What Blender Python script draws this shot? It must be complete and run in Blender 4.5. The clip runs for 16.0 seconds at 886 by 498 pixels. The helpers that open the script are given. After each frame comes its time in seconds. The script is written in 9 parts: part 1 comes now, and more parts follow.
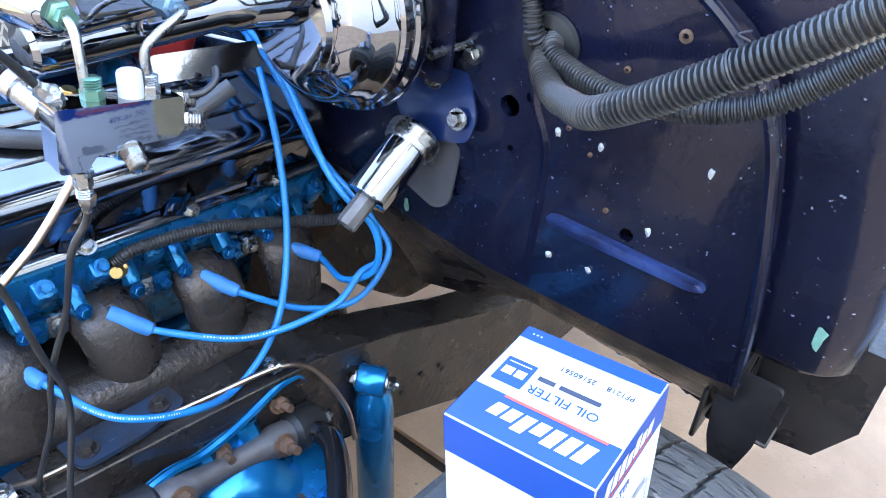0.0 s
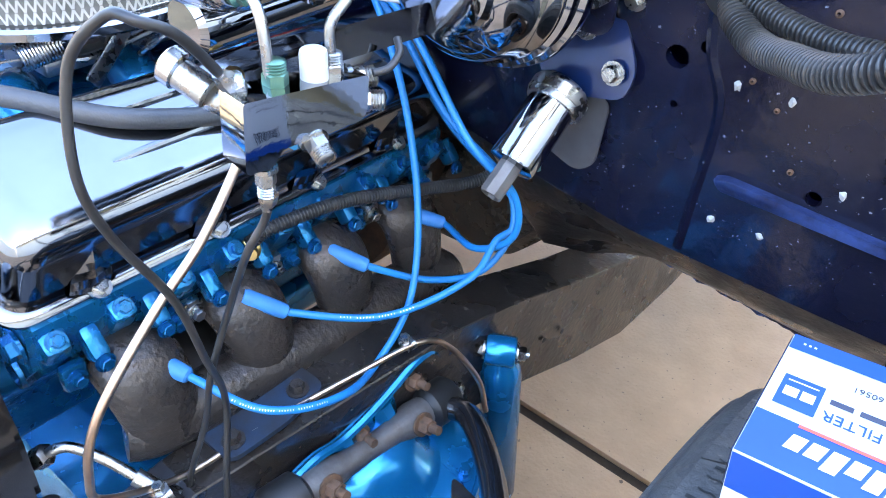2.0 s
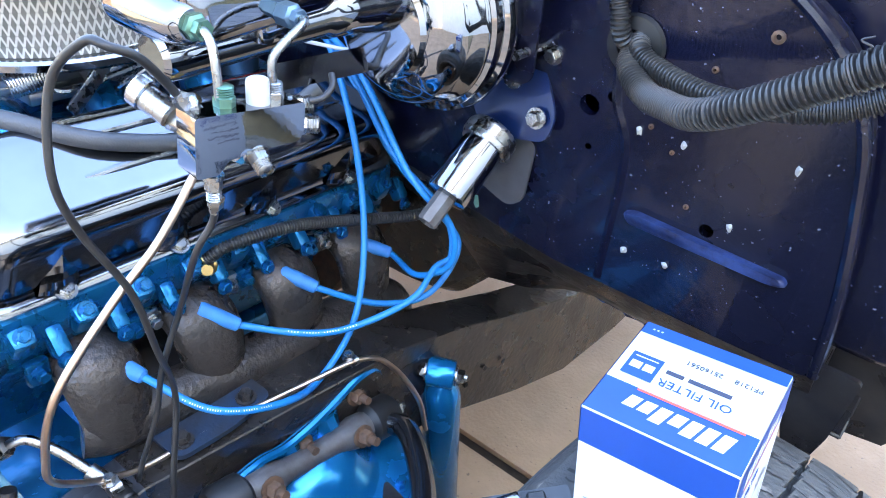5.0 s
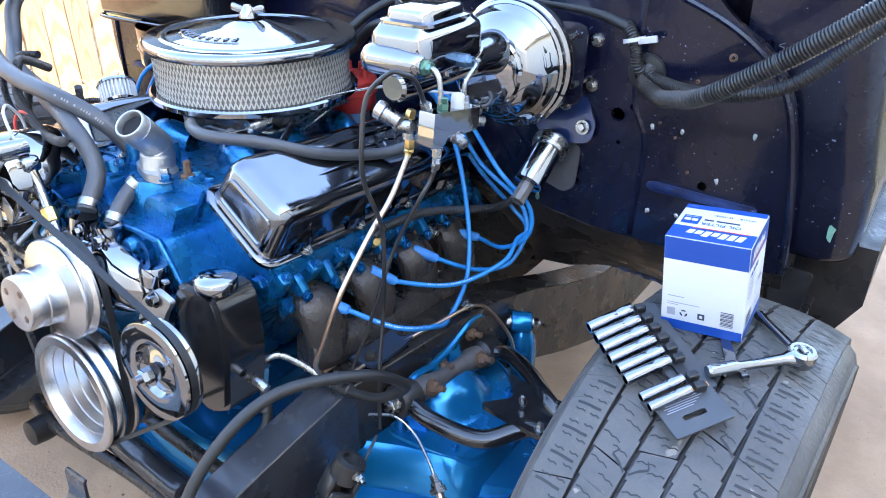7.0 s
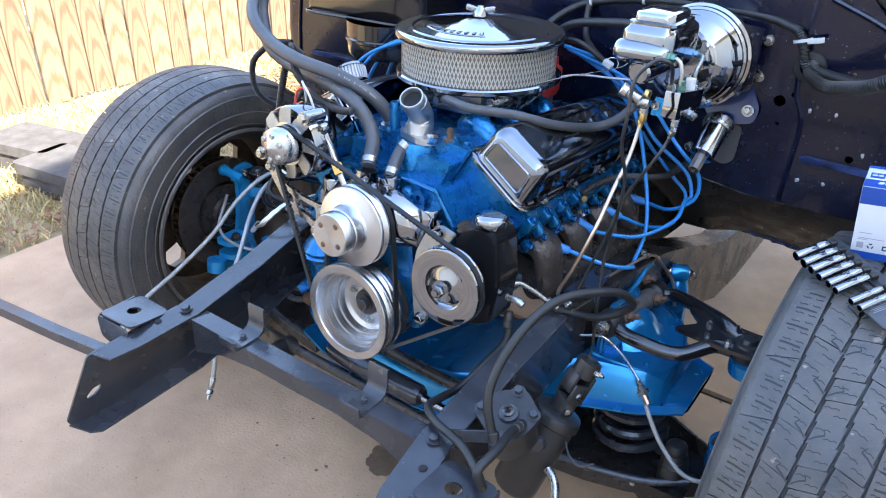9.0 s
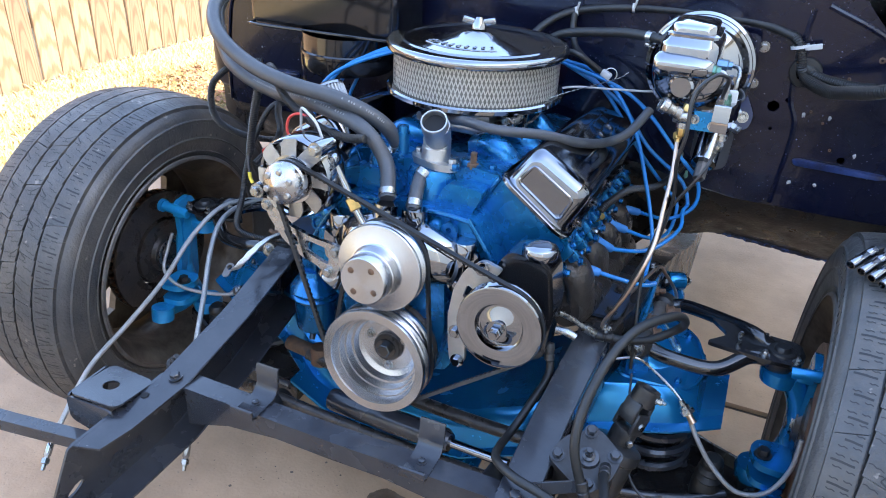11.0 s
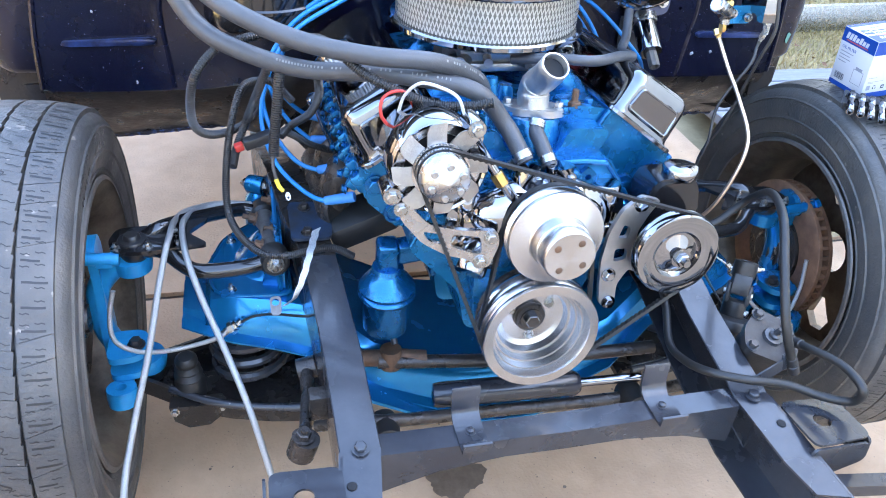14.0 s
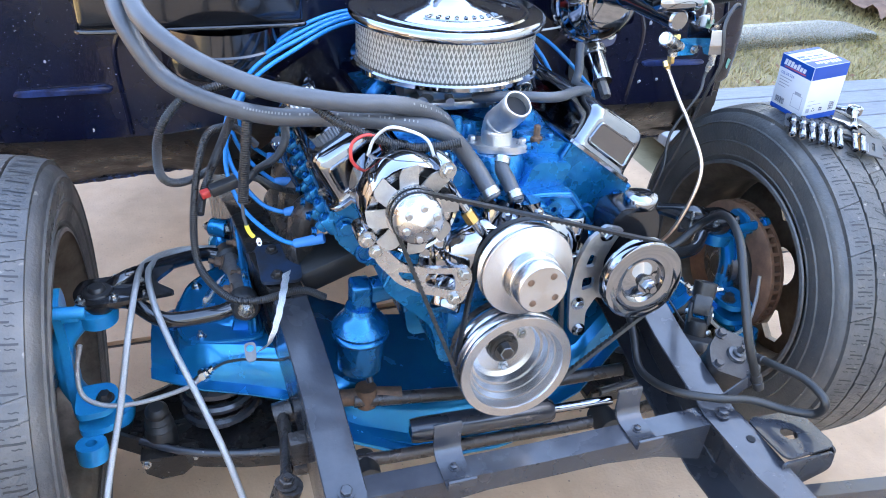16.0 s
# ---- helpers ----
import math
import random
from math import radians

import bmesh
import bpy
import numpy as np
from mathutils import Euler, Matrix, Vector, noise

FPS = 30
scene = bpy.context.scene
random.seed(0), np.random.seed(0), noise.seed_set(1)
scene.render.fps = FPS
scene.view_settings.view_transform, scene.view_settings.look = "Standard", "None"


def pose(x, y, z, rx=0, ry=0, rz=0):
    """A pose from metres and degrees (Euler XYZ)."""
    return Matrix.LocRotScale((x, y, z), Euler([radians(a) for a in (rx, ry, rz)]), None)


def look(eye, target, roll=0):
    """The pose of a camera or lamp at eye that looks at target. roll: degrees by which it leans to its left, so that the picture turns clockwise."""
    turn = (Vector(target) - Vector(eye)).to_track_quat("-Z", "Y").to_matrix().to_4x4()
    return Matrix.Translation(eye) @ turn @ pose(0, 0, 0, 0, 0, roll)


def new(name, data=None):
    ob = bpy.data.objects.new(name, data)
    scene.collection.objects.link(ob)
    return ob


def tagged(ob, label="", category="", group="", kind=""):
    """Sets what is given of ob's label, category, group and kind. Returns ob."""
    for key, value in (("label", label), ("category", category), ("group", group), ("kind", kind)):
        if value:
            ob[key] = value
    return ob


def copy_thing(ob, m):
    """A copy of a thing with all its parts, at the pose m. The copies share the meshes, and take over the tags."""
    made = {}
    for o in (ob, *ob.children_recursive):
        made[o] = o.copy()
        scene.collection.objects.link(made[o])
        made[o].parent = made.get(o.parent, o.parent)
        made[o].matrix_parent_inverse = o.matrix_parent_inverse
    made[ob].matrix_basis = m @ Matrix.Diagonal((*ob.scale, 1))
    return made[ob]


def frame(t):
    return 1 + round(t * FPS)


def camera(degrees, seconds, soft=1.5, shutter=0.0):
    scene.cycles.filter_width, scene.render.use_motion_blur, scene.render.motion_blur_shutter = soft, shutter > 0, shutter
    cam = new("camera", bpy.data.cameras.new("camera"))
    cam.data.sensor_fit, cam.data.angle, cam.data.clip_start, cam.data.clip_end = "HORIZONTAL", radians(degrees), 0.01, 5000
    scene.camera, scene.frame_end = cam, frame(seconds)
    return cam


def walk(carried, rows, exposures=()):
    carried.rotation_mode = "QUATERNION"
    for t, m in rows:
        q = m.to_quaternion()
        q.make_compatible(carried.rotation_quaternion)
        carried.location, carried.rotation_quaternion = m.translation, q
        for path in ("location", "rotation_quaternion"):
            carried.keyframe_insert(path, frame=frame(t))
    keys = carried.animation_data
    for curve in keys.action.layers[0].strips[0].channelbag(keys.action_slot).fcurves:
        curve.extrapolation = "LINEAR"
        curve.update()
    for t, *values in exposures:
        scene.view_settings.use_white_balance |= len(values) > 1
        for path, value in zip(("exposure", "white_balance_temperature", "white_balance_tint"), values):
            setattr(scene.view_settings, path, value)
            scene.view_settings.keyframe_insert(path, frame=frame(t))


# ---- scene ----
cam = camera(61.0, 16.0, soft=1.0)
PATH = [
    (0, (0.934, 0.119, 1.239), (-0.05, 1.432, 0.096), 4.0),
    (0.5, (0.909, 0.121, 1.242), (-0.13, 1.335, 0.039), 3.4),
    (1, (0.844, 0.116, 1.22), (-0.214, 1.267, -0.026), 2.4),
    (1.5, (0.807, 0.107, 1.229), (-0.211, 1.262, -0.048), 1.6),
    (2, (0.796, 0.103, 1.23), (-0.188, 1.273, -0.059), 0.3),
    (2.5, (0.8, 0.094, 1.236), (-0.167, 1.273, -0.057), -0.7),
    (3, (0.804, 0.09, 1.242), (-0.159, 1.285, -0.039), -0.5),
    (3.5, (0.81, 0.084, 1.246), (-0.137, 1.317, -0.012), -0.1),
    (3.7, (0.813, 0.083, 1.244), (-0.122, 1.336, -0.004), 0.1),
    (5.8, (0.925, -0.003, 1.255), (-0.131, 1.275, 0.136), 3.6),
    (6, (0.927, -0.052, 1.252), (-0.149, 1.228, 0.154), 1.5),
    (6.5, (0.94, -0.227, 1.271), (-0.095, 1.127, 0.224), -1.7),
    (7, (0.988, -0.407, 1.323), (-0.012, 1.032, 0.359), -0.2),
    (7.5, (0.949, -0.601, 1.363), (-0.065, 0.83, 0.401), 0.8),
    (8, (0.87, -0.763, 1.375), (-0.153, 0.66, 0.41), 1.0),
    (8.2, (0.869, -0.794, 1.379), (-0.157, 0.627, 0.416), 0.9),
    (10.5, (0.659, -0.919, 1.389), (-0.183, 0.607, 0.409), 1.2),
    (11, (0.509, -0.919, 1.379), (-0.161, 0.702, 0.418), 2.6),
    (11.5, (0.332, -0.852, 1.376), (-0.239, 0.776, 0.363), 2.3),
    (12, (0.148, -0.883, 1.376), (-0.207, 0.788, 0.335), 2.0),
    (12.5, (-0.02, -0.919, 1.388), (-0.172, 0.758, 0.31), -0.0),
    (13, (-0.172, -0.852, 1.365), (-0.041, 0.818, 0.271), 5.0),
    (13.5, (-0.309, -0.818, 1.378), (-0.01, 0.823, 0.274), 4.3),
    (14, (-0.421, -0.836, 1.373), (0.03, 0.744, 0.232), 4.8),
    (14.5, (-0.44, -0.836, 1.375), (0.094, 0.715, 0.23), 4.9),
    (15, (-0.462, -0.818, 1.386), (0.074, 0.744, 0.259), 4.5),
    (15.5, (-0.462, -0.812, 1.391), (0.086, 0.764, 0.287), 4.3),
    (16, (-0.458, -0.827, 1.4), (0.127, 0.75, 0.318), 4.5),
]
EXPOSURES = [(0, 4.24), (2, 4.28), (3.5, 4.24), (6, 4.14), (6.5, 3.98), (7, 3.68), (7.5, 3.5), (8, 3.42), (10.5, 3.18), (11.5, 3.22), (12, 3.45), (12.5, 3.7), (13, 3.9), (13.5, 3.98), (14, 4.0), (14.5, 3.7), (15, 3.9), (15.2, 3.85), (15.4, 3.56), (15.6, 3.56), (16, 3.86)]
walk(cam, [(t, look(eye, target, roll)) for t, eye, target, roll in PATH], [(t, stops + 0.66, 6850, 13) for t, stops in EXPOSURES])

# ---- world, sun, exposure ----
SUN_EL, SUN_AZ = radians(38), radians(105)   # azimuth clockwise from +y
world = bpy.data.worlds.new("world")
scene.world = world
world.use_nodes = True
wn = world.node_tree.nodes
sky = wn.new("ShaderNodeTexSky")
sky.sky_type, sky.sun_disc = "NISHITA", False
sky.sun_elevation, sky.sun_rotation = SUN_EL, SUN_AZ
sky.dust_density = 0.5
world.node_tree.links.new(sky.outputs[0], wn["Background"].inputs[0])
wn["Background"].inputs[1].default_value = 0.105
sun_data = bpy.data.lights.new("sun", "SUN")
sun_data.energy, sun_data.angle, sun_data.color = 2.4, radians(0.53), (1.0, 0.95, 0.87)
sun = new("sun", sun_data)
sun_dir = Vector((math.sin(SUN_AZ) * math.cos(SUN_EL), math.cos(SUN_AZ) * math.cos(SUN_EL), math.sin(SUN_EL)))
sun.matrix_world = look((8, -6, 9), Vector((8, -6, 9)) - sun_dir)

V = Vector
PI = math.pi


# ---- materials ----
def mat(name, color, rough=0.5, metal=0.0, var=0.0, vscale=20.0, bump=0.0, bscale=200.0, coat=0.0, color2=None, spots=None,
        spot_scale=60.0, spot_cut=0.72, rvar=0.0, spec=0.5, obj_random=0.0, stretch=(1, 1, 1), trans=0.0):
    """A procedural surface: base colour with two scales of variation, relief, and optional spots of dirt or chipped paint."""
    m = bpy.data.materials.new(name)
    m.use_nodes = True
    t, n = m.node_tree, m.node_tree.nodes
    p = n["Principled BSDF"]
    ln = t.links.new
    p.inputs["Roughness"].default_value, p.inputs["Metallic"].default_value = rough, metal
    p.inputs["Base Color"].default_value = (*color, 1)
    p.inputs["Coat Weight"].default_value = coat
    p.inputs["Coat Roughness"].default_value = 0.07
    p.inputs["Specular IOR Level"].default_value = spec
    p.inputs["Transmission Weight"].default_value = trans
    co = n.new("ShaderNodeTexCoord")
    mp = n.new("ShaderNodeMapping")
    mp.inputs["Scale"].default_value = stretch
    ln(co.outputs["Object"], mp.inputs[0])
    out = None
    if var or color2 or spots or obj_random:
        c2 = color2 or tuple(c * (1 - var) for c in color)
        big = n.new("ShaderNodeTexNoise")
        big.inputs["Scale"].default_value, big.inputs["Detail"].default_value = vscale, 6
        big.inputs["Roughness"].default_value = 0.65
        ln(mp.outputs[0], big.inputs["Vector"])
        ramp = n.new("ShaderNodeValToRGB")
        ramp.color_ramp.elements[0].position, ramp.color_ramp.elements[1].position = 0.35, 0.65
        ln(big.outputs[0], ramp.inputs[0])
        ramp.color_ramp.elements[0].color, ramp.color_ramp.elements[1].color = (*c2, 1), (*color, 1)
        out = ramp.outputs[0]
        if spots:
            sp = n.new("ShaderNodeTexNoise")
            sp.inputs["Scale"].default_value, sp.inputs["Detail"].default_value = spot_scale, 3
            ln(mp.outputs[0], sp.inputs["Vector"])
            r2 = n.new("ShaderNodeValToRGB")
            r2.color_ramp.elements[0].position, r2.color_ramp.elements[1].position = spot_cut, spot_cut + 0.05
            ln(sp.outputs[0], r2.inputs[0])
            mx = n.new("ShaderNodeMix")
            mx.data_type = "RGBA"
            ln(r2.outputs[0], mx.inputs[0])
            ln(out, mx.inputs[6])
            mx.inputs[7].default_value = (*spots, 1)
            out = mx.outputs[2]
        if obj_random:
            oi = n.new("ShaderNodeObjectInfo")
            mr = n.new("ShaderNodeMapRange")
            mr.inputs[3].default_value, mr.inputs[4].default_value = 1 - obj_random, 1 + obj_random
            ln(oi.outputs["Random"], mr.inputs[0])
            hs = n.new("ShaderNodeHueSaturation")
            ln(mr.outputs[0], hs.inputs["Value"])
            ln(out, hs.inputs["Color"])
            out = hs.outputs[0]
        ln(out, p.inputs["Base Color"])
    if rvar:
        rn = n.new("ShaderNodeTexNoise")
        rn.inputs["Scale"].default_value, rn.inputs["Detail"].default_value = vscale * 1.7, 5
        ln(mp.outputs[0], rn.inputs["Vector"])
        mr2 = n.new("ShaderNodeMapRange")
        mr2.inputs[1].default_value, mr2.inputs[2].default_value = 0.3, 0.7
        mr2.inputs[3].default_value, mr2.inputs[4].default_value = max(rough - rvar, 0.02), rough + rvar
        ln(rn.outputs[0], mr2.inputs[0])
        ln(mr2.outputs[0], p.inputs["Roughness"])
    if bump:
        bn = n.new("ShaderNodeTexNoise")
        bn.inputs["Scale"].default_value, bn.inputs["Detail"].default_value = bscale, 4
        ln(mp.outputs[0], bn.inputs["Vector"])
        b = n.new("ShaderNodeBump")
        b.inputs["Strength"].default_value, b.inputs["Distance"].default_value = bump, 0.002
        ln(bn.outputs[0], b.inputs["Height"])
        ln(b.outputs[0], p.inputs["Normal"])
    return m


BLUE = mat("engine_blue", (0.0004, 0.112, 0.285), 0.23, 0.74, color2=(0.0003, 0.098, 0.255), vscale=22, bump=0.36, bscale=80, coat=0.2, rvar=0.1)
BLUE_CAST = mat("engine_blue_cast", (0.0004, 0.150, 0.345), 0.27, 0.70, color2=(0.0005, 0.112, 0.28), vscale=20, bump=0.75, bscale=70, coat=0.2, rvar=0.12)
BLUE_GLOSS = mat("blue_gloss", (0.0003, 0.205, 0.46), 0.22, 0.64, color2=(0.0002, 0.16, 0.39), vscale=9, coat=0.25, bump=0.22, bscale=60, rvar=0.08)
BRACKET_BLUE = mat("dark_bracket_blue", (0.005, 0.02, 0.085), 0.28, 0.2, color2=(0.004, 0.014, 0.06), vscale=20, coat=0.4, bump=0.1, bscale=120)
BLUE_FLAT = mat("knuckle_blue", (0.003, 0.26, 0.52), 0.4, 0.2, color2=(0.002, 0.19, 0.43), vscale=22, bump=0.35, bscale=140, coat=0.2)
WIRE_BLUE = mat("wire_blue", (0.003, 0.185, 0.50), 0.42, 0.0, var=0.15, vscale=30)
BOOT_BLUE = mat("boot_blue", (0.03, 0.2, 0.52), 0.6, 0.0, var=0.2, vscale=60)
NAVY = mat("navy_paint", (0.0044, 0.0055, 0.0175), 0.22, 0.0, color2=(0.0032, 0.0038, 0.0115), vscale=5, bump=0.42, bscale=95, coat=0.35, spec=0.35,
           spots=(0.20, 0.215, 0.25), spot_scale=185, spot_cut=0.70, rvar=0.12)
NAVY_DIRT = mat("navy_dirty", (0.008, 0.0075, 0.010), 0.36, 0.0, color2=(0.026, 0.021, 0.018), vscale=11, bump=0.5, bscale=120, rvar=0.2)
SCAB = mat("scabby_navy_edge", (0.012, 0.022, 0.065), 0.6, 0.0, color2=(0.035, 0.03, 0.03), vscale=40, bump=1.0, bscale=90, spots=(0.05, 0.10, 0.26), spot_scale=110, spot_cut=0.56)
# scuffed navy; its lighter blue paints the highlight along the pressed rib
NAVY_RIB_LIT = mat("navy_scuffed_highlight", (0.024, 0.047, 0.15), 0.3, 0.1, color2=(0.006, 0.009, 0.034), vscale=38, bump=0.3, bscale=200)
CHROME = mat("chrome", (0.30, 0.312, 0.335), 0.05, 1.0, var=0.06, vscale=18, bump=0.09, bscale=22, rvar=0.03)
STAMPED = mat("chrome_stamped", (0.205, 0.217, 0.242), 0.09, 1.0, var=0.10, vscale=14, bump=0.14, bscale=35, rvar=0.04)
ALU = mat("machined_aluminium", (0.46, 0.46, 0.465), 0.26, 1.0, var=0.08, vscale=40, bump=0.06, bscale=400, rvar=0.08)
TURNED = mat("turned_aluminium", (0.53, 0.53, 0.535), 0.27, 1.0, var=0.05, vscale=30, bump=0.015, bscale=300)
tn = TURNED.node_tree.nodes.new("ShaderNodeTangent")
tn.direction_type, tn.axis = "RADIAL", "Y"
TURNED.node_tree.links.new(tn.outputs[0], TURNED.node_tree.nodes["Principled BSDF"].inputs["Tangent"])
TURNED.node_tree.nodes["Principled BSDF"].inputs["Anisotropic"].default_value = 0.75
ALU_POL = mat("polished_aluminium", (0.52, 0.52, 0.53), 0.13, 1.0, var=0.06, vscale=25, bump=0.08, bscale=50, rvar=0.05)
ALU_CAST = mat("cast_aluminium", (0.40, 0.40, 0.395), 0.38, 1.0, var=0.15, vscale=50, bump=0.4, bscale=300)
NECK = mat("satin_aluminium", (0.50, 0.50, 0.49), 0.42, 1.0, var=0.12, vscale=45, bump=0.25, bscale=260, rvar=0.1)
STEEL = mat("zinc_steel", (0.40, 0.40, 0.39), 0.28, 1.0, var=0.2, vscale=60, bump=0.1, bscale=300, rvar=0.1)
BRASS = mat("brass", (0.62, 0.42, 0.16), 0.28, 1.0, var=0.2, vscale=60)
GREEN_ZINC = mat("green_zinc", (0.13, 0.26, 0.19), 0.35, 0.9, var=0.2, vscale=60)
BLUE_ZINC = mat("blue_zinc", (0.18, 0.30, 0.42), 0.35, 0.9, var=0.2, vscale=60)
GASKET = mat("gasket_grey", (0.05, 0.05, 0.054), 0.8, 0.0, var=0.2, vscale=40)
RUST = mat("rusty_steel", (0.17, 0.09, 0.05), 0.7, 0.3, color2=(0.07, 0.045, 0.03), vscale=50, bump=0.5, bscale=250)
COPPER = mat("nickel_copper_line", (0.62, 0.47, 0.36), 0.3, 1.0, var=0.15, vscale=60)
BRAID = mat("steel_braid", (0.52, 0.52, 0.5), 0.42, 0.9, var=0.3, vscale=700, bump=0.9, bscale=900)
STRAP = mat("tinned_strap", (0.72, 0.71, 0.68), 0.4, 0.85, var=0.35, vscale=420, bump=0.8, bscale=600)
BLACK = mat("satin_black_paint", (0.017, 0.0185, 0.024), 0.22, 0.0, color2=(0.033, 0.035, 0.040), vscale=8, bump=0.16, bscale=110, spec=0.4, coat=0.3, rvar=0.12,
            spots=(0.16, 0.15, 0.14), spot_scale=90, spot_cut=0.74)
BLACK_GLOSS = mat("gloss_black_paint", (0.008, 0.008, 0.009), 0.16, 0.0, var=0.2, vscale=10, coat=0.6, bump=0.05, bscale=90)
FRAME_BLACK = mat("dirty_frame_paint", (0.011, 0.0102, 0.0098), 0.26, 0.0, color2=(0.026, 0.021, 0.0175), vscale=9, bump=0.6, bscale=110,
                  spots=(0.14, 0.12, 0.10), spot_scale=85, spot_cut=0.70, rvar=0.15)
IRON = mat("exhaust_iron", (0.030, 0.027, 0.0255), 0.30, 0.35, color2=(0.055, 0.044, 0.037), vscale=16, bump=0.9, bscale=150, rvar=0.1)
DARK_STEEL = mat("dark_steel", (0.05, 0.05, 0.052), 0.4, 0.6, color2=(0.035, 0.033, 0.032), vscale=40, bump=0.2, bscale=200)
CAST_GREY = mat("cast_grey_steel", (0.15, 0.145, 0.14), 0.5, 0.5, color2=(0.10, 0.085, 0.075), vscale=30, bump=0.35, bscale=180)
MOUNT_BLUE = mat("mount_grime", (0.012, 0.013, 0.016), 0.6, 0.0, color2=(0.006, 0.025, 0.06), vscale=20, bump=0.4, bscale=120)
HOSE_PRINT = mat("hose_print", (0.22, 0.22, 0.21), 0.6, 0.0, var=0.3, vscale=90)
RUBBER = mat("tyre_rubber", (0.043, 0.043, 0.044), 0.52, 0.0, color2=(0.085, 0.077, 0.068), vscale=7, bump=0.7, bscale=150, rvar=0.16,
             spots=(0.19, 0.165, 0.14), spot_scale=45, spot_cut=0.69)
RUBBER_BLK = mat("black_rubber", (0.012, 0.012, 0.012), 0.5, 0.0, var=0.3, vscale=40, bump=0.1, bscale=250)
HOSE = mat("heater_hose", (0.041, 0.043, 0.047), 0.42, 0.0, color2=(0.055, 0.057, 0.061), vscale=24, bump=0.25, bscale=500)
LOOM = mat("split_loom", (0.011, 0.011, 0.012), 0.36, 0.0, color2=(0.026, 0.025, 0.024), vscale=18)
PLASTIC_BLK = mat("black_plastic", (0.016, 0.016, 0.017), 0.38, 0.0, var=0.3, vscale=30, bump=0.1, bscale=200)
PLASTIC_WHT = mat("white_nylon", (0.46, 0.46, 0.45), 0.45, 0.0, var=0.06, vscale=40)
WHITE_CARD = mat("white_card", (0.51, 0.52, 0.55), 0.55, 0.0, var=0.05, vscale=12, bump=0.05, bscale=90)
BLUE_CARD = mat("blue_card", (0.002, 0.05, 0.27), 0.4, 0.0, var=0.12, vscale=14)
RED_CARD = mat("red_card", (0.62, 0.08, 0.05), 0.45, 0.0, var=0.1, vscale=20)
INK = mat("ink", (0.03, 0.035, 0.06), 0.5, 0.0, var=0.1, vscale=30)
INK_GREY = mat("grey_ink", (0.25, 0.26, 0.30), 0.5, 0.0, var=0.1, vscale=30)
ORANGE_CARD = mat("orange_card", (0.75, 0.33, 0.06), 0.5, 0.0, var=0.1, vscale=30)
GREY_CARD = mat("dark_grey_card", (0.05, 0.053, 0.058), 0.4, 0.0, var=0.2, vscale=20)
RED_PLASTIC = mat("red_plastic", (0.50, 0.04, 0.03), 0.35, 0.0, var=0.15, vscale=30)
YELLOW_PLASTIC = mat("yellow_plastic", (0.75, 0.55, 0.05), 0.4, 0.0, var=0.1, vscale=30)
MESH_GREY = mat("filter_paper", (0.24, 0.23, 0.20), 0.8, 0.0, var=0.4, vscale=60)
MESH_WIRE = mat("filter_mesh", (0.66, 0.63, 0.55), 0.4, 0.6, var=0.15, vscale=90)
ROTOR = mat("brake_rotor", (0.26, 0.135, 0.075), 0.55, 0.4, color2=(0.15, 0.075, 0.045), vscale=25, bump=0.35, bscale=220)
WHEEL_RIM = mat("worn_wheel", (0.20, 0.16, 0.12), 0.5, 0.7, color2=(0.08, 0.06, 0.045), vscale=14, bump=0.3, bscale=160)
PAINT_CHIP = mat("bare_primer", (0.50, 0.50, 0.49), 0.6, 0.0, var=0.15, vscale=90)
GREEN_CHIP = mat("old_green_paint", (0.16, 0.34, 0.26), 0.6, 0.0, var=0.3, vscale=90)
# near-black that paints the shade inside holes and openings
HOLE_SHADE = mat("hole_shade", (0.003, 0.003, 0.004), 0.8)
GREY_PLANK = mat("grey_painted_plank", (0.20, 0.215, 0.245), 0.6, 0.0, color2=(0.15, 0.16, 0.18), vscale=14, bump=0.3, bscale=90, stretch=(1, 6, 1), obj_random=0.12)
CANVAS = mat("brown_canvas", (0.22, 0.13, 0.09), 0.8, 0.0, color2=(0.12, 0.07, 0.05), vscale=9, bump=0.4, bscale=150)
# pale colour of the added unseen walls, bright to bounce fill light
UNSEEN_WALL = mat("unseen_wall", (0.76, 0.71, 0.64), 0.85, 0.0, color2=(0.68, 0.63, 0.56), vscale=3, bump=0.4, bscale=60)
CONCRETE = mat("concrete", (0.47, 0.31, 0.192), 0.85, 0.0, color2=(0.315, 0.202, 0.122), vscale=2.6, bump=0.9, bscale=120,
               spots=(0.20, 0.145, 0.105), spot_scale=115, spot_cut=0.67, rvar=0.08)
OIL = mat("oil_stain", (0.085, 0.055, 0.035), 0.45, 0.0, color2=(0.13, 0.09, 0.06), vscale=30, bump=0.3, bscale=200)
JOINT = mat("joint_filler", (0.055, 0.042, 0.032), 0.9, 0.0, var=0.4, vscale=40, bump=0.5, bscale=100)
BLOCK_STONE = mat("edging_block", (0.085, 0.082, 0.08), 0.9, 0.0, color2=(0.05, 0.048, 0.046), vscale=12, bump=0.9, bscale=70)
GRASS = mat("dry_grass", (0.44, 0.34, 0.17), 0.8, 0.0, color2=(0.27, 0.22, 0.085), vscale=2.2, obj_random=0.0)
SOIL = mat("lawn_soil", (0.31, 0.235, 0.13), 0.9, 0.0, color2=(0.19, 0.145, 0.075), vscale=5, bump=0.9, bscale=60)
LEAF_LITTER = mat("dry_leaf", (0.25, 0.12, 0.06), 0.8, 0.0, color2=(0.14, 0.07, 0.04), vscale=8)
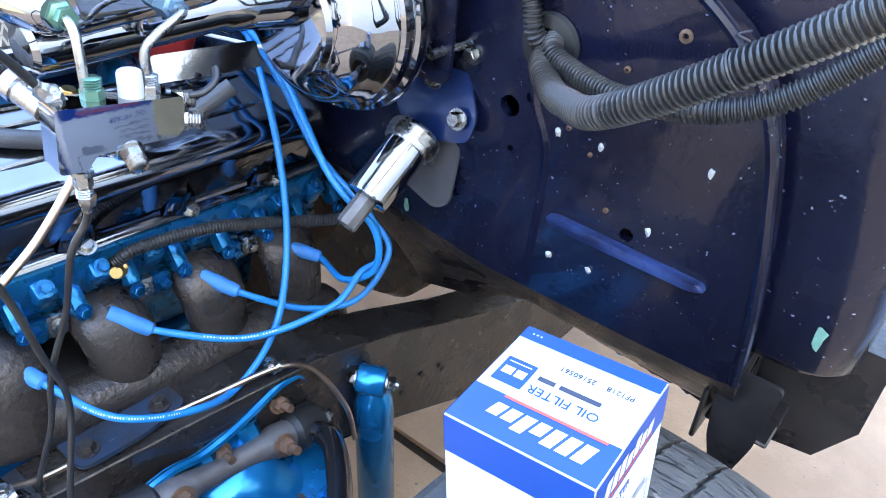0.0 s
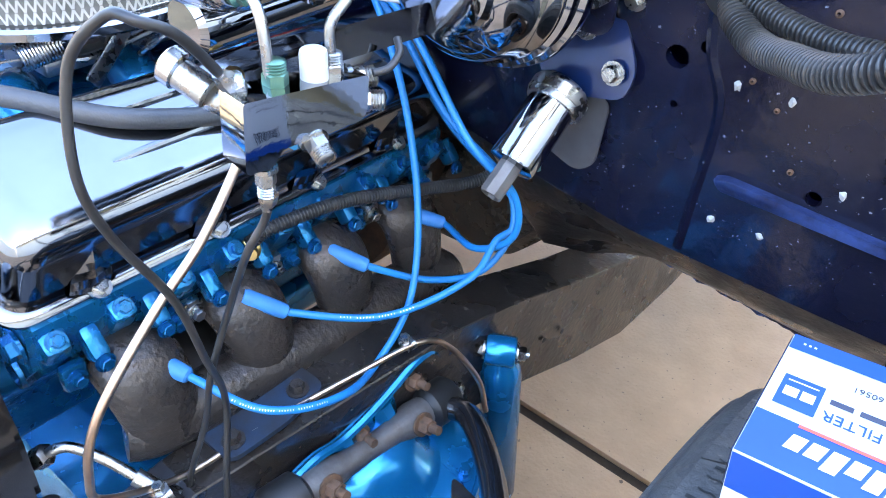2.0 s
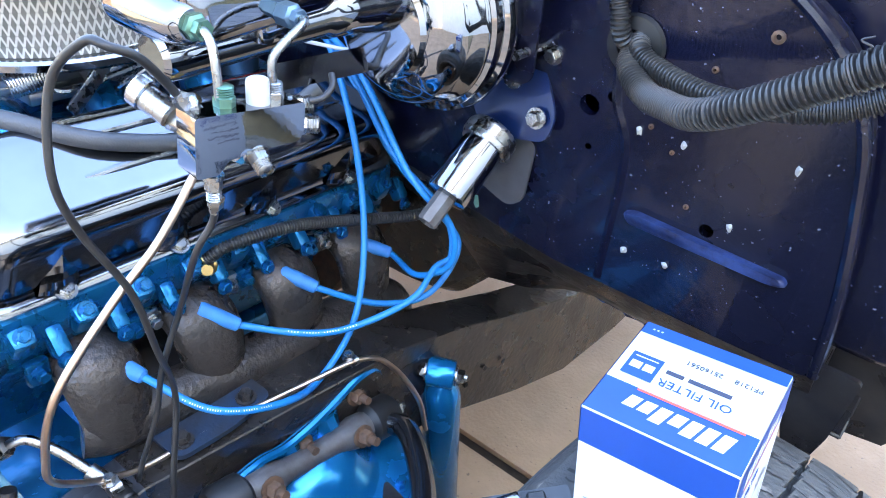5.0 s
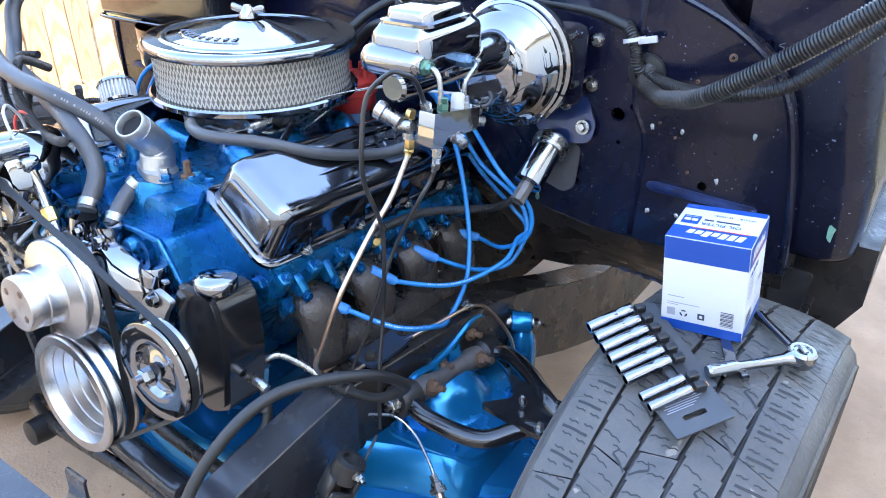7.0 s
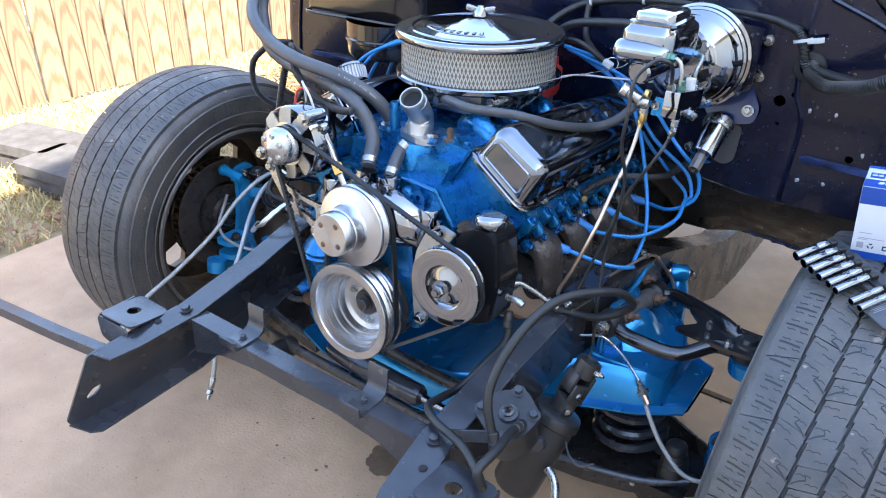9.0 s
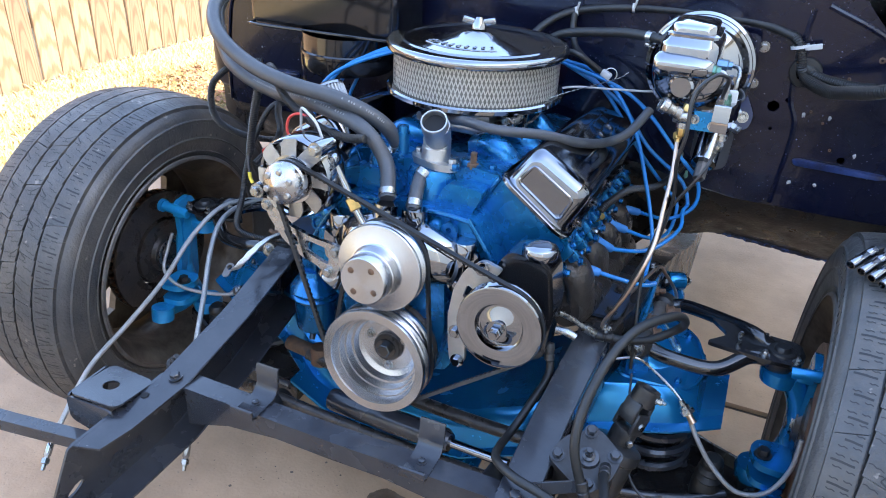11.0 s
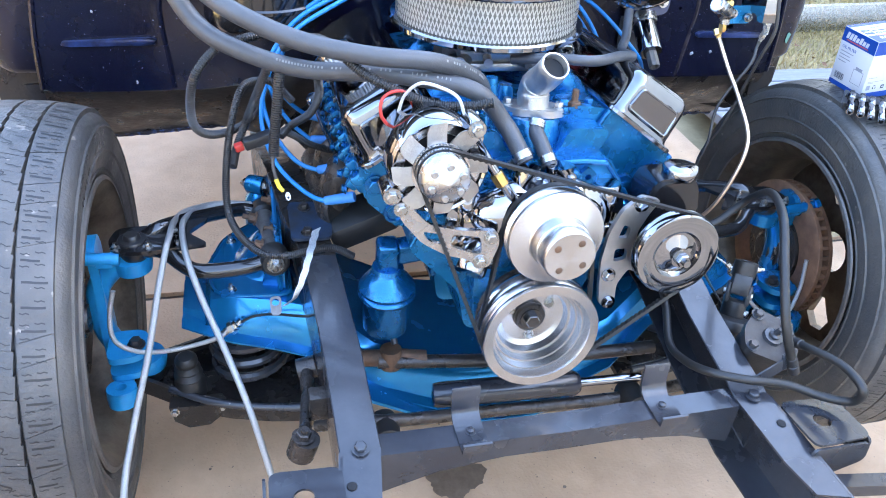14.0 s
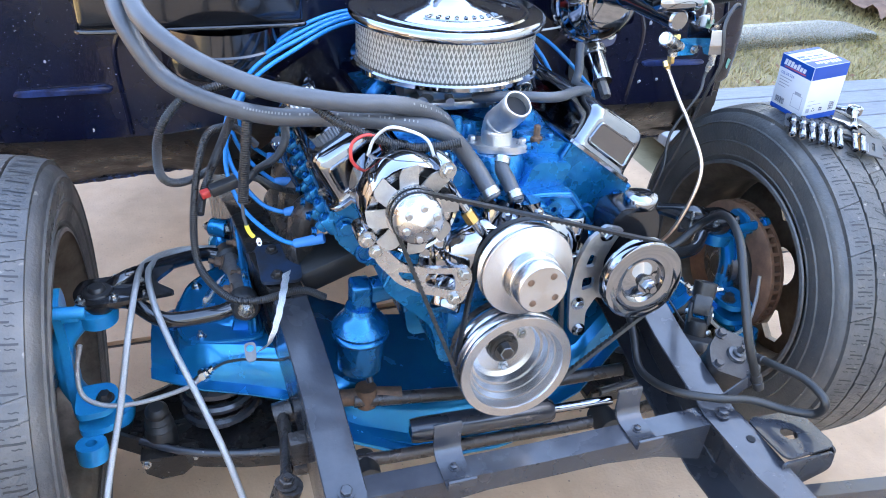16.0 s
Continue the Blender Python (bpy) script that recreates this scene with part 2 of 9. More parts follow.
FENCE = mat("fence_board", (0.172, 0.116, 0.07), 0.8, 0.0, color2=(0.12, 0.079, 0.047), vscale=3.0, bump=0.6, bscale=40, stretch=(9, 9, 0.9), obj_random=0.2)
# flat-sawn grain: stretched rings, shifted from board to board
fn, fl = FENCE.node_tree.nodes, FENCE.node_tree.links
f_co, f_oi, f_map, f_mul, f_wave, f_ramp, f_mix = (fn.new("ShaderNode" + k) for k in ("TexCoord", "ObjectInfo", "Mapping", "Math", "TexWave", "ValToRGB", "Mix"))
f_mul.operation, f_mul.inputs[1].default_value = "MULTIPLY", 9.0
f_cmb = fn.new("ShaderNodeCombineXYZ")
fl.new(f_oi.outputs["Random"], f_mul.inputs[0])
fl.new(f_mul.outputs[0], f_cmb.inputs[2])
f_map.inputs["Scale"].default_value = (1, 16, 1.1)
fl.new(f_co.outputs["Object"], f_map.inputs["Vector"])
f_add = fn.new("ShaderNodeVectorMath")
fl.new(f_map.outputs[0], f_add.inputs[0])
fl.new(f_cmb.outputs[0], f_add.inputs[1])
f_wave.wave_type, f_wave.rings_direction = "RINGS", "X"
f_wave.inputs["Scale"].default_value, f_wave.inputs["Distortion"].default_value, f_wave.inputs["Detail Scale"].default_value = 1.6, 3.0, 1.2
fl.new(f_add.outputs[0], f_wave.inputs["Vector"])
f_ramp.color_ramp.elements[0].position, f_ramp.color_ramp.elements[1].position = 0.55, 0.95
fl.new(f_wave.outputs["Fac"], f_ramp.inputs[0])
f_mix.data_type, f_mix.blend_type = "RGBA", "MULTIPLY"
f_base = fn["Principled BSDF"].inputs["Base Color"].links[0].from_socket
fl.new(f_ramp.outputs[0], f_mix.inputs[0])
fl.new(f_base, f_mix.inputs[6])
f_mix.inputs[7].default_value = (0.72, 0.63, 0.55, 1)
fl.new(f_mix.outputs[2], fn["Principled BSDF"].inputs["Base Color"])


# ---- geometry helpers ----
def clusters(bm):
    """Groups of connected faces; pieces whose extents touch stay together."""
    bm.faces.index_update()
    seen, isl = set(), []
    for f in bm.faces:
        if f.index in seen:
            continue
        seen.add(f.index)
        stack, fs = [f], []
        while stack:
            g = stack.pop()
            fs.append(g)
            for v in g.verts:
                for h in v.link_faces:
                    if h.index not in seen:
                        seen.add(h.index)
                        stack.append(h)
        c = [v.co for g in fs for v in g.verts]
        isl.append([fs, [min(q[i] for q in c) - 0.0006 for i in range(3)], [max(q[i] for q in c) + 0.0006 for i in range(3)]])
    merged = True
    while merged:
        merged = False
        for i in range(len(isl)):
            for j in range(len(isl) - 1, i, -1):
                a, b = isl[i], isl[j]
                if all(a[1][k] <= b[2][k] and b[1][k] <= a[2][k] for k in range(3)):
                    a[0] += b[0]
                    a[1] = [min(p, q) for p, q in zip(a[1], b[1])]
                    a[2] = [max(p, q) for p, q in zip(a[2], b[2])]
                    isl.pop(j)
                    merged = True
    return [i[0] for i in isl]


def part(name, bm, material, parent=None, label="", smooth=40, split=True):
    """Links a bmesh as one mesh object, under a thing or a part; pieces that stand apart become objects of their own."""
    groups = clusters(bm) if split and parent and len(bm.faces) < 9000 else []
    if 1 < len(groups) <= 60:
        first = None
        for g in sorted(groups, key=len, reverse=True):
            b2, mp = bmesh.new(), {}
            for f in g:
                vs = []
                for v in f.verts:
                    if v not in mp:
                        mp[v] = b2.verts.new(v.co)
                    vs.append(mp[v])
                b2.faces.new(vs).material_index = f.material_index
            ob = part(name, b2, material, parent, label, smooth, False)
            first = first or ob
        bm.free()
        return first
    me = bpy.data.meshes.new(name)
    if smooth:
        for f in bm.faces:
            f.smooth = True
    bm.normal_update()
    if smooth:
        lim = radians(smooth)
        for e in bm.edges:
            if len(e.link_faces) == 2 and e.calc_face_angle(0) > lim:
                e.smooth = False
    bm.to_mesh(me)
    bm.free()
    for mm in material if isinstance(material, (list, tuple)) else [material]:
        me.materials.append(mm)
    ob = new(name, me)
    if parent:
        ob.parent = parent
        ob.matrix_parent_inverse = Matrix.Translation(parent.location).inverted()
    if label:
        ob["label"] = label
    return ob


def thing(name, at, label, category, group="", kind=""):
    ob = new(name)
    ob.location = at
    ob.empty_display_size = 0.05
    return tagged(ob, label, category, group, kind)


def axis(o, d, up=(0, 0, 1)):
    """Matrix at o whose z points along d."""
    z = V(d).normalized()
    u = V(up)
    if abs(z.dot(u.normalized())) > 0.98:
        u = V((0, 1, 0)) if abs(z.y) < 0.9 else V((1, 0, 0))
    x = u.cross(z).normalized()
    y = z.cross(x)
    m = Matrix((x, y, z)).transposed().to_4x4()
    m.translation = V(o)
    return m


def box(bm, size, m, bevel=0.0, seg=2):
    r = bmesh.ops.create_cube(bm, size=1.0, matrix=m @ Matrix.Diagonal((*size, 1)))
    if bevel:
        ed = list({e for v in r["verts"] for e in v.link_edges})
        bmesh.ops.bevel(bm, geom=ed, offset=bevel, segments=seg, affect="EDGES", profile=0.5)
    return bm


def lathe(bm, prof, m, seg=40, mi=0, arc=2 * PI):
    """Revolves (r, z) pairs about the local z of m."""
    full = arc > 6.28
    n = seg if full else seg + 1
    rings = []
    for r, z in prof:
        if r < 1e-6:
            rings.append([bm.verts.new(m @ V((0, 0, z)))])
        else:
            rings.append([bm.verts.new(m @ V((r * math.cos(arc * i / seg), r * math.sin(arc * i / seg), z))) for i in range(n)])
    for a, b in zip(rings, rings[1:]):
        for i in range(seg):
            j = (i + 1) % n
            if len(a) == 1 and len(b) == 1:
                continue
            if len(a) == 1:
                f = (a[0], b[j], b[i])
            elif len(b) == 1:
                f = (a[i], a[j], b[0])
            else:
                f = (a[i], a[j], b[j], b[i])
            try:
                bm.faces.new(f).material_index = mi
            except ValueError:
                pass
    return bm


def curve(pts, n=8):
    """Catmull-Rom through pts."""
    p = [V(q) for q in pts]
    p = [2 * p[0] - p[1]] + p + [2 * p[-1] - p[-2]]
    out = []
    for i in range(1, len(p) - 2):
        for k in range(n):
            t = k / n
            a, b, c, d = p[i - 1], p[i], p[i + 1], p[i + 2]
            out.append(0.5 * (2 * b + (c - a) * t + (2 * a - 5 * b + 4 * c - d) * t * t + (3 * b - a - 3 * c + d) * t ** 3))
    out.append(p[-2])
    return out


def resample(path, step):
    out, rest = [path[0]], step
    for a, b in zip(path, path[1:]):
        L = (b - a).length
        while rest <= L and L > 1e-9:
            out.append(a.lerp(b, rest / L))
            rest += step
        rest -= L
    return out


def sweep(bm, path, rad, seg=10, cap=True):
    """A tube along a polyline; rad is a number or a list, one a point."""
    rads = rad if isinstance(rad, (list, tuple)) else [rad] * len(path)
    t0 = (path[1] - path[0]).normalized()
    u = t0.orthogonal().normalized()
    prev = None
    first = None
    for i, q in enumerate(path):
        t = (path[min(i + 1, len(path) - 1)] - path[max(i - 1, 0)])
        t = t.normalized() if t.length > 1e-9 else t0
        u = (u - t * u.dot(t))
        u = u.normalized() if u.length > 1e-6 else t.orthogonal().normalized()
        w = t.cross(u)
        ring = [bm.verts.new(q + rads[i] * (u * math.cos(2 * PI * k / seg) + w * math.sin(2 * PI * k / seg))) for k in range(seg)]
        if prev:
            for k in range(seg):
                bm.faces.new((prev[k], prev[(k + 1) % seg], ring[(k + 1) % seg], ring[k]))
        else:
            first = ring
        prev = ring
    if cap:
        bm.faces.new(list(reversed(first)))
        bm.faces.new(prev)
    return bm


def tube(bm, pts, r, seg=10, n=8):
    return sweep(bm, curve(pts, n), r, seg)


def loom_tube(bm, pts, r, pitch=0.0036, seg=14, depth=0.2, n=10):
    """Corrugated tubing: the radius steps between ridge and groove."""
    path = resample(curve(pts, n), pitch / 4)
    rads = [r * (1 - depth * (0, 0, 1, 1)[i % 4]) for i in range(len(path))]
    return sweep(bm, path, rads, seg)


def plate(bm, outer, th, m, holes=(), bevel=0.0):
    """A flat plate in local xy, of thickness th upwards, with holes given as loops of points."""
    loops = [outer, *holes]
    edges = []
    for lp in loops:
        vs = [bm.verts.new((x, y, 0)) for x, y in lp]
        edges += [bm.edges.new((vs[i], vs[(i + 1) % len(vs)])) for i in range(len(vs))]
    geo = bmesh.ops.triangle_fill(bm, use_beauty=True, use_dissolve=False, edges=edges)["geom"]
    fs = [f for f in geo if isinstance(f, bmesh.types.BMFace)]
    ext = bmesh.ops.extrude_face_region(bm, geom=fs)["geom"]
    top = [v for v in ext if isinstance(v, bmesh.types.BMVert)]
    bmesh.ops.translate(bm, vec=(0, 0, th), verts=top)
    every = list({v for f in fs for v in f.verts} | set(top))
    bmesh.ops.transform(bm, matrix=m, verts=every)
    bmesh.ops.recalc_face_normals(bm, faces=[f for f in bm.faces if f.verts[0] in set(every)])
    return bm


def circ(x, y, r, n=20, ry=None, a0=0.0):
    return [(x + r * math.cos(a0 + 2 * PI * i / n), y + (ry or r) * math.sin(a0 + 2 * PI * i / n)) for i in range(n)]


def rounded(pts, r, n=4):
    """Rounds the corners of a polygon."""
    out = []
    k = len(pts)
    for i in range(k):
        a, b, c = V((*pts[i - 1], 0)), V((*pts[i], 0)), V((*pts[(i + 1) % k], 0))
        d1, d2 = (a - b), (c - b)
        q = min(r, d1.length * 0.45, d2.length * 0.45)
        p1, p2 = b + d1.normalized() * q, b + d2.normalized() * q
        for j in range(n + 1):
            t = j / n
            s = p1 * (1 - t) ** 2 + b * 2 * t * (1 - t) + p2 * t * t
            out.append((s.x, s.y))
    return out


def bolt(bm, o, d, r=0.006, h=0.005, washer=True, stud=0.0):
    """A hex head, with a washer under it and an optional threaded end."""
    m = axis(o, d)
    z = 0.0
    if washer:
        lathe(bm, [(0, 0), (r * 1.45, 0), (r * 1.45, r * 0.25), (0, r * 0.25)], m, 14)
        z = r * 0.25
    lathe(bm, [(r, z), (r, z + h * 0.85), (r * 0.86, z + h), (0, z + h)], m, 6)
    if stud:
        lathe(bm, [(r * 0.55, z + h), (r * 0.55, z + h + stud), (0, z + h + stud)], m, 10)
    return bm


def loft(bm, sections, close=True):
    """Joins rings of points of equal length."""
    prev = None
    rings = []
    for s in sections:
        ring = [bm.verts.new(q) for q in s]
        rings.append(ring)
        if prev:
            k = len(ring)
            for i in range(k if close else k - 1):
                bm.faces.new((prev[i], prev[(i + 1) % k], ring[(i + 1) % k], ring[i]))
        prev = ring
    if close:
        bm.faces.new(list(reversed(rings[0])))
        bm.faces.new(rings[-1])
    return bm


def B():
    return bmesh.new()


def clamp(parent, o, d, r, w=0.012, name="hose_clamp"):
    """A worm-drive clamp: band and screw housing."""
    bm = B()
    m = axis(o, d)
    lathe(bm, [(r, -w / 2), (r + 0.0015, -w / 2), (r + 0.0015, w / 2), (r, w / 2)], m, 28)
    box(bm, (0.018, 0.008, w * 1.0), m @ Matrix.Translation((0, -r - 0.005, 0)), 0.002)
    lathe(bm, [(0, 0), (0.0045, 0), (0.0045, 0.006), (0, 0.006)], m @ axis((0.009, -r - 0.006, 0), (1, 0, 0)), 10)
    return part(name, bm, STEEL, parent)

# ---- ground, fence, unseen walls ----
bm = B()
ys = [-30, -8, -2.0, 0.929, 0.957, 3.6, 30]
xs = [-1.85, 1.35, 40]
for x0, x1 in zip(xs, xs[1:]):
    for y0, y1 in zip(ys, ys[1:]):
        if abs(y1 - y0) < 0.05:
            z = -0.014
            bm.faces.new([bm.verts.new(q) for q in ((x0, y0, z), (x1, y0, z), (x1, y1, z), (x0, y1, z))]).material_index = 1
            for yy, s in ((y0, 1), (y1, -1)):
                bm.faces.new([bm.verts.new(q) for q in ((x0, yy, 0), (x1, yy, 0), (x1, yy, z), (x0, yy, z))])
        elif x0 < 1.3 or y1 < 1.0:
            bm.faces.new([bm.verts.new(q) for q in ((x0, y0, 0), (x1, y0, 0), (x1, y1, 0), (x0, y1, 0))])
tagged(part("driveway", bm, [CONCRETE, JOINT], smooth=0), "tan broom-finished concrete driveway with a dark joint", "driveway", kind="structure")

bm = B()
for q in (((-60, -60), (-1.85, -60), (-1.85, 60), (-60, 60)), ((-1.85, 30), (60, 30), (60, 60), (-1.85, 60)), ((1.35, 0.957), (60, 0.957), (60, 30), (1.35, 30)),
          ((-1.85, 30), (1.35, 30), (1.35, 3.6), (-1.85, 3.6))):
    bm.faces.new([bm.verts.new((x, y, -0.02)) for x, y in q])
bmesh.ops.recalc_face_normals(bm, faces=bm.faces[:])
tagged(part("ground", bm, SOIL, smooth=0), "dry lawn soil beside the driveway", "ground", kind="structure")

rng = random.Random(5)


def grass_patch(name, label, boxes, count, h0, h1):
    vs, fs = [], []
    for x0, x1, y0, y1, share in boxes:
        for _ in range(int(count * share)):
            x, y = rng.uniform(x0, x1), rng.uniform(y0, y1)
            if noise.noise(V((x * 2.2, y * 2.2, 0))) < -0.25 and rng.random() < 0.6:
                continue
            h, a = rng.uniform(h0, h1), rng.uniform(0, 2 * PI)
            w = rng.uniform(0.002, 0.005)
            lean = V((rng.gauss(0, 0.7), rng.gauss(0, 0.7), 1)) * h
            side = V((math.cos(a), math.sin(a), 0)) * w
            b = V((x, y, -0.022))
            k = len(vs)
            tip = b + lean
            mid = b + lean * 0.55 + V((0, 0, h * 0.2))
            vs += [b - side, b + side, mid + side * 0.7, mid - side * 0.7, tip]
            fs += [(k, k + 1, k + 2, k + 3), (k + 3, k + 2, k + 4)]
    me = bpy.data.meshes.new(name)
    me.from_pydata([tuple(v) for v in vs], [], fs)
    me.materials.append(GRASS)
    return tagged(new(name, me), label, "grass", kind="stuff")


grass_patch("grass", "short dry yellow and green lawn grass", [(-3.4, -1.88, -0.6, 4.0, 0.62), (-5.5, -3.4, 3.0, 6, 0.08), (1.4, 5.2, 2.15, 5.0, 0.55)], 52000, 0.02, 0.055)

vs, fs = [], []
for x0, x1, y0, y1, n in ((-2.9, -1.88, 2.2, 3.5, 2600), (-2.1, -1.86, -0.3, 0.5, 160), (1.9, 3.6, 2.3, 3.0, 60)):
    for _ in range(n):
        c = V((rng.uniform(x0, x1), rng.uniform(y0, y1), rng.uniform(0.0, 0.03)))
        a, s = rng.uniform(0, 6.28), rng.uniform(0.008, 0.024)
        d1, d2 = V((math.cos(a), math.sin(a), rng.uniform(-.5, .5))) * s, V((-math.sin(a), math.cos(a), rng.uniform(-.5, .5))) * s * 0.5
        k = len(vs)
        vs += [c - d1, c - d2 + V((0, 0, s * 0.2)), c + d1, c + d2]
        fs.append((k, k + 1, k + 2, k + 3))
me = bpy.data.meshes.new("leaf_litter")
me.from_pydata([tuple(v) for v in vs], [], fs)
me.materials.append(LEAF_LITTER)
tagged(new("leaf_litter", me), "brown fallen leaves lying in the grass", "leaves", kind="stuff")

bm = B()
o = []
for i in range(46):
    a = 2 * PI * i / 46
    r = 0.058 * (1 + 0.10 * math.sin(3 * a + 1) + 0.05 * math.sin(7 * a) + 0.035 * math.sin(19 * a) + rng.uniform(-0.03, 0.03))
    o.append(bm.verts.new((-0.055 + r * 1.15 * math.cos(a), 0.194 + r * 0.9 * math.sin(a), 0.0015)))
bm.faces.new(o)
for _ in range(70):
    c = V((rng.gauss(0.0, 0.35), rng.gauss(0.1, 0.28), 0.0012))
    r = rng.uniform(0.001, 0.005)
    bm.faces.new([bm.verts.new(c + V((r * rng.uniform(.6, 1.4) * math.cos(k * 1.05), r * math.sin(k * 1.05), 0))) for k in range(6)])
tagged(part("oil_stain", bm, OIL, smooth=0), "brown oil stain and drips on the concrete", "stain", kind="structure")

fence = thing("fence", (-3.42, 2, 0), "weathered pale wooden privacy fence with vertical boards", "fence", kind="structure")
board = B()
box(board, (0.018, 0.1365, 2.0), Matrix.Translation((0, 0, 1.0)), 0.003, 1)
board_ob = part("fence_board", board, FENCE, fence)
me = board_ob.data
for i in range(64):
    y = -1.6 + i * 0.1435
    ob = board_ob if i == 0 else new("fence_board", me)
    ob.parent, ob.matrix_parent_inverse = fence, Matrix.Translation(fence.location).inverted()
    ob.matrix_basis = pose(-3.42 + rng.uniform(-.005, .005), y, rng.uniform(-.02, 0.0), rng.uniform(-.7, .7), 0, rng.uniform(-1.2, 1.2))
for z in (0.35, 1.1, 1.8):
    bm = B()
    box(bm, (0.04, 9.4, 0.09), Matrix.Translation((-3.455, 3.0, z)), 0.004, 1)
    part("fence_rail", bm, FENCE, fence)
bm = B()
box(bm, (0.05, 9.0, 2.0), Matrix.Translation((-0.6, 7.6, 0.98)) @ pose(0, 0, 0, 0, 0, 90), 0.0)
tagged(part("fence_back", bm, FENCE, smooth=0), "weathered wooden fence closing the yard behind the truck", "fence", kind="structure")

# unseen wall of an assumed house, added to block the sun over the driveway
bm = B()
box(bm, (0.3, 15.5, 5.2), Matrix.Translation((4.9 + 0.15, 0.25, 2.6)))
box(bm, (0.9, 15.9, 0.25), Matrix.Translation((4.75, 0.25, 5.3)))
tagged(part("unseen_shade_wall", bm, UNSEEN_WALL, smooth=0), "unseen beige house wall added to shade the driveway", "house wall", kind="structure")

# unseen wall across the driveway, added to hide low sky and bounce light
bm = B()
box(bm, (18, 0.3, 4.6), Matrix.Translation((-3.5, -8.2, 2.3)))
tagged(part("unseen_front_wall", bm, UNSEEN_WALL, smooth=0), "unseen beige wall added to block low sky and bounce light", "house wall", kind="structure")

# concrete edging blocks by the lawn
blk = thing("edging", (-2.2, 0.9, 0), "grey rounded concrete edging blocks laid along the lawn", "edging", kind="structure")
for i in range(2):
    bm = B()
    for h0, h1, grow in ((-0.02, 0.062, 0.0), (0.066, 0.115, 0.014)):
        o = rounded([(-0.20 - grow, -0.12 - grow), (0.20 + grow, -0.12 - grow), (0.20 + grow, 0.12 + grow), (-0.20 - grow, 0.12 + grow)], 0.03)
        plate(bm, o, h1 - h0, Matrix.Translation((0, 0, h0)), bevel=0.006)
    ob = part("edging_block", bm, BLOCK_STONE, blk, smooth=30, split=False)
    ob.matrix_basis = pose(-2.24 - 0.41 * i, 0.66 + 0.06 * i, 0, 0, 0, 8 + 4 * i)

# grey painted planks beyond the wheel
pl = thing("plank_platform", (2.6, 1.75, 0), "low platform of grey painted planks on the ground", "platform")
for i in range(7):
    bm = B()
    box(bm, (2.6, 0.135, 0.04), Matrix.Translation((2.75, 1.24 + 0.143 * i, 0.10)), 0.004, 1)
    part("plank", bm, GREY_PLANK, pl)
for x in (1.6, 2.7, 3.8):
    bm = B()
    box(bm, (0.09, 0.98, 0.078), Matrix.Translation((x, 1.67, 0.04)), 0.004, 1)
    part("bearer", bm, GREY_PLANK, pl)

# trim panel lying on the grass
bm = B()
sec = [(-0.05, 0.0), (-0.048, 0.11), (-0.03, 0.145), (0.0, 0.15), (0.012, 0.14), (-0.02, 0.12), (-0.035, 0.1), (-0.037, 0.0)]
rows = []
for k in range(9):
    x = 2.0 + 0.25 * k
    s = 1.0 if k < 7 else (0.85 if k == 7 else 0.35)
    rows.append([V((x + (0.12 if k == 8 else 0) * (0.5 - q[1]), 3.0 + q[0] + 0.02 * k, q[1] * s)) for q in sec])
loft(bm, rows)
tagged(part("chrome_trim_panel", bm, STEEL, smooth=30), "long metal trim panel with a bright edge on the grass", "trim panel")

bm = B()
n = 26
grid = [[bm.verts.new((4.3 + 1.6 * i / n, 3.35 + 1.5 * j / n,
        0.05 + 0.16 * abs(noise.noise(V((i * .22, j * .3, 3)))) + 0.22 * math.exp(-((i - 9) / 9) ** 2 - ((j - 12) / 9) ** 2) * (1 + 0.4 * noise.noise(V((i * .5, j * .45, 8))))))
        for j in range(n)] for i in range(n)]
for i in range(n - 1):
    for j in range(n - 1):
        bm.faces.new((grid[i][j], grid[i + 1][j], grid[i + 1][j + 1], grid[i][j + 1]))
tagged(part("canvas_tarp", bm, CANVAS), "crumpled brown canvas tarpaulin heaped on the grass", "tarp")

# ---- cab: firewall and cowl ----
cab = thing("truck_cab", (0, 0.9, 0.5), "dark navy painted pickup cab with a bare firewall and chipped paint", "truck cab")


def fy(z):
    return 0.752 - 0.055 * (z - 0.6)


FT = radians(3.15)     # lean of the firewall


def fw_pt(x, z, out=0.0):
    return V((x, fy(z) - out, z))


half = [(0.0, 0.75), (0.30, 0.742), (0.40, 0.718), (0.52, 0.700), (0.62, 0.700), (0.73, 0.700), (0.80, 0.702), (0.846, 0.705), (0.842, 0.80), (0.829, 0.90), (0.809, 0.99), (0.775, 1.05), (0.70, 1.098), (0.62, 1.19), (0.0, 1.20)]
outline = rounded(half + [(-x, z) for x, z in reversed(half[1:-1])], 0.03, 4)
hl = [circ(x, z, r, 12) for x, z, r in ((0.546, 0.92, 0.012), (0.698, 0.827, 0.008), (0.571, 0.937, 0.006), (0.551, 0.872, 0.004))]
bm = B()
loops = [outline, *hl]
edges = []
for lp in loops:
    vsl = [bm.verts.new(fw_pt(x, z)) for x, z in lp]
    edges += [bm.edges.new((vsl[i], vsl[(i + 1) % len(vsl)])) for i in range(len(vsl))]
geo = bmesh.ops.triangle_fill(bm, use_beauty=True, use_dissolve=False, edges=edges)["geom"]
fsl = [f for f in geo if isinstance(f, bmesh.types.BMFace)]
ext = bmesh.ops.extrude_face_region(bm, geom=fsl)["geom"]
bmesh.ops.translate(bm, vec=(0, 0.012, 0), verts=[v for v in ext if isinstance(v, bmesh.types.BMVert)])
bmesh.ops.recalc_face_normals(bm, faces=bm.faces[:])
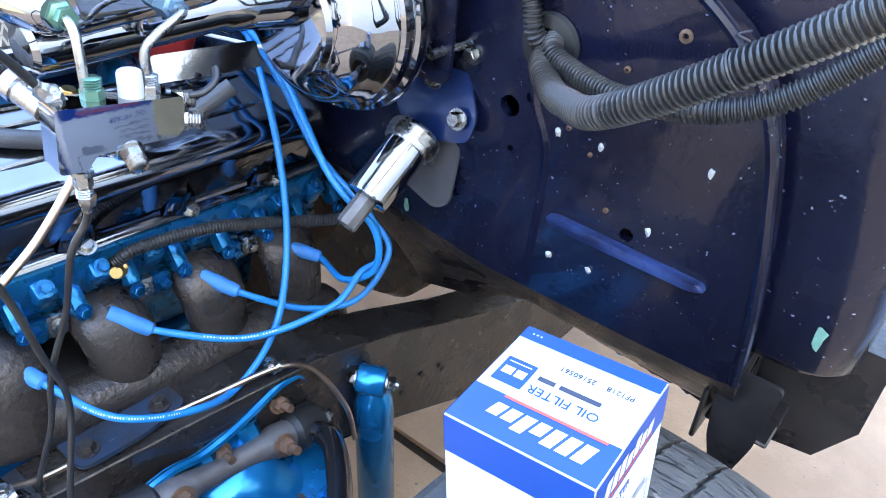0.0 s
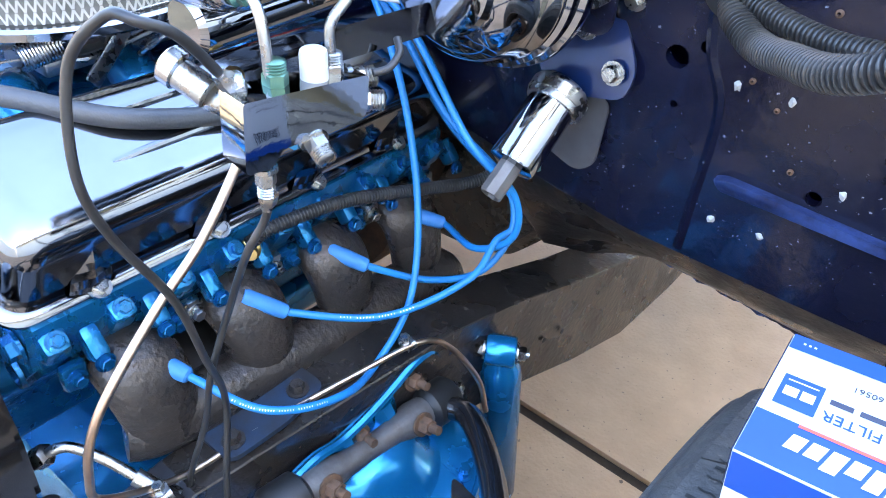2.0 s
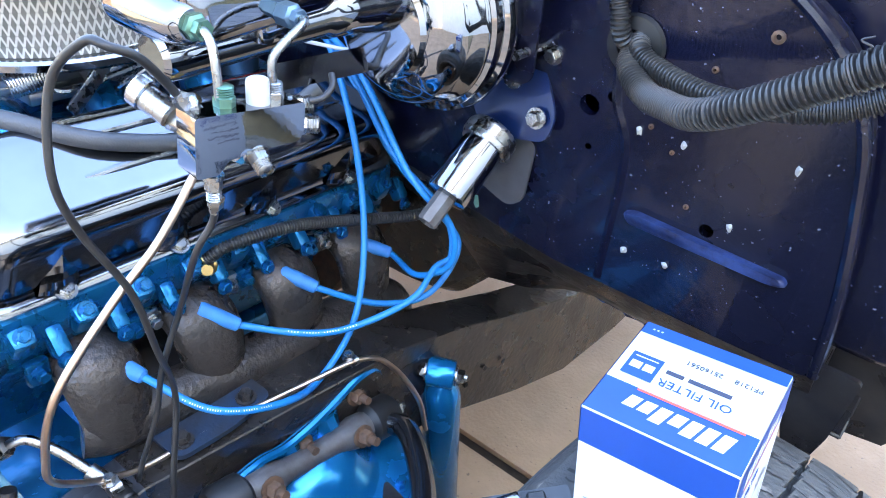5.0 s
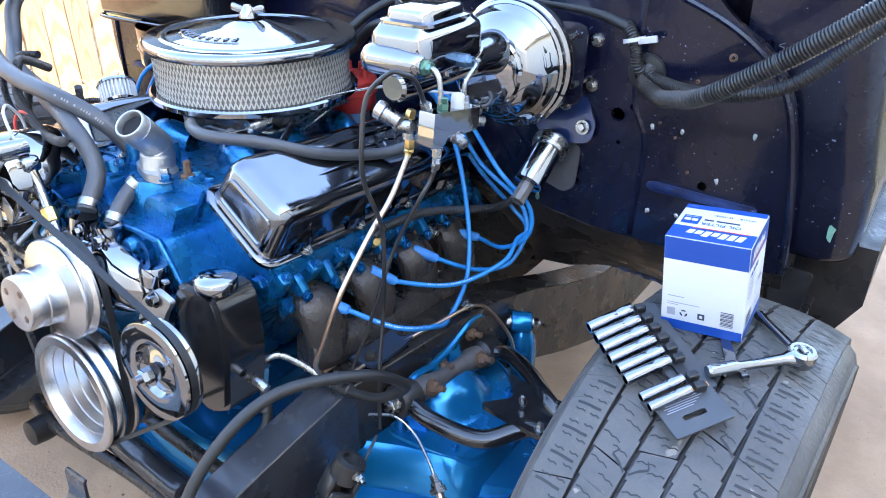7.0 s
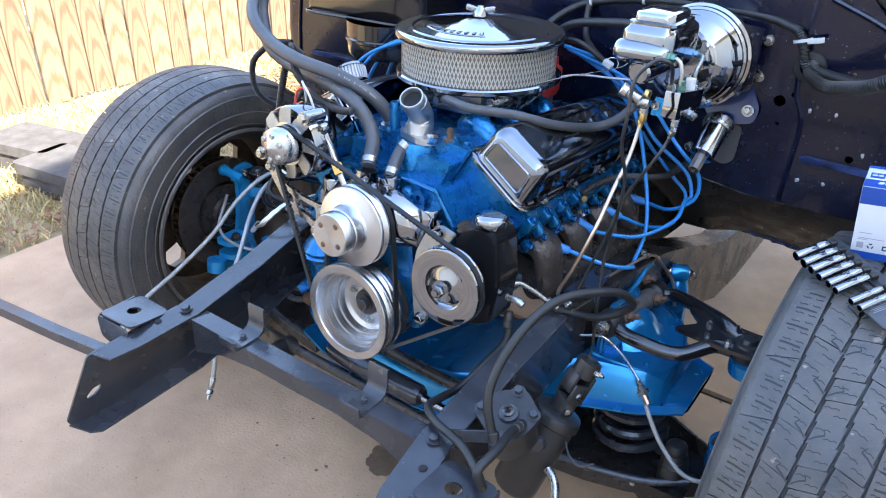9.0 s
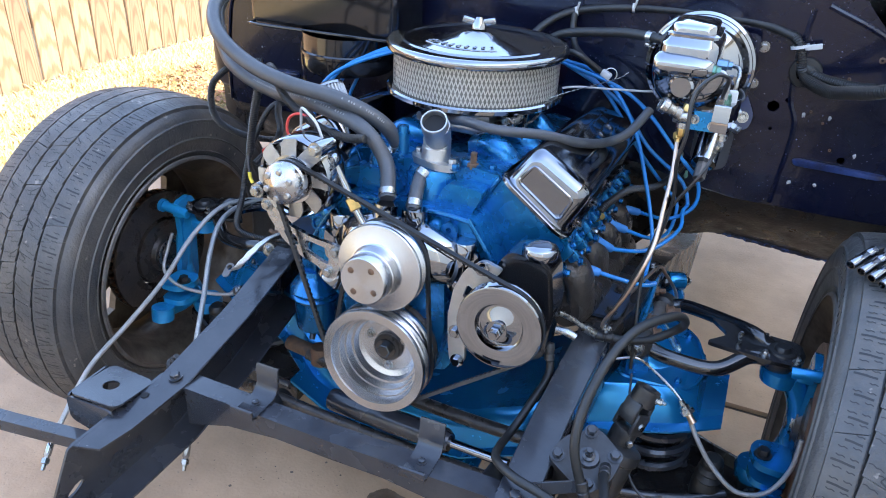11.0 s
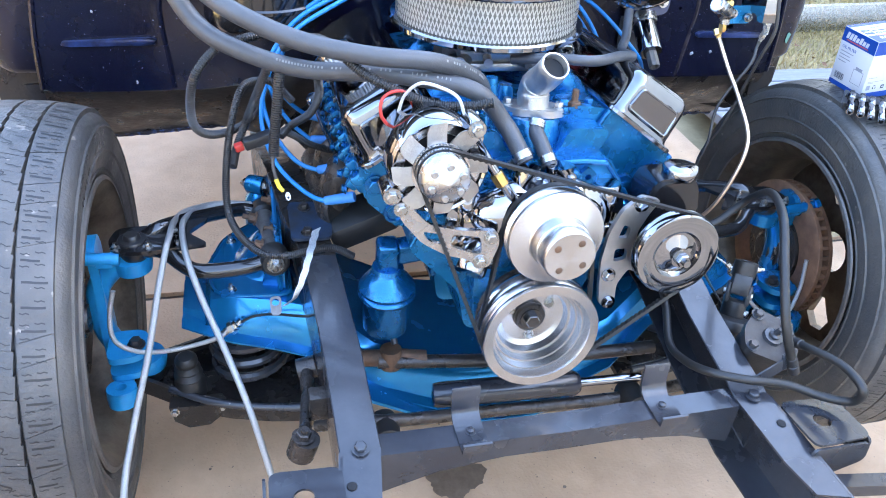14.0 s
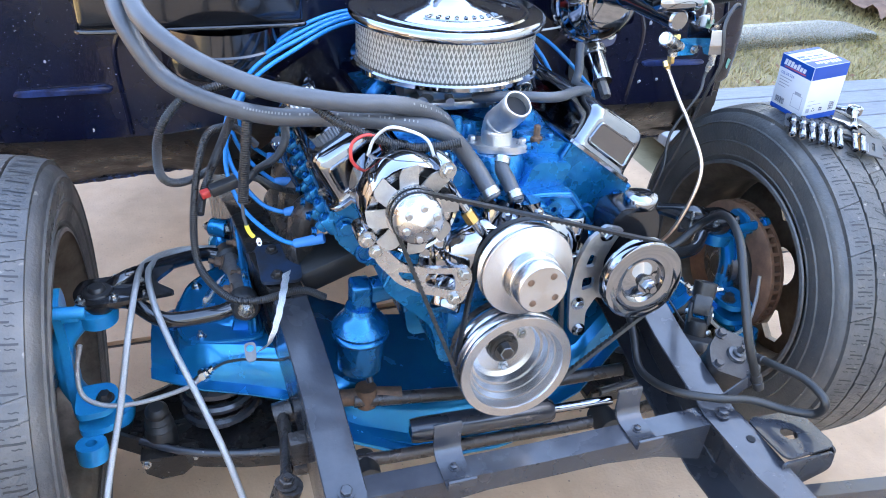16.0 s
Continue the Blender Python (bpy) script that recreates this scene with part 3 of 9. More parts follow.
firewall = part("firewall", bm, NAVY, cab, "navy sheet-metal firewall with drilled holes and paint chips", smooth=20)


def proud(name, poly, out, back, material, parent=cab, bev=0.006, label="", rr=0.03):
    """A pressed panel on the firewall: its outline, how far it stands out, and a softened edge."""
    bm = B()
    pts = rounded(poly, rr, 5)
    c = V((sum(p[0] for p in pts) / len(pts), sum(p[1] for p in pts) / len(pts), 0))
    ins = []
    for x, z in pts:
        d = (c - V((x, z, 0)))
        d = d.normalized() * bev
        ins.append((x + d.x, z + d.y))
    loft(bm, [[fw_pt(x, z, -back) for x, z in pts], [fw_pt(x, z, out * 0.6) for x, z in pts], [fw_pt(x, z, out) for x, z in ins]])
    bmesh.ops.recalc_face_normals(bm, faces=bm.faces[:])
    return part(name, bm, material, parent, label, smooth=60)


# side panels stand forward of the toe board edge, with a curved flange
for s in (1, -1):
    rim = [(0.60, 1.128), (0.70, 1.086), (0.766, 1.038), (0.802, 0.98), (0.822, 0.896), (0.836, 0.80), (0.842, 0.71)]
    bm = B()
    sweep(bm, curve([fw_pt(s * x, z, 0.0) for x, z in rim], 6), 0.006, 8)
    part("edge_bead", bm, NAVY, cab)
    proud("bead_rib", [(s * 0.607, 0.813), (s * 0.612, 0.803), (s * 0.775, 0.801), (s * 0.79, 0.804), (s * 0.785, 0.812), (s * 0.62, 0.818)], 0.010, 0.002, NAVY_RIB_LIT,
          bev=0.004, label="scuffed pressed rib with a painted lighter blue highlight", rr=0.006)
    # outer cowl side, rounded round the corner
    bm = B()
    secs = []
    for z, xo, dy in ((0.726, 0.915, 0.016), (0.731, 0.927, 0.006), (0.742, 0.933, 0.001), (0.80, 0.935, 0.0), (0.86, 0.932, 0.0), (0.95, 0.918, 0.0), (1.06, 0.905, 0.0), (1.19, 0.895, 0.0)):
        w = xo - 0.045
        yf = fy(z) + 0.030 + dy
        ring = [V((s * 0.72, yf, z))]
        for k in range(8):
            a = PI / 2 * k / 7
            ring.append(V((s * (w + 0.045 * math.sin(a)), yf + 0.045 - 0.045 * math.cos(a), z)))
        ring.append(V((s * xo, yf + 0.5, z)))
        ring.append(V((s * 0.72, yf + 0.5, z)))
        secs.append(ring)
    loft(bm, secs)
    bmesh.ops.recalc_face_normals(bm, faces=bm.faces[:])
    part("cowl_side", bm, NAVY, cab, "rounded navy cowl side with chipped paint")
    # body mount bracket hanging below the corner
    bm = B()
    plate(bm, rounded([(-0.032, 0), (0.034, 0), (0.026, -0.09), (0.012, -0.15), (-0.006, -0.155), (-0.022, -0.10)], 0.008), 0.006, Matrix.Translation((s * 0.852, 0.775, 0.71)) @ Matrix.Rotation(PI / 2, 4, "X"))
    box(bm, (0.07, 0.1, 0.006), Matrix.Translation((s * 0.855, 0.83, 0.62)), 0.002, 1)
    box(bm, (0.006, 0.1, 0.12), Matrix.Translation((s * 0.815, 0.82, 0.65)), 0.002, 1)
    part("body_mount", bm, NAVY_DIRT, cab)
    # inner ridge
    bm = B()
    sweep(bm, curve([fw_pt(s * x, z, -0.004) for x, z in ((0.575, 1.12), (0.57, 1.02), (0.575, 0.94), (0.595, 0.88), (0.59, 0.76), (0.587, 0.706))], 5), [0.007] * 100, 8)
    part("pressed_ridge", bm, NAVY, cab)

# toe board: drops steeply behind the firewall's lower edge
TOE = [(0.0, 0.752, 0.795, 0.70), (0.25, 0.744, 0.795, 0.68), (0.335, 0.735, 0.80, 0.62), (0.38, 0.724, 0.82, 0.56), (0.427, 0.713, 0.86, 0.54), (0.47, 0.708, 0.90, 0.536), (0.516, 0.702, 0.928, 0.531), (0.56, 0.702, 0.93, 0.529),
       (0.60, 0.702, 0.93, 0.526), (0.64, 0.702, 0.93, 0.523), (0.68, 0.702, 0.93, 0.518), (0.73, 0.702, 0.93, 0.515), (0.80, 0.704, 0.93, 0.515), (0.844, 0.708, 0.925, 0.518)]
bm = B()
rows = []
for x, zt, yb, zb in [(-q[0], *q[1:]) for q in reversed(TOE[1:])] + TOE:
    y0 = fy(zt)
    ring = [V((x, y0 + 0.014, zt + 0.02)), V((x, y0 + 0.004, zt - 0.004))]
    for k in range(1, 6):
        t = k / 5
        dz = 0.006 * noise.noise(V((x * 14, t * 3, 0)))
        ring.append(V((x, y0 + (yb - y0) * t ** 1.25 + dz, zt - 0.004 + (zb - zt) * t)))
    ring += [V((x, yb + 0.012, zb - 0.004)), V((x, yb + 0.35, zb + 0.02)), V((x, yb + 0.35, zt + 0.02))]
    rows.append(ring)
loft(bm, rows)
bmesh.ops.recalc_face_normals(bm, faces=bm.faces[:])
part("toe_board", bm, NAVY_DIRT, cab, "dirty scraped underside of the toe board")
for s in (1, -1):
    bm = B()
    path = [V((s * (0.49 + 0.354 * i / 40), 0.931 + 0.004 * noise.noise(V((i * 0.5, 3, s))), 0.531 - 0.017 * min(1, i / 26) + 0.004 * noise.noise(V((i * 0.7, 0, s))))) for i in range(41)]
    sweep(bm, path, [0.008 + 0.003 * noise.noise(V((i * 0.6, s, 0))) for i in range(41)], 7)
    part("pinch_seam", bm, SCAB, cab, "scabby folded lower seam with blue overspray")
    bm = B()
    loft(bm, [[V((s * x, y, z)) for x, z in ((0.74, 0.575), (0.84, 0.555), (0.93, 0.57), (0.962, 0.63), (0.962, 0.735), (0.74, 0.735))] for y in (0.86, 0.88, 2.2)])
    bmesh.ops.recalc_face_normals(bm, faces=bm.faces[:])
    part("rocker", bm, NAVY_DIRT, cab, "dirty black sill under the cab")
# bell housing behind the engine
bm = B()
lathe(bm, [(0.0, 0.0), (0.20, 0.0), (0.205, 0.01), (0.205, 0.03), (0.19, 0.04), (0.15, 0.17), (0.0, 0.18)], axis((0, 0.715, 0.60), (0, 1, -0.09)), 36)
tagged(part("bell_housing", bm, RUST), "brown rusty bell housing behind the engine", "bell housing")
# transmission case hanging behind it
bm = B()
half_t = [(0.0, 0.37), (0.17, 0.375), (0.25, 0.39), (0.315, 0.46), (0.36, 0.52), (0.36, 0.70), (0.0, 0.74)]
ring_t = rounded(half_t + [(-x, z) for x, z in reversed(half_t[1:-1])], 0.03, 4)
loft(bm, [[V((x * f_, y, 0.56 + (z - 0.56) * f_)) for x, z in ring_t] for y, f_ in ((0.90, 0.93), (0.92, 1.0), (1.15, 1.0), (1.5, 0.7))])
bmesh.ops.recalc_face_normals(bm, faces=bm.faces[:])
tagged(part("transmission_case", bm, FRAME_BLACK), "dirty dark transmission case behind the bell housing", "transmission")
# body behind and above, closing the cab
bm = B()
box(bm, (1.80, 1.1, 0.46), Matrix.Translation((0, 1.45, 0.98)), 0.03, 2)
part("cab_floor_and_dash", bm, NAVY, cab)
bm = B()
box(bm, (1.80, 0.34, 0.05), Matrix.Translation((0, 0.88, 1.21)), 0.02, 2)
part("cowl_top", bm, NAVY, cab)

# chips, holes and studs on the firewall
rng = random.Random(11)
for i, (x, z) in enumerate(((0.606, 0.911), (0.655, 0.913), (0.614, 0.761), (0.664, 0.764), (0.720, 0.842), (0.764, 0.927), (-0.30, 0.84), (-0.72, 0.87), (-0.66, 0.72))):
    bm = B()
    n0 = 9
    r0 = 0.0038 if i < 6 else 0.0026
    ring = [fw_pt(x + r0 * rng.uniform(.6, 1.2) * math.cos(6.28 * k / n0), z + 1.6 * r0 * rng.uniform(.6, 1.2) * math.sin(6.28 * k / n0), 0.0008) for k in range(n0)]
    tip = fw_pt(x + 0.002, z + 0.002, 0.006)
    vr = [bm.verts.new(q) for q in ring]
    vt = bm.verts.new(tip)
    for k in range(n0):
        bm.faces.new((vr[k], vr[(k + 1) % n0], vt))
    part("white_clip", bm, PAINT_CHIP, cab, "broken white clip stub")
for x, z in ((0.497, 0.962), (0.502, 1.037), (0.38, 0.78)):
    bm = B()
    lathe(bm, [(0.0, 0.0), (0.011, 0.0), (0.011, 0.002), (0, 0.002)], axis(fw_pt(x, z), (0, -1, 0)), 18)
    bolt(bm, fw_pt(x, z, 0.002), (0, -1, -0.05), 0.0075, 0.007)
    part("firewall_bolt", bm, STEEL, cab)
for x, z, r in ((0.668, 0.996, 0.0034), (0.714, 1.039, 0.0062), (0.672, 0.846, 0.003), (0.618, 0.920, 0.003), (0.645, 0.900, 0.0026)):
    bm = B()
    lathe(bm, [(r * 0.4, 0.0), (r * 0.5, 0.003), (r, 0.002), (r, 0.0)], axis(fw_pt(x, z), (0, -1, 0)), 10)
    part("rivet_hole", bm, RUST, cab)
for (x, z, r, mm, out) in ((0.405, 0.735, 0.008, GREEN_CHIP, 0.003), (0.893, 0.786, 0.0115, GREEN_CHIP, -0.0285)):
    bm = B()
    ring = [bm.verts.new(fw_pt(x + r * .6 * rng.uniform(.6, 1.2) * math.cos(6.28 * k / 11), z + r * 1.3 * rng.uniform(.6, 1.2) * math.sin(6.28 * k / 11), out)) for k in range(11)]
    bm.faces.new(ring)
    part("chipped_patch", bm, mm, cab, "green old paint showing through a chip")

# heater box and blower on the passenger side
bm = B()
box(bm, (0.39, 0.15, 0.23), Matrix.Translation((-0.44, 0.655, 1.085)), 0.018, 3)
part("heater_box", bm, BLACK_GLOSS, cab, "gloss navy-black heater box")
bm = B()
sweep(bm, curve([V((-0.635, 0.66, 0.972)), V((-0.635, 0.60, 0.972)), V((-0.615, 0.577, 0.972)), V((-0.44, 0.575, 0.974)), V((-0.265, 0.577, 0.976)), V((-0.246, 0.60, 0.976)), V((-0.245, 0.66, 0.976))], 6), 0.004, 8)
part("box_flange", bm, BLACK_GLOSS, cab)
bm = B()
m = axis((-0.395, 0.635, 0.885), (0, 0.0, 1))
lathe(bm, [(0, 0), (0.09, 0), (0.104, 0.004), (0.110, 0.014), (0.110, 0.040), (0.114, 0.043), (0.114, 0.049), (0.110, 0.052), (0.110, 0.09)], m, 48)
part("blower_motor", bm, BLACK_GLOSS, cab, "round gloss dark blower motor housing")

# ---- wheels ----
TR = 0.411


def tyre_wheel(m):
    """A truck wheel under the chassis, axle along local x."""
    ax = Matrix.Rotation(PI / 2, 4, "Y")
    bm = B()
    lathe(bm, [(0.252, -0.10), (0.268, -0.112), (0.274, -0.124), (0.268, -0.127), (0.258, -0.116), (0.244, -0.10), (0.232, -0.07), (0.226, 0.0), (0.228, 0.06), (0.24, 0.09),
               (0.262, 0.114), (0.272, 0.126), (0.275, 0.122), (0.268, 0.110), (0.254, 0.10)], ax, 80)
    w = part("wheel", bm, WHEEL_RIM, fr, "dull brown worn steel wheel")
    prof = [(0.268, -0.112), (0.285, -0.122), (0.31, -0.130), (0.345, -0.134), (0.368, -0.132), (0.380, -0.127), (0.388, -0.118), (0.392, -0.106), (0.394, -0.09),
            (0.398, -0.04), (0.400, 0.0)]
    prof = prof + [(r, -z) for r, z in reversed(prof[:-1])]
    prof = prof + [(0.255, 0.10), (0.25, 0), (0.255, -0.10), prof[0]]
    bm = B()
    lathe(bm, prof, ax, 96)
    part("tyre", bm, RUBBER, w, "grey worn all-terrain rubber tyre")
    for rr, zz in ((0.322, 0.133), (0.288, 0.1245), (0.366, 0.1335)):
        for sg in (1, -1):
            bm = B()
            lathe(bm, [(rr - 0.003, sg * (zz - 0.002)), (rr, sg * (zz + 0.0015)), (rr + 0.003, sg * (zz - 0.002))], ax, 72)
            part("sidewall_rib", bm, RUBBER, w)
    for sg in (1, -1):
        for i in range(7):
            a = 1.15 + i * 0.115
            mm = Matrix.Rotation(a, 4, "X") @ Matrix.Translation((sg * 0.1325, 0.343, 0))
            if i != 3:
                bm = B()
                box(bm, (0.003, 0.03, 0.007), mm @ Matrix.Translation((0, 0, -0.008)))
                box(bm, (0.003, 0.03, 0.006), mm @ Matrix.Translation((0, 0, 0.008)))
                box(bm, (0.003, 0.006, 0.022), mm @ Matrix.Translation((0, 0.012 if i % 2 else -0.004, 0)))
                part("sidewall_bar", bm, RUBBER, w, split=False)
    # tread: five worn ribs; the middle three are cut by slanted grooves
    bm = B()
    n = 76
    ribs = [(-0.115, -0.070, 0.25), (-0.0650, -0.0240, 0.25), (-0.0185, 0.0185, -0.25), (0.0240, 0.0650, 0.25), (0.070, 0.115, -0.25)]

    def tp(x, a, r):
        crown = 0.0125 * (abs(x) / 0.112) ** 2.6
        return V((x, (r - crown) * math.cos(a), (r - crown) * math.sin(a)))
    rt_ = random.Random(9)
    for x0, x1, skew in ribs:
        shoulder = abs(x0) > 0.1 or abs(x1) > 0.1
        dx = x1 - x0
        for i in range(n):
            a0 = 2 * PI * (i + (0 if x0 < -0.1 else 0.37)) / n + rt_.uniform(-0.003, 0.003)
            a1 = a0 + 2 * PI / n * (0.995 if shoulder else 0.994)
            tv, bv = [], []
            for c in (0.0, 0.33, 0.67, 1.0):
                sh = skew * dx * c / TR
                xx = x0 + c * dx
                zz = 0.0014 if c in (0.0, 1.0) and not shoulder else 0.0
                tv.append([bm.verts.new(tp(xx + zz, a0 + sh, TR)), bm.verts.new(tp(xx, (a0 + a1) / 2 + sh, TR)), bm.verts.new(tp(xx - zz, a1 + sh, TR))])
                bv.append([bm.verts.new(tp(xx, q + sh, TR - 0.014)) for q in (a0, (a0 + a1) / 2, a1)])
            for k in range(3):
                for j in (0, 1):
                    bm.faces.new((tv[k][j], tv[k][j + 1], tv[k + 1][j + 1], tv[k + 1][j]))
                bm.faces.new((tv[k][0], tv[k + 1][0], bv[k + 1][0], bv[k][0]))
                bm.faces.new((tv[k][2], bv[k][2], bv[k + 1][2], tv[k + 1][2]))
            for k in (0, 3):
                for j in (0, 1):
                    bm.faces.new((tv[k][j], bv[k][j], bv[k][j + 1], tv[k][j + 1]))
    bmesh.ops.recalc_face_normals(bm, faces=bm.faces[:])
    tagged(part("tread", bm, RUBBER, w, smooth=25, split=False), kind="stuff")
    # sipes in blocks: bent dark strips paint their shade, long and short by turns
    bm = B()

    def cut(xs_, a, sh_, wdt):
        q = [tp(x, a + s_, TR + 0.0005) for x, s_ in zip(xs_, sh_)]
        d = V((0, -math.sin(a), math.cos(a))) * wdt
        for u, v in zip(q, q[1:]):
            bm.faces.new([bm.verts.new(z) for z in (u - d, v - d, v + d, u + d)])
    for i in range(n):
        for x0, x1, skew in ribs:
            dx = x1 - x0
            shoulder = abs(x0) > 0.1 or abs(x1) > 0.1
            step = 2 * PI / n
            a = 2 * PI * (i + (0 if x0 < -0.1 else 0.37)) / n
            out = 1 if x0 > 0 else -1
            if shoulder:
                ins = x0 if out > 0 else x1
                wide = rt_.uniform(0.028, 0.040)
                xs_ = [ins + out * wide * (0.18 + 0.82 * k / 4) for k in range(5)]
                cut(xs_, a + step * rt_.uniform(0.44, 0.54), [0.0, 0.001, 0.0035, 0.0045, 0.0045], 0.0017)
                for f_ in (0.22, 0.76):
                    for lo, hi in ((0.10, 0.36), (0.50, 0.78)):
                        if rt_.random() < 0.85:
                            cut([ins + out * (lo + (hi - lo) * k / 3) * abs(dx) for k in range(4)], a + step * (f_ + rt_.uniform(-0.05, 0.05)), [0.0, 0.004, 0.001, 0.005], 0.0009)
            else:
                # two wavy cuts across, and every second pitch a bent notch that opens into the groove
                for f_, lo, hi in ((0.30, 0.08, 0.55), (0.62, 0.42, 0.95)):
                    fs_ = [lo + (hi - lo) * k / 4 for k in range(5)]
                    zz = (0.0, 0.005, 0.0015, 0.007, 0.003)
                    cut([x0 + f * dx for f in fs_], a + step * (f_ + rt_.uniform(-0.06, 0.06)), [skew * dx * f / TR + zz[k] for k, f in enumerate(fs_)], 0.0008)
                if i % 2:
                    fs_ = (0.0, 0.22, 0.46, 0.34) if skew > 0 else (1.0, 0.78, 0.54, 0.66)
                    cut([x0 + f * dx for f in fs_], a + step * 0.9, [0.0, 0.020, 0.034, 0.052], 0.0016)
    tagged(part("sipe_shade", bm, RUBBER_BLK, w, smooth=0, split=False), kind="stuff")
    for sg in (1, -1):
        bm = B()
        lathe(bm, [(0.2675, sg * 0.1275), (0.2745, sg * 0.1265), (0.277, sg * 0.123)], ax, 80)
        part("rim_lip", bm, CAST_GREY, w, "scraped metal rim edge")
    bm = B()
    win = [[(0.16 * math.cos(a) + rr * math.cos(a + b), 0.16 * math.sin(a) + rr * math.sin(a + b)) for b, rr in ((0.4, 0.045), (1.3, 0.04), (PI - 1.3, 0.03), (PI - 0.3, 0.045),
            (PI + 0.3, 0.045), (PI + 1.3, 0.03), (-1.3, 0.04), (-0.4, 0.045))] for a in [2 * PI * i / 6 + 0.3 for i in range(6)]]
    plate(bm, circ(0, 0, 0.229, 60), 0.02, Matrix.Translation((-0.075, 0, 0)) @ ax, [*win, circ(0, 0, 0.05, 20)])
    part("wheel_disc", bm, WHEEL_RIM, w)
    w.matrix_basis = m
    return w


fr = thing("rolling_chassis", (0, 0.2, 0.45), "satin black pickup frame rails standing on worn front wheels", "truck chassis")
XW, YW = 0.840, 0.352
wheel = tyre_wheel(pose(-XW, YW, 0.411, 0, 2.0, 0))
wheel2 = tyre_wheel(pose(XW - 0.005, YW + 0.025, 0.404, 0, -2.0, 178) @ Matrix.Scale(0.983, 4))

# ---- truck frame ----
RAIL = [(-0.13, 0.316, 0.524, 0.13), (0.05, 0.320, 0.553, 0.13), (0.16, 0.328, 0.575, 0.13), (0.255, 0.335, 0.592, 0.13)]
RAIL_REAR = [(0.255, 0.335, 0.592, 0.13), (0.42, 0.358, 0.596, 0.14), (0.58, 0.376, 0.586, 0.165), (0.70, 0.388, 0.556, 0.17), (0.85, 0.402, 0.50, 0.175), (1.0, 0.41, 0.45, 0.18), (1.2, 0.41, 0.42, 0.18), (2.2, 0.42, 0.42, 0.18)]
for s in (1, -1):
    for spine, paint in ((RAIL, BLACK), (RAIL_REAR, FRAME_BLACK)):
      bm = B()
      secs = []
      for y, x, z, h in spine:
        wd, t = (0.030, 0.004) if y < 0.3 else (0.036, 0.004)
        c = [(wd, 0), (wd, -h), (-wd, -h), (-wd, -h + t), (wd - t, -h + t), (wd - t, -t), (-wd, -t), (-wd, 0)]
        secs.append([V((s * (x + a), y, z + b)) for a, b in c])
      loft(bm, secs)
      bmesh.ops.recalc_face_normals(bm, faces=bm.faces[:])
      ed = [q for q in bm.edges if len(q.link_faces) == 2 and q.calc_face_angle(0) > 1.0 and abs(q.verts[0].co.y - q.verts[1].co.y) > 0.01]
      bmesh.ops.bevel(bm, geom=ed, offset=0.0016, segments=1, affect="EDGES")
      part("frame_rail", bm, paint, fr, "satin black channel-section frame rail" if paint is BLACK else "frame rail caked with brown dirt")
    # front horn: slanted end, slotted web, flanges turned inwards
    k = -0.129
    sh_m = Matrix(((s * k, 0, 1, s * (0.3775 + k * 0.387)), (1, 0, 0, 0), (0, 1, 0, 0), (0, 0, 0, 1)))
    slot = [(-0.329 + 0.013 * sg * c_ - 0.0, 0.419 + 0.006 * sg * c_ + v_) for sg, c_, v_ in ((1, 1, 0.004), (1, 1.2, 0), (1, 1, -0.004), (1, 0, -0.0075), (-1, 1, -0.004), (-1, 1.2, 0), (-1, 1, 0.004), (1, 0, 0.0075))]
    bm = B()
    plate(bm, rounded([(-0.325, 0.5015), (-0.13, 0.524), (-0.13, 0.394), (-0.25, 0.375), (-0.355, 0.360), (-0.380, 0.362), (-0.390, 0.378)], 0.006, 3), 0.0042, sh_m, [slot])
    part("horn_web", bm, BLACK, fr, "slotted web at the front end of the rail")
    for pts, thk in (([(-0.318, 0.5020), (-0.25, 0.510), (-0.19, 0.517), (-0.13, 0.524)], -0.004), ([(-0.386, 0.362), (-0.355, 0.3605), (-0.25, 0.3755), (-0.19, 0.385), (-0.13, 0.394)], 0.004)):
        bm = B()
        secs = []
        for i_, (y, z) in enumerate(pts):
            xo = 0.380 + k * (y + 0.387)
            tip = 0.014 if i_ == 0 else 0.0
            secs.append([V((s * xo, y, z)), V((s * (xo - 0.06 + tip * 0.7), y + tip, z)), V((s * (xo - 0.06 + tip * 0.7), y + tip, z + thk)), V((s * xo, y, z + thk))])
        loft(bm, secs)
        bmesh.ops.recalc_face_normals(bm, faces=bm.faces[:])
        part("horn_flange", bm, BLACK, fr)
    # bolts on the rail, and black discs painting the shade of its holes
    bm = B()
    bolt(bm, (s * 0.316, -0.13, 0.526), (0, -0.1, 1), 0.009, 0.007)
    part("rail_bolt", bm, BLACK, fr)
    bm = B()
    lathe(bm, [(0.0, 0.0022), (0.0065, 0.0022), (0.0075, 0.0005)], axis((s * 0.335, -0.185, 0.5175), (0, -0.1, 1)), 14)
    for y, z in ((0.62, 0.50), (0.70, 0.47), (0.76, 0.44), (0.80, 0.43), (0.72, 0.43)):
        lathe(bm, [(0.0, 0.0012), (0.004, 0.0012), (0.0045, 0.0)], axis((s * (0.4245 + 0.13 * (y - 0.70)), y, z), (s, 0, 0)), 10)
    part("rail_hole_shade", bm, HOLE_SHADE, fr)
    # body mount bracket outside the rail, with its bar
    bm = B()
    plate(bm, rounded([(-0.045, -0.05), (0.055, -0.045), (0.055, 0.045), (-0.045, 0.05)], 0.016), 0.004, Matrix.Translation((s * 0.40, -0.195, 0.520)) @ pose(0, 0, 0, -5, 0, 0),
          [circ(0, 0.0, 0.014, 18)])
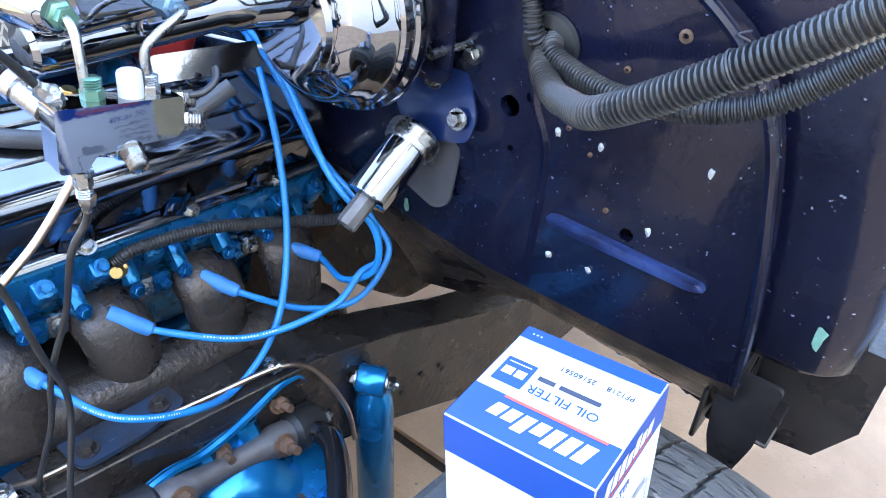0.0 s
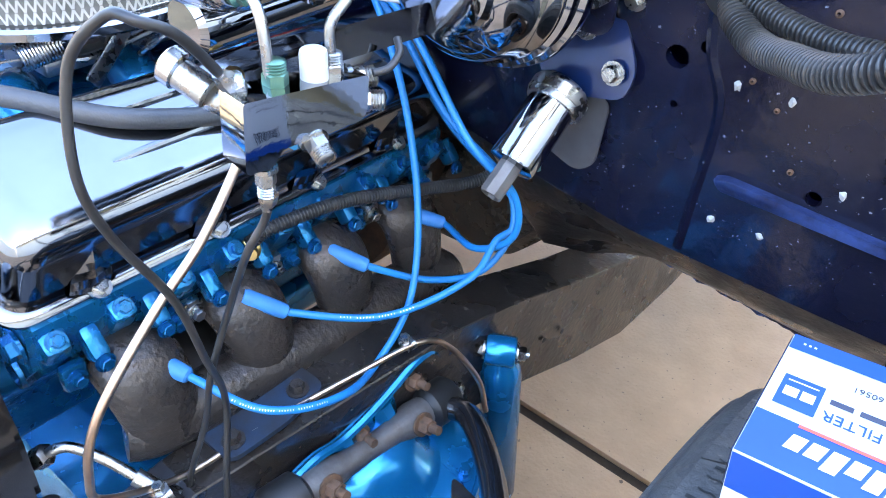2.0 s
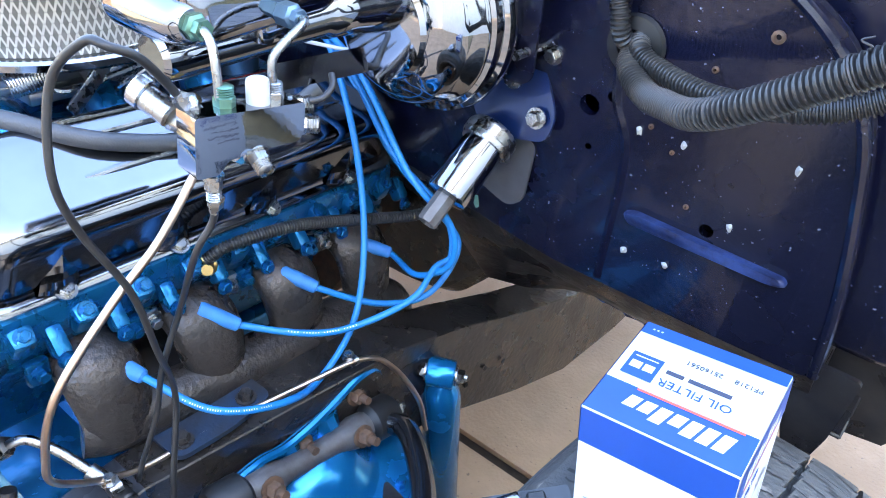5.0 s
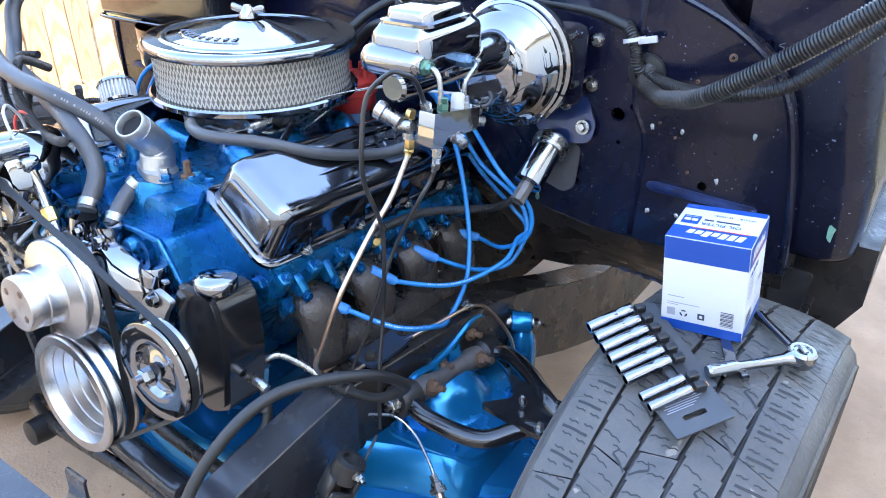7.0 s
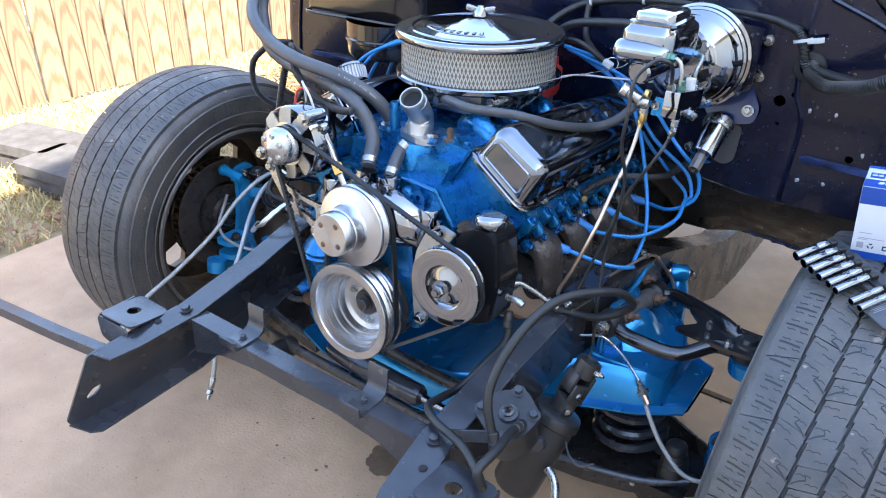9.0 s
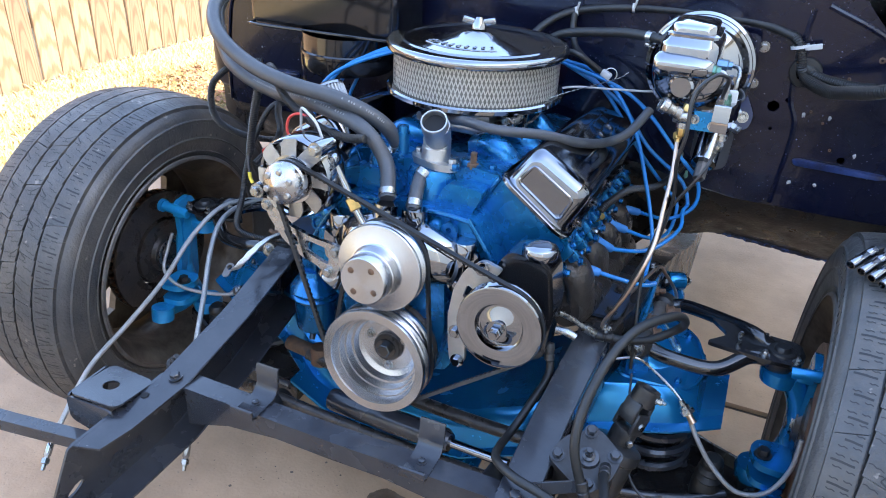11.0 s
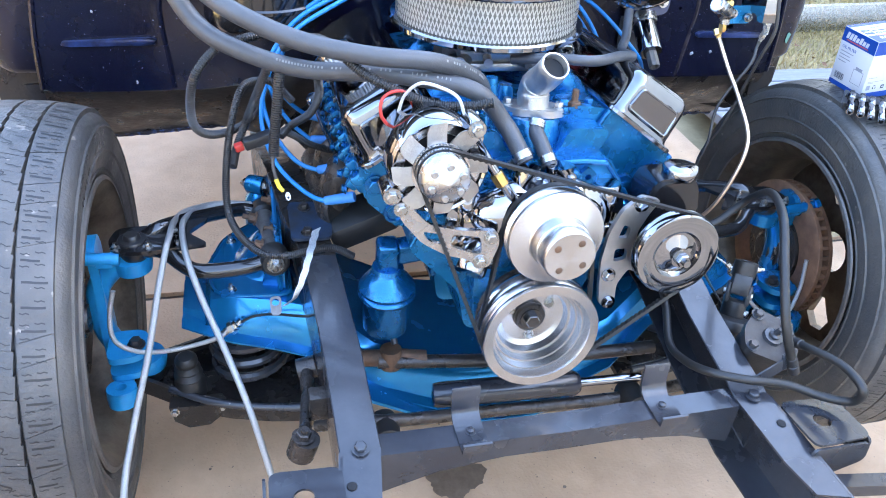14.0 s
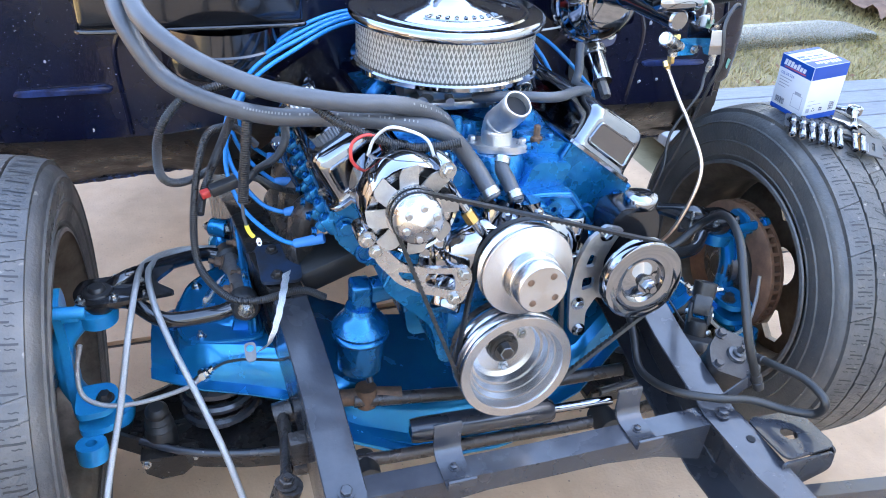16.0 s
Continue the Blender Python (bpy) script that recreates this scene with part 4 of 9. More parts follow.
    plate(bm, rounded([(-0.05, 0.0), (0.05, 0.0), (0.055, -0.04), (0.0, -0.062), (-0.05, -0.05)], 0.012), 0.004, Matrix.Translation((s * 0.40, -0.243, 0.522)) @ Matrix.Rotation(PI / 2, 4, "X"))
    plate(bm, rounded([(-0.048, 0.0), (0.046, 0.0), (0.03, -0.05), (-0.045, -0.05)], 0.01), 0.004, Matrix.Translation((s * 0.453, -0.195, 0.521)) @ Matrix.Rotation(PI / 2, 4, "X") @ Matrix.Rotation(PI / 2, 4, "Y"))
    part("body_mount_bracket", bm, BLACK, fr)
    bm = B()
    sweep(bm, [V((s * 0.36, -0.26, 0.455)), V((s * 0.55, -0.285, 0.452)), V((s * 1.0, -0.33, 0.445))], 0.017, 4)
    part("brace_bar", bm, BLACK, fr, "square black brace bar")
# cross bar
bm = B()
secs = []
for x in (-0.288, -0.20, -0.10, 0.0, 0.10, 0.20, 0.288):
    h = 0.038 + 0.045 * max(0, (abs(x) - 0.13) / 0.16) ** 1.5
    zc = 0.520 - 0.004 * (1 - abs(x) / 0.29)
    secs.append([V((x, -0.142, zc)), V((x, -0.102, zc)), V((x, -0.102, zc - 0.03)), V((x, -0.106, zc - 0.03)), V((x, -0.106, zc - 0.003)), V((x, -0.138, zc - 0.003)), V((x, -0.138, zc - h)), V((x, -0.142, zc - h))])
loft(bm, secs)
bmesh.ops.recalc_face_normals(bm, faces=bm.faces[:])
part("cross_bar", bm, BLACK, fr, "black angle-section cross bar")
for s in (-1, 1):
    bm = B()
    prof = [(-0.046, 0.002), (-0.047, 0.020), (-0.0435, 0.0205), (-0.042, 0.008), (-0.037, 0.004), (0.012, 0.004), (0.022, 0.009), (0.028, 0.020), (0.030, 0.052), (0.033, 0.056), (0.0365, 0.0545), (0.034, 0.050), (0.0325, 0.018), (0.026, 0.005), (0.014, 0.0), (-0.040, 0.0)]
    m = Matrix.Translation((s * 0.156 + 0.004 - 0.0215, -0.115, 0.518)) @ Matrix(((0, 0, 1, 0), (1, 0, 0, 0), (0, 1, 0, 0), (0, 0, 0, 1)))
    plate(bm, prof, 0.043, m)
    part("radiator_saddle", bm, BLACK, fr, "black bent steel radiator saddle", split=False)
    bm = B()
    bolt(bm, (s * 0.156 + 0.004, -0.122, 0.522), (0, 0, 1), 0.006, 0.004)
    part("saddle_bolt", bm, BLACK, fr)

# front crossmember
bm = B()
XM = [(-0.59, 0.412, 0.420, 0.328, 0.475), (-0.548, 0.408, 0.425, 0.305, 0.50), (-0.535, 0.405, 0.455, 0.300, 0.505), (-0.50, 0.400, 0.470, 0.285, 0.52), (-0.42, 0.392, 0.472, 0.262, 0.53), (-0.33, 0.385, 0.47, 0.225, 0.53), (-0.24, 0.315, 0.405, 0.19, 0.52), (-0.12, 0.265, 0.355, 0.18, 0.50),
      (0.0, 0.25, 0.335, 0.18, 0.50), (0.12, 0.265, 0.355, 0.18, 0.50), (0.24, 0.315, 0.405, 0.19, 0.52), (0.33, 0.385, 0.47, 0.225, 0.53), (0.42, 0.392, 0.472, 0.262, 0.53), (0.50, 0.400, 0.470, 0.285, 0.52), (0.535, 0.405, 0.455, 0.300, 0.505), (0.548, 0.408, 0.425, 0.305, 0.50), (0.59, 0.412, 0.420, 0.328, 0.475)]
secs = []
for x, zb, zt, y0, y1 in XM:
    secs.append([V((x, y0 - 0.022, zb)), V((x, y0 - 0.022, zb + 0.004)), V((x, y0, zb + 0.008)), V((x, y0 + 0.012, zt - 0.02)), V((x, y0 + 0.03, zt)), V((x, y1 - 0.03, zt)),
                 V((x, y1 - 0.01, zt - 0.02)), V((x, y1, zb + 0.01)), V((x, y1 + 0.012, zb + 0.004)), V((x, y1 + 0.012, zb)), V((x, y1 - 0.01, zb + 0.002)), V((x, y0 + 0.01, zb + 0.002))])
sm = []
for a, b in zip(secs, secs[1:]):
    for k in range(3):
        t = k / 3
        sm.append([p.lerp(q, t) for p, q in zip(a, b)])
sm.append(secs[-1])
loft(bm, sm)
bmesh.ops.recalc_face_normals(bm, faces=bm.faces[:])
xm = tagged(part("front_crossmember", bm, BLUE_GLOSS, smooth=35), "metallic blue pressed steel front crossmember between the frame rails", "crossmember")
xm.parent = None
bm = B()
loft(bm, [[V((x, 0.17 + 0.03 * k, z)) for x, z in [(-0.27, 0.335), (-0.15, 0.265), (-0.05, 0.232), (0.05, 0.228), (0.16, 0.25), (0.16, 0.256), (0.05, 0.236), (-0.05, 0.24), (-0.15, 0.273), (-0.27, 0.343)]] for k in range(-1, 6)])
bmesh.ops.recalc_face_normals(bm, faces=bm.faces[:])
part("lower_lip", bm, BLUE_GLOSS, xm)

# ---- suspension, per side ----
for s in (1, -1):
    tw = thing("spring_tower", (s * 0.44, 0.42, 0.5), "metallic blue upper control arm bracket bolted to the frame rail", "suspension bracket", "suspension")
    # upright plate with a scalloped top edge and rolled rim
    top = [(0.312, 0.47), (0.318, 0.535), (0.335, 0.560), (0.37, 0.563), (0.40, 0.553), (0.44, 0.556), (0.48, 0.566), (0.52, 0.580), (0.552, 0.576), (0.562, 0.55), (0.558, 0.47)]
    pl_ = rounded(top, 0.018, 4)
    bm = B()
    m = Matrix.Translation((s * 0.400 - (0.005 if s > 0 else 0), 0, 0)) @ Matrix(((0, 0, 1, 0), (1, 0, 0, 0), (0, 1, 0, 0), (0, 0, 0, 1)))
    plate(bm, pl_, 0.005, m)
    sweep(bm, [V((s * 0.404, y, z)) for y, z in pl_], 0.0055, 7)
    part("upright_plate", bm, BLUE_GLOSS, tw)
    # webs that stand out from the plate
    for yw, wd in ((0.345, 0.014), (0.408, 0.012), (0.47, 0.012)):
        bm = B()
        loft(bm, [[V((s * 0.402, yw - wd * 1.3, z0)), V((s * (0.402 + o_), yw - wd * 0.5, z0)), V((s * (0.402 + o_), yw + wd * 0.5, z0)), V((s * 0.402, yw + wd * 1.3, z0))] for z0, o_ in ((0.47, 0.036), (0.50, 0.028), (0.53, 0.016), (0.55, 0.004))])
        bmesh.ops.recalc_face_normals(bm, faces=bm.faces[:])
        part("web", bm, BLUE_GLOSS, tw)
    # base flange and the bowl that rises from it to the plate
    zf = 0.470
    bm = B()
    out_ = rounded([(0.385, 0.30), (0.425, 0.305), (0.495, 0.318), (0.528, 0.345), (0.542, 0.42), (0.51, 0.515), (0.45, 0.56), (0.385, 0.565)], 0.022, 4)
    loft(bm, [[V((s * x, y, zf - 0.10 * (x - 0.42) + dz)) for x, y in out_] for dz in (-0.03, 0.005)])
    sweep(bm, [V((s * x, y, zf - 0.10 * (x - 0.42) + 0.004)) for x, y in out_ + out_[:1]], 0.0045, 6, cap=False)
    bmesh.ops.recalc_face_normals(bm, faces=bm.faces[:])
    part("base_flange", bm, BLUE_GLOSS, tw)
    bm = B()
    rows = []
    for r, z in ((0.118, 0.462), (0.112, 0.468), (0.092, 0.474), (0.078, 0.486), (0.066, 0.505), (0.048, 0.522), (0.026, 0.53), (0.004, 0.532)):
        rows.append([V((s * (0.398 + r * math.sin(PI * k / 14)), 0.432 - r * 1.02 * math.cos(PI * k / 14), z - 0.06 * r * math.sin(PI * k / 14))) for k in range(15)])
    loft(bm, rows, close=False)
    bmesh.ops.recalc_face_normals(bm, faces=bm.faces[:])
    part("spring_bowl", bm, BLUE_GLOSS, tw)
    for y, x, z in ((0.362, 0.412, 0.478), (0.336, 0.494, 0.468), (0.405, 0.525, 0.465), (0.50, 0.495, 0.468)):
        bm = B()
        bolt(bm, (s * x, y, z), (s * 0.1, 0, 1), 0.0068, 0.008, True, 0.006)
        part("pocket_bolt", bm, STEEL if s < 0 else BLUE_GLOSS, tw)
    for y, z in ((0.515, 0.553), (0.428, 0.538), (0.345, 0.535)):
        bm = B()
        bolt(bm, (s * 0.404, y, z), (s, 0, 0.25), 0.0095, 0.010, True, 0.012)
        part("upright_bolt", bm, RUST, tw)

    arm = thing("upper_control_arm", (s * 0.42, 0.42, 0.54), "gloss black tubular upper control arm with a cast shaft", "control arm", "suspension")
    f_, r_, b_ = V((s * 0.412, 0.315, 0.549)), V((s * 0.426, 0.534, 0.512)), V((s * 0.660, 0.380, 0.560))
    bm = B()
    sweep(bm, [f_.lerp(r_, t) for t in (-0.05, 0.08, 0.2, 0.35, 0.5, 0.65, 0.8, 0.92, 1.05)], [0.016, 0.019, 0.021, 0.0145, 0.0135, 0.0145, 0.021, 0.019, 0.016], 12)
    part("cross_shaft", bm, CAST_GREY, arm, "grey cast steel cross shaft")
    bm = B()
    for t in (0.2, 0.8):
        bolt(bm, f_.lerp(r_, t) + V((s * 0.018, 0, 0.008)), (s, 0, 0.35), 0.010, 0.012, True, 0.012)
    part("shaft_nut", bm, RUST, arm)
    d = (r_ - f_).normalized()
    bm = B()
    for c, sg in ((f_, -1), (r_, 1)):
        lathe(bm, [(0.0, -0.024), (0.020, -0.024), (0.027, -0.018), (0.027, 0.016), (0.022, 0.022), (0.0, 0.022)], axis(c, d * sg), 22)
    part("bushing", bm, RUBBER_BLK, arm)
    bm = B()
    bolt(bm, f_ - d * 0.024, -d, 0.011, 0.010, True, 0.006)
    bolt(bm, r_ + d * 0.024, d, 0.011, 0.010, True, 0.006)
    part("bushing_nut", bm, STEEL, arm)
    bm = B()
    tube(bm, [f_ + V((s * 0.012, -0.004, 0)), f_ + V((s * 0.06, -0.012, -0.006)), f_ + V((s * 0.14, 0.0, -0.012)), b_ + V((-s * 0.055, -0.025, -0.004)), b_ + V((-s * 0.02, -0.022, 0))], 0.0145, 12)
    part("front_leg", bm, BLACK_GLOSS, arm)
    bm = B()
    tube(bm, [r_ + V((s * 0.012, 0, 0.004)), r_ + V((s * 0.05, 0.0, 0.012)), r_ + V((s * 0.12, -0.055, 0.035)), b_ + V((-s * 0.055, 0.035, 0.012)), b_ + V((-s * 0.02, 0.02, 0))], 0.0145, 12)
    part("rear_leg", bm, BLACK_GLOSS, arm)
    bm = B()
    plate(bm, rounded([(-0.135, -0.030), (-0.03, -0.042), (0.030, -0.040), (0.042, 0.0), (0.030, 0.040), (-0.03, 0.044), (-0.135, 0.060), (-0.095, 0.012)], 0.014), 0.008,
          Matrix.Translation(b_ + V((0, 0, 0.002))) @ Matrix.Diagonal((s, 1, 1, 1)))
    part("ball_joint_plate", bm, BLACK_GLOSS, arm)
    bm = B()
    lathe(bm, [(0, 0.022), (0.012, 0.022), (0.015, 0.018), (0.016, 0.014), (0.024, 0.013), (0.026, 0.010), (0.027, -0.004), (0.028, -0.014), (0.022, -0.030), (0.014, -0.036), (0, -0.036)], axis(b_, (0, 0, 1)), 26)
    part("ball_joint", bm, PLASTIC_BLK, arm, "black ball joint")
    bm = B()
    for dx, dy in ((-0.03, -0.028), (-0.03, 0.028), (0.026, -0.026)):
        bolt(bm, b_ + V((s * dx, dy, 0.010)), (0, 0, 1), 0.006, 0.007, True, 0.004)
    lathe(bm, [(0.004, 0), (0.004, 0.016), (0.006, 0.016), (0.006, 0.024), (0.003, 0.03), (0, 0.03)], axis(b_ + V((-s * 0.075, 0.005, 0)), (0, -0.2, 1)), 8)
    part("joint_bolt", bm, STEEL, arm)

    # knuckle
    KB = BLUE_GLOSS if s > 0 else BLUE_FLAT
    kn = thing("steering_knuckle", (s * 0.68, 0.38, 0.4), "flat blue painted steering knuckle with its arm and brake bracket", "knuckle", "suspension")
    bm = B()
    ko = 0.0 if s > 0 else 0.022
    kp = [(0.665, 0.385, 0.525), (0.69 + ko * 0.4, 0.382, 0.515), (0.712 + ko, 0.378, 0.47), (0.718 + ko, 0.372, 0.42), (0.712 + ko, 0.365, 0.37), (0.692 + ko * 0.5, 0.36, 0.31), (0.672, 0.36, 0.285)]
    sweep(bm, curve([V((s * x, y, z)) for x, y, z in kp], 5), [0.027 - 0.007 * math.sin(PI * i / 30) for i in range(31)], 14)
    lathe(bm, [(0, -0.012), (0.034, -0.012), (0.036, 0.0), (0.036, 0.016), (0.03, 0.02), (0, 0.02)], axis((s * 0.668, 0.385, 0.515), (0, 0, 1)), 22)
    lathe(bm, [(0, -0.02), (0.034, -0.02), (0.038, 0.0), (0.034, 0.012), (0, 0.012)], axis((s * 0.672, 0.36, 0.30), (0, 0, 1)), 22)
    part("upright", bm, KB, kn)
    bm = B()
    sweep(bm, curve([V((s * x, y, z)) for x, y, z in ((0.695, 0.355, 0.33), (0.70, 0.31, 0.318), (0.703, 0.27, 0.322), (0.70, 0.243, 0.330))], 5), [0.022, 0.02, 0.019, 0.018] + [0.017] * 12, 10)
    lathe(bm, [(0.010, -0.017), (0.026, -0.017), (0.027, 0.0), (0.026, 0.017), (0.010, 0.017), (0.010, -0.017)], axis((s * 0.70, 0.232, 0.330), (0, 0.15, 1)), 24)
    part("steering_arm", bm, KB, kn)
    bm = B()
    plate(bm, rounded([(-0.05, -0.10), (-0.02, -0.115), (0.012, -0.06), (0.02, 0.05), (0.035, 0.12), (0.02, 0.155), (-0.03, 0.15), (-0.03, 0.05), (-0.05, -0.04)], 0.014), 0.016,
          Matrix.Translation((s * (0.716 + ko), 0.385, 0.42)) @ Matrix.Rotation(PI / 2, 4, "Z") @ Matrix.Rotation(PI / 2, 4, "X"))
    part("caliper_bracket", bm, KB, kn)
    bm = B()
    plate(bm, rounded([(0.0, -0.05), (0.06, -0.045), (0.075, 0.0), (0.06, 0.03), (0.0, 0.03)], 0.02), 0.014, Matrix.Translation((s * 0.72, 0.30, 0.385)) @ Matrix.Diagonal((-s, 1, 1, 1)))
    plate(bm, rounded([(0.0, -0.05), (0.06, -0.045), (0.07, 0.0), (0.06, 0.03), (0.0, 0.03)], 0.02), 0.014, Matrix.Translation((s * 0.72, 0.30, 0.345)) @ Matrix.Diagonal((-s, 1, 1, 1)))
    part("bracket_ear", bm, KB, kn)
    bm = B()
    bolt(bm, (s * 0.67, 0.285, 0.40), (0, 0, 1), 0.011, 0.012)
    part("bracket_bolt", bm, PLASTIC_BLK, kn)
    bm = B()
    box(bm, (0.03, 0.022, 0.022), Matrix.Translation((s * 0.705, 0.34, 0.555)), 0.004)
    lathe(bm, [(0, -0.04), (0.012, -0.04), (0.012, 0.03), (0.016, 0.03), (0.016, 0.04), (0, 0.04)], axis((s * 0.72, 0.34, 0.56), (s, 0, 0.1)), 14)
    part("upper_ear", bm, KB, kn)
    # hub and brake rotor
    hx, hy = (0.730, 0.386) if s > 0 else (0.783, 0.346)
    hub = thing("brake_rotor", (s * (hx + 0.02), hy, 0.424), "rusty vented brake rotor and hub", "brake rotor", "suspension")
    ax = axis((s * hx, hy, 0.424), (s, -0.036 if s > 0 else 0, 0))
    bm = B()
    lathe(bm, [(0.092, 0.0), (0.154, 0.0), (0.157, 0.002), (0.157, 0.010), (0.138, 0.011), (0.138, 0.025), (0.157, 0.026), (0.157, 0.034), (0.154, 0.036), (0.092, 0.036)], ax, 64)
    part("rotor_disc", bm, ROTOR if s > 0 else IRON, hub)
    bm = B()
    for i in range(44):
        a = 2 * PI * i / 44
        box(bm, (0.03, 0.0075, 0.0145), ax @ Matrix.Rotation(a, 4, "Z") @ Matrix.Translation((0.141, 0, 0.018)))
    part("vane", bm, ROTOR, hub)
    bm = B()
    lathe(bm, [(0.0, -0.03), (0.026, -0.03), (0.03, -0.018), (0.045, -0.016), (0.05, -0.006), (0.085, -0.004), (0.087, 0.028), (0.0, 0.03)], ax, 40)
    part("hub", bm, IRON, hub)
    bm = B()
    lathe(bm, [(0.031, -0.022), (0.037, -0.022), (0.037, -0.017), (0.031, -0.017)], ax, 30)
    part("hub_seal", bm, STEEL, hub)

    # shock absorber
    sh = thing("shock_absorber", (s * 0.43, 0.66, 0.4), "bright blue tube shock absorber bolted beside the frame rail", "shock absorber", "suspension")
    bm = B()
    lathe(bm, [(0, -0.019), (0.0195, -0.019), (0.021, -0.016), (0.021, 0.016), (0.0195, 0.019), (0, 0.019)], axis((s * 0.436, 0.646, 0.516), (s * 0.85, 0.5, -0.05)), 28)
    part("upper_eye", bm, BLUE_GLOSS, sh)
    bm = B()
    lathe(bm, [(0.0, 0.03), (0.012, 0.028), (0.024, 0.012), (0.027, -0.005), (0.0275, -0.26), (0.02, -0.27), (0, -0.27)], axis((s * 0.438, 0.648, 0.475), (-s * 0.03, 0.0, 1)), 32)
    part("dust_tube", bm, BLUE_GLOSS, sh)
    bm = B()
    dsh = V((s * 0.85, 0.5, -0.05)).normalized()
    c = V((s * 0.436, 0.646, 0.516))
    bolt(bm, c + dsh * 0.020, dsh, 0.010, 0.010, True, 0.004)
    bolt(bm, c - dsh * 0.020, -dsh, 0.010, 0.014)
    lathe(bm, [(0.006, -0.05), (0.006, 0.02), (0, 0.02)], axis(c, dsh), 10)
    part("shock_bolt", bm, STEEL, sh)

    # lower arm, spring and bump stop
    la = thing("lower_control_arm", (s * 0.5, 0.36, 0.26), "dirty black pressed lower control arm with a coil spring", "control arm", "suspension")
    bm = B()
    rows = []
    for x, y0, y1, z in ((0.30, 0.20, 0.56, 0.225), (0.36, 0.212, 0.55, 0.22), (0.44, 0.228, 0.53, 0.215), (0.52, 0.25, 0.50, 0.215), (0.59, 0.275, 0.46, 0.22), (0.645, 0.30, 0.42, 0.235), (0.70, 0.325, 0.395, 0.25)):
        rows.append([V((s * x, y0, z)), V((s * x, y0 + 0.004, z + 0.036)), V((s * x, y0 + 0.014, z + 0.036)), V((s * x, y0 + 0.022, z + 0.012)), V((s * x, y1 - 0.022, z + 0.012)), V((s * x, y1 - 0.014, z + 0.036)), V((s * x, y1 - 0.006, z + 0.035)), V((s * x, y1, z)),
                     V((s * x, y1 - 0.01, z)), V((s * x, y0 + 0.01, z))])
    loft(bm, rows)
    bmesh.ops.recalc_face_normals(bm, faces=bm.faces[:])
    part("arm_pan", bm, FRAME_BLACK, la)
    bm = B()
    tube(bm, [(s * x, y + 0.006, z + 0.034) for x, y, z in ((0.32, 0.203, 0.224), (0.40, 0.220, 0.217), (0.48, 0.238, 0.215), (0.56, 0.263, 0.218), (0.63, 0.294, 0.232))], 0.009, 10)
    part("rolled_edge", bm, BLACK, la)
    # stop bracket below the front edge
    bm = B()
    loft(bm, [[V((s * x, y, z)) for x, z in ((0.525, 0.245), (0.535, 0.215), (0.56, 0.192), (0.60, 0.190), (0.625, 0.212), (0.632, 0.25))] for y in (0.262, 0.292)])
    bmesh.ops.recalc_face_normals(bm, faces=bm.faces[:])
    part("stop_bracket", bm, FRAME_BLACK, la)
    for x in (0.532, 0.622):
        bm = B()
        bolt(bm, (s * x, 0.262, 0.238), (0, -1, 0.2), 0.006, 0.007)
        part("bracket_stud", bm, STEEL, la)
    bm = B()
    hel = [V((s * 0.472 + 0.070 * math.cos(a), 0.370 + 0.070 * math.sin(a), 0.245 + 0.038 * a / (2 * PI) * 1.0)) for a in [i * 0.22 for i in range(150)] if 0.245 + 0.038 * a / (2 * PI) < 0.385]
    sweep(bm, hel, 0.0105, 8)
    part("coil_spring", bm, BLACK, la)
    bm = B()
    lathe(bm, [(0, 0.078), (0.014, 0.077), (0.021, 0.070), (0.022, 0.060), (0.018, 0.054), (0.025, 0.044), (0.020, 0.036), (0.028, 0.026), (0.023, 0.018), (0.03, 0.006), (0.03, -0.03), (0, -0.03)], axis((s * 0.592, 0.31, 0.268), (0, -0.1, 1)), 22)
    part("bump_stop", bm, RUBBER_BLK, la)
    bm = B()
    lathe(bm, [(0, 0.02), (0.026, 0.015), (0.03, -0.005), (0.024, -0.03), (0, -0.03)], axis((s * 0.672, 0.36, 0.275), (0, 0, 1)), 20)
    part("lower_ball_joint", bm, PLASTIC_BLK, la)
    # brake hose to the knuckle
    bh = thing("brake_hose", (s * 0.5, 0.3, 0.43), "grey braided stainless brake hose with a crimped fitting", "brake hose", "brake hoses")
    bm = B()
    hp = [(0.528, 0.244, 0.471), (0.548, 0.232, 0.440), (0.585, 0.22, 0.395), (0.635, 0.212, 0.36), (0.685, 0.225, 0.365), (0.715, 0.25, 0.41), (0.72, 0.268, 0.47)]
    lp = [(0.520, 0.250, 0.482), (0.49, 0.268, 0.500), (0.45, 0.288, 0.515), (0.415, 0.285, 0.535), (0.375, 0.27, 0.53)]
    fpos, fdir = (0.523, 0.247, 0.477), (-0.6, 0.3, 0.6)
    if s < 0:
        hp = [(0.503, 0.272, 0.428), (0.525, 0.265, 0.415), (0.594, 0.25, 0.411), (0.65, 0.245, 0.416), (0.686, 0.25, 0.43), (0.701, 0.26, 0.45), (0.701, 0.28, 0.485), (0.69, 0.29, 0.525)]
        lp = [(0.490, 0.272, 0.435), (0.461, 0.265, 0.458), (0.435, 0.256, 0.468), (0.412, 0.24, 0.479), (0.366, 0.20, 0.502), (0.335, 0.20, 0.505)]
        fpos, fdir = (0.496, 0.273, 0.431), (-0.75, 0.0, 0.55)
    tube(bm, [(s * x, y, z) for x, y, z in hp], 0.0044, 10)
    part("braided_hose", bm, BRAID, bh)
    d = V((s * fdir[0], fdir[1], fdir[2])).normalized()
    bm = B()
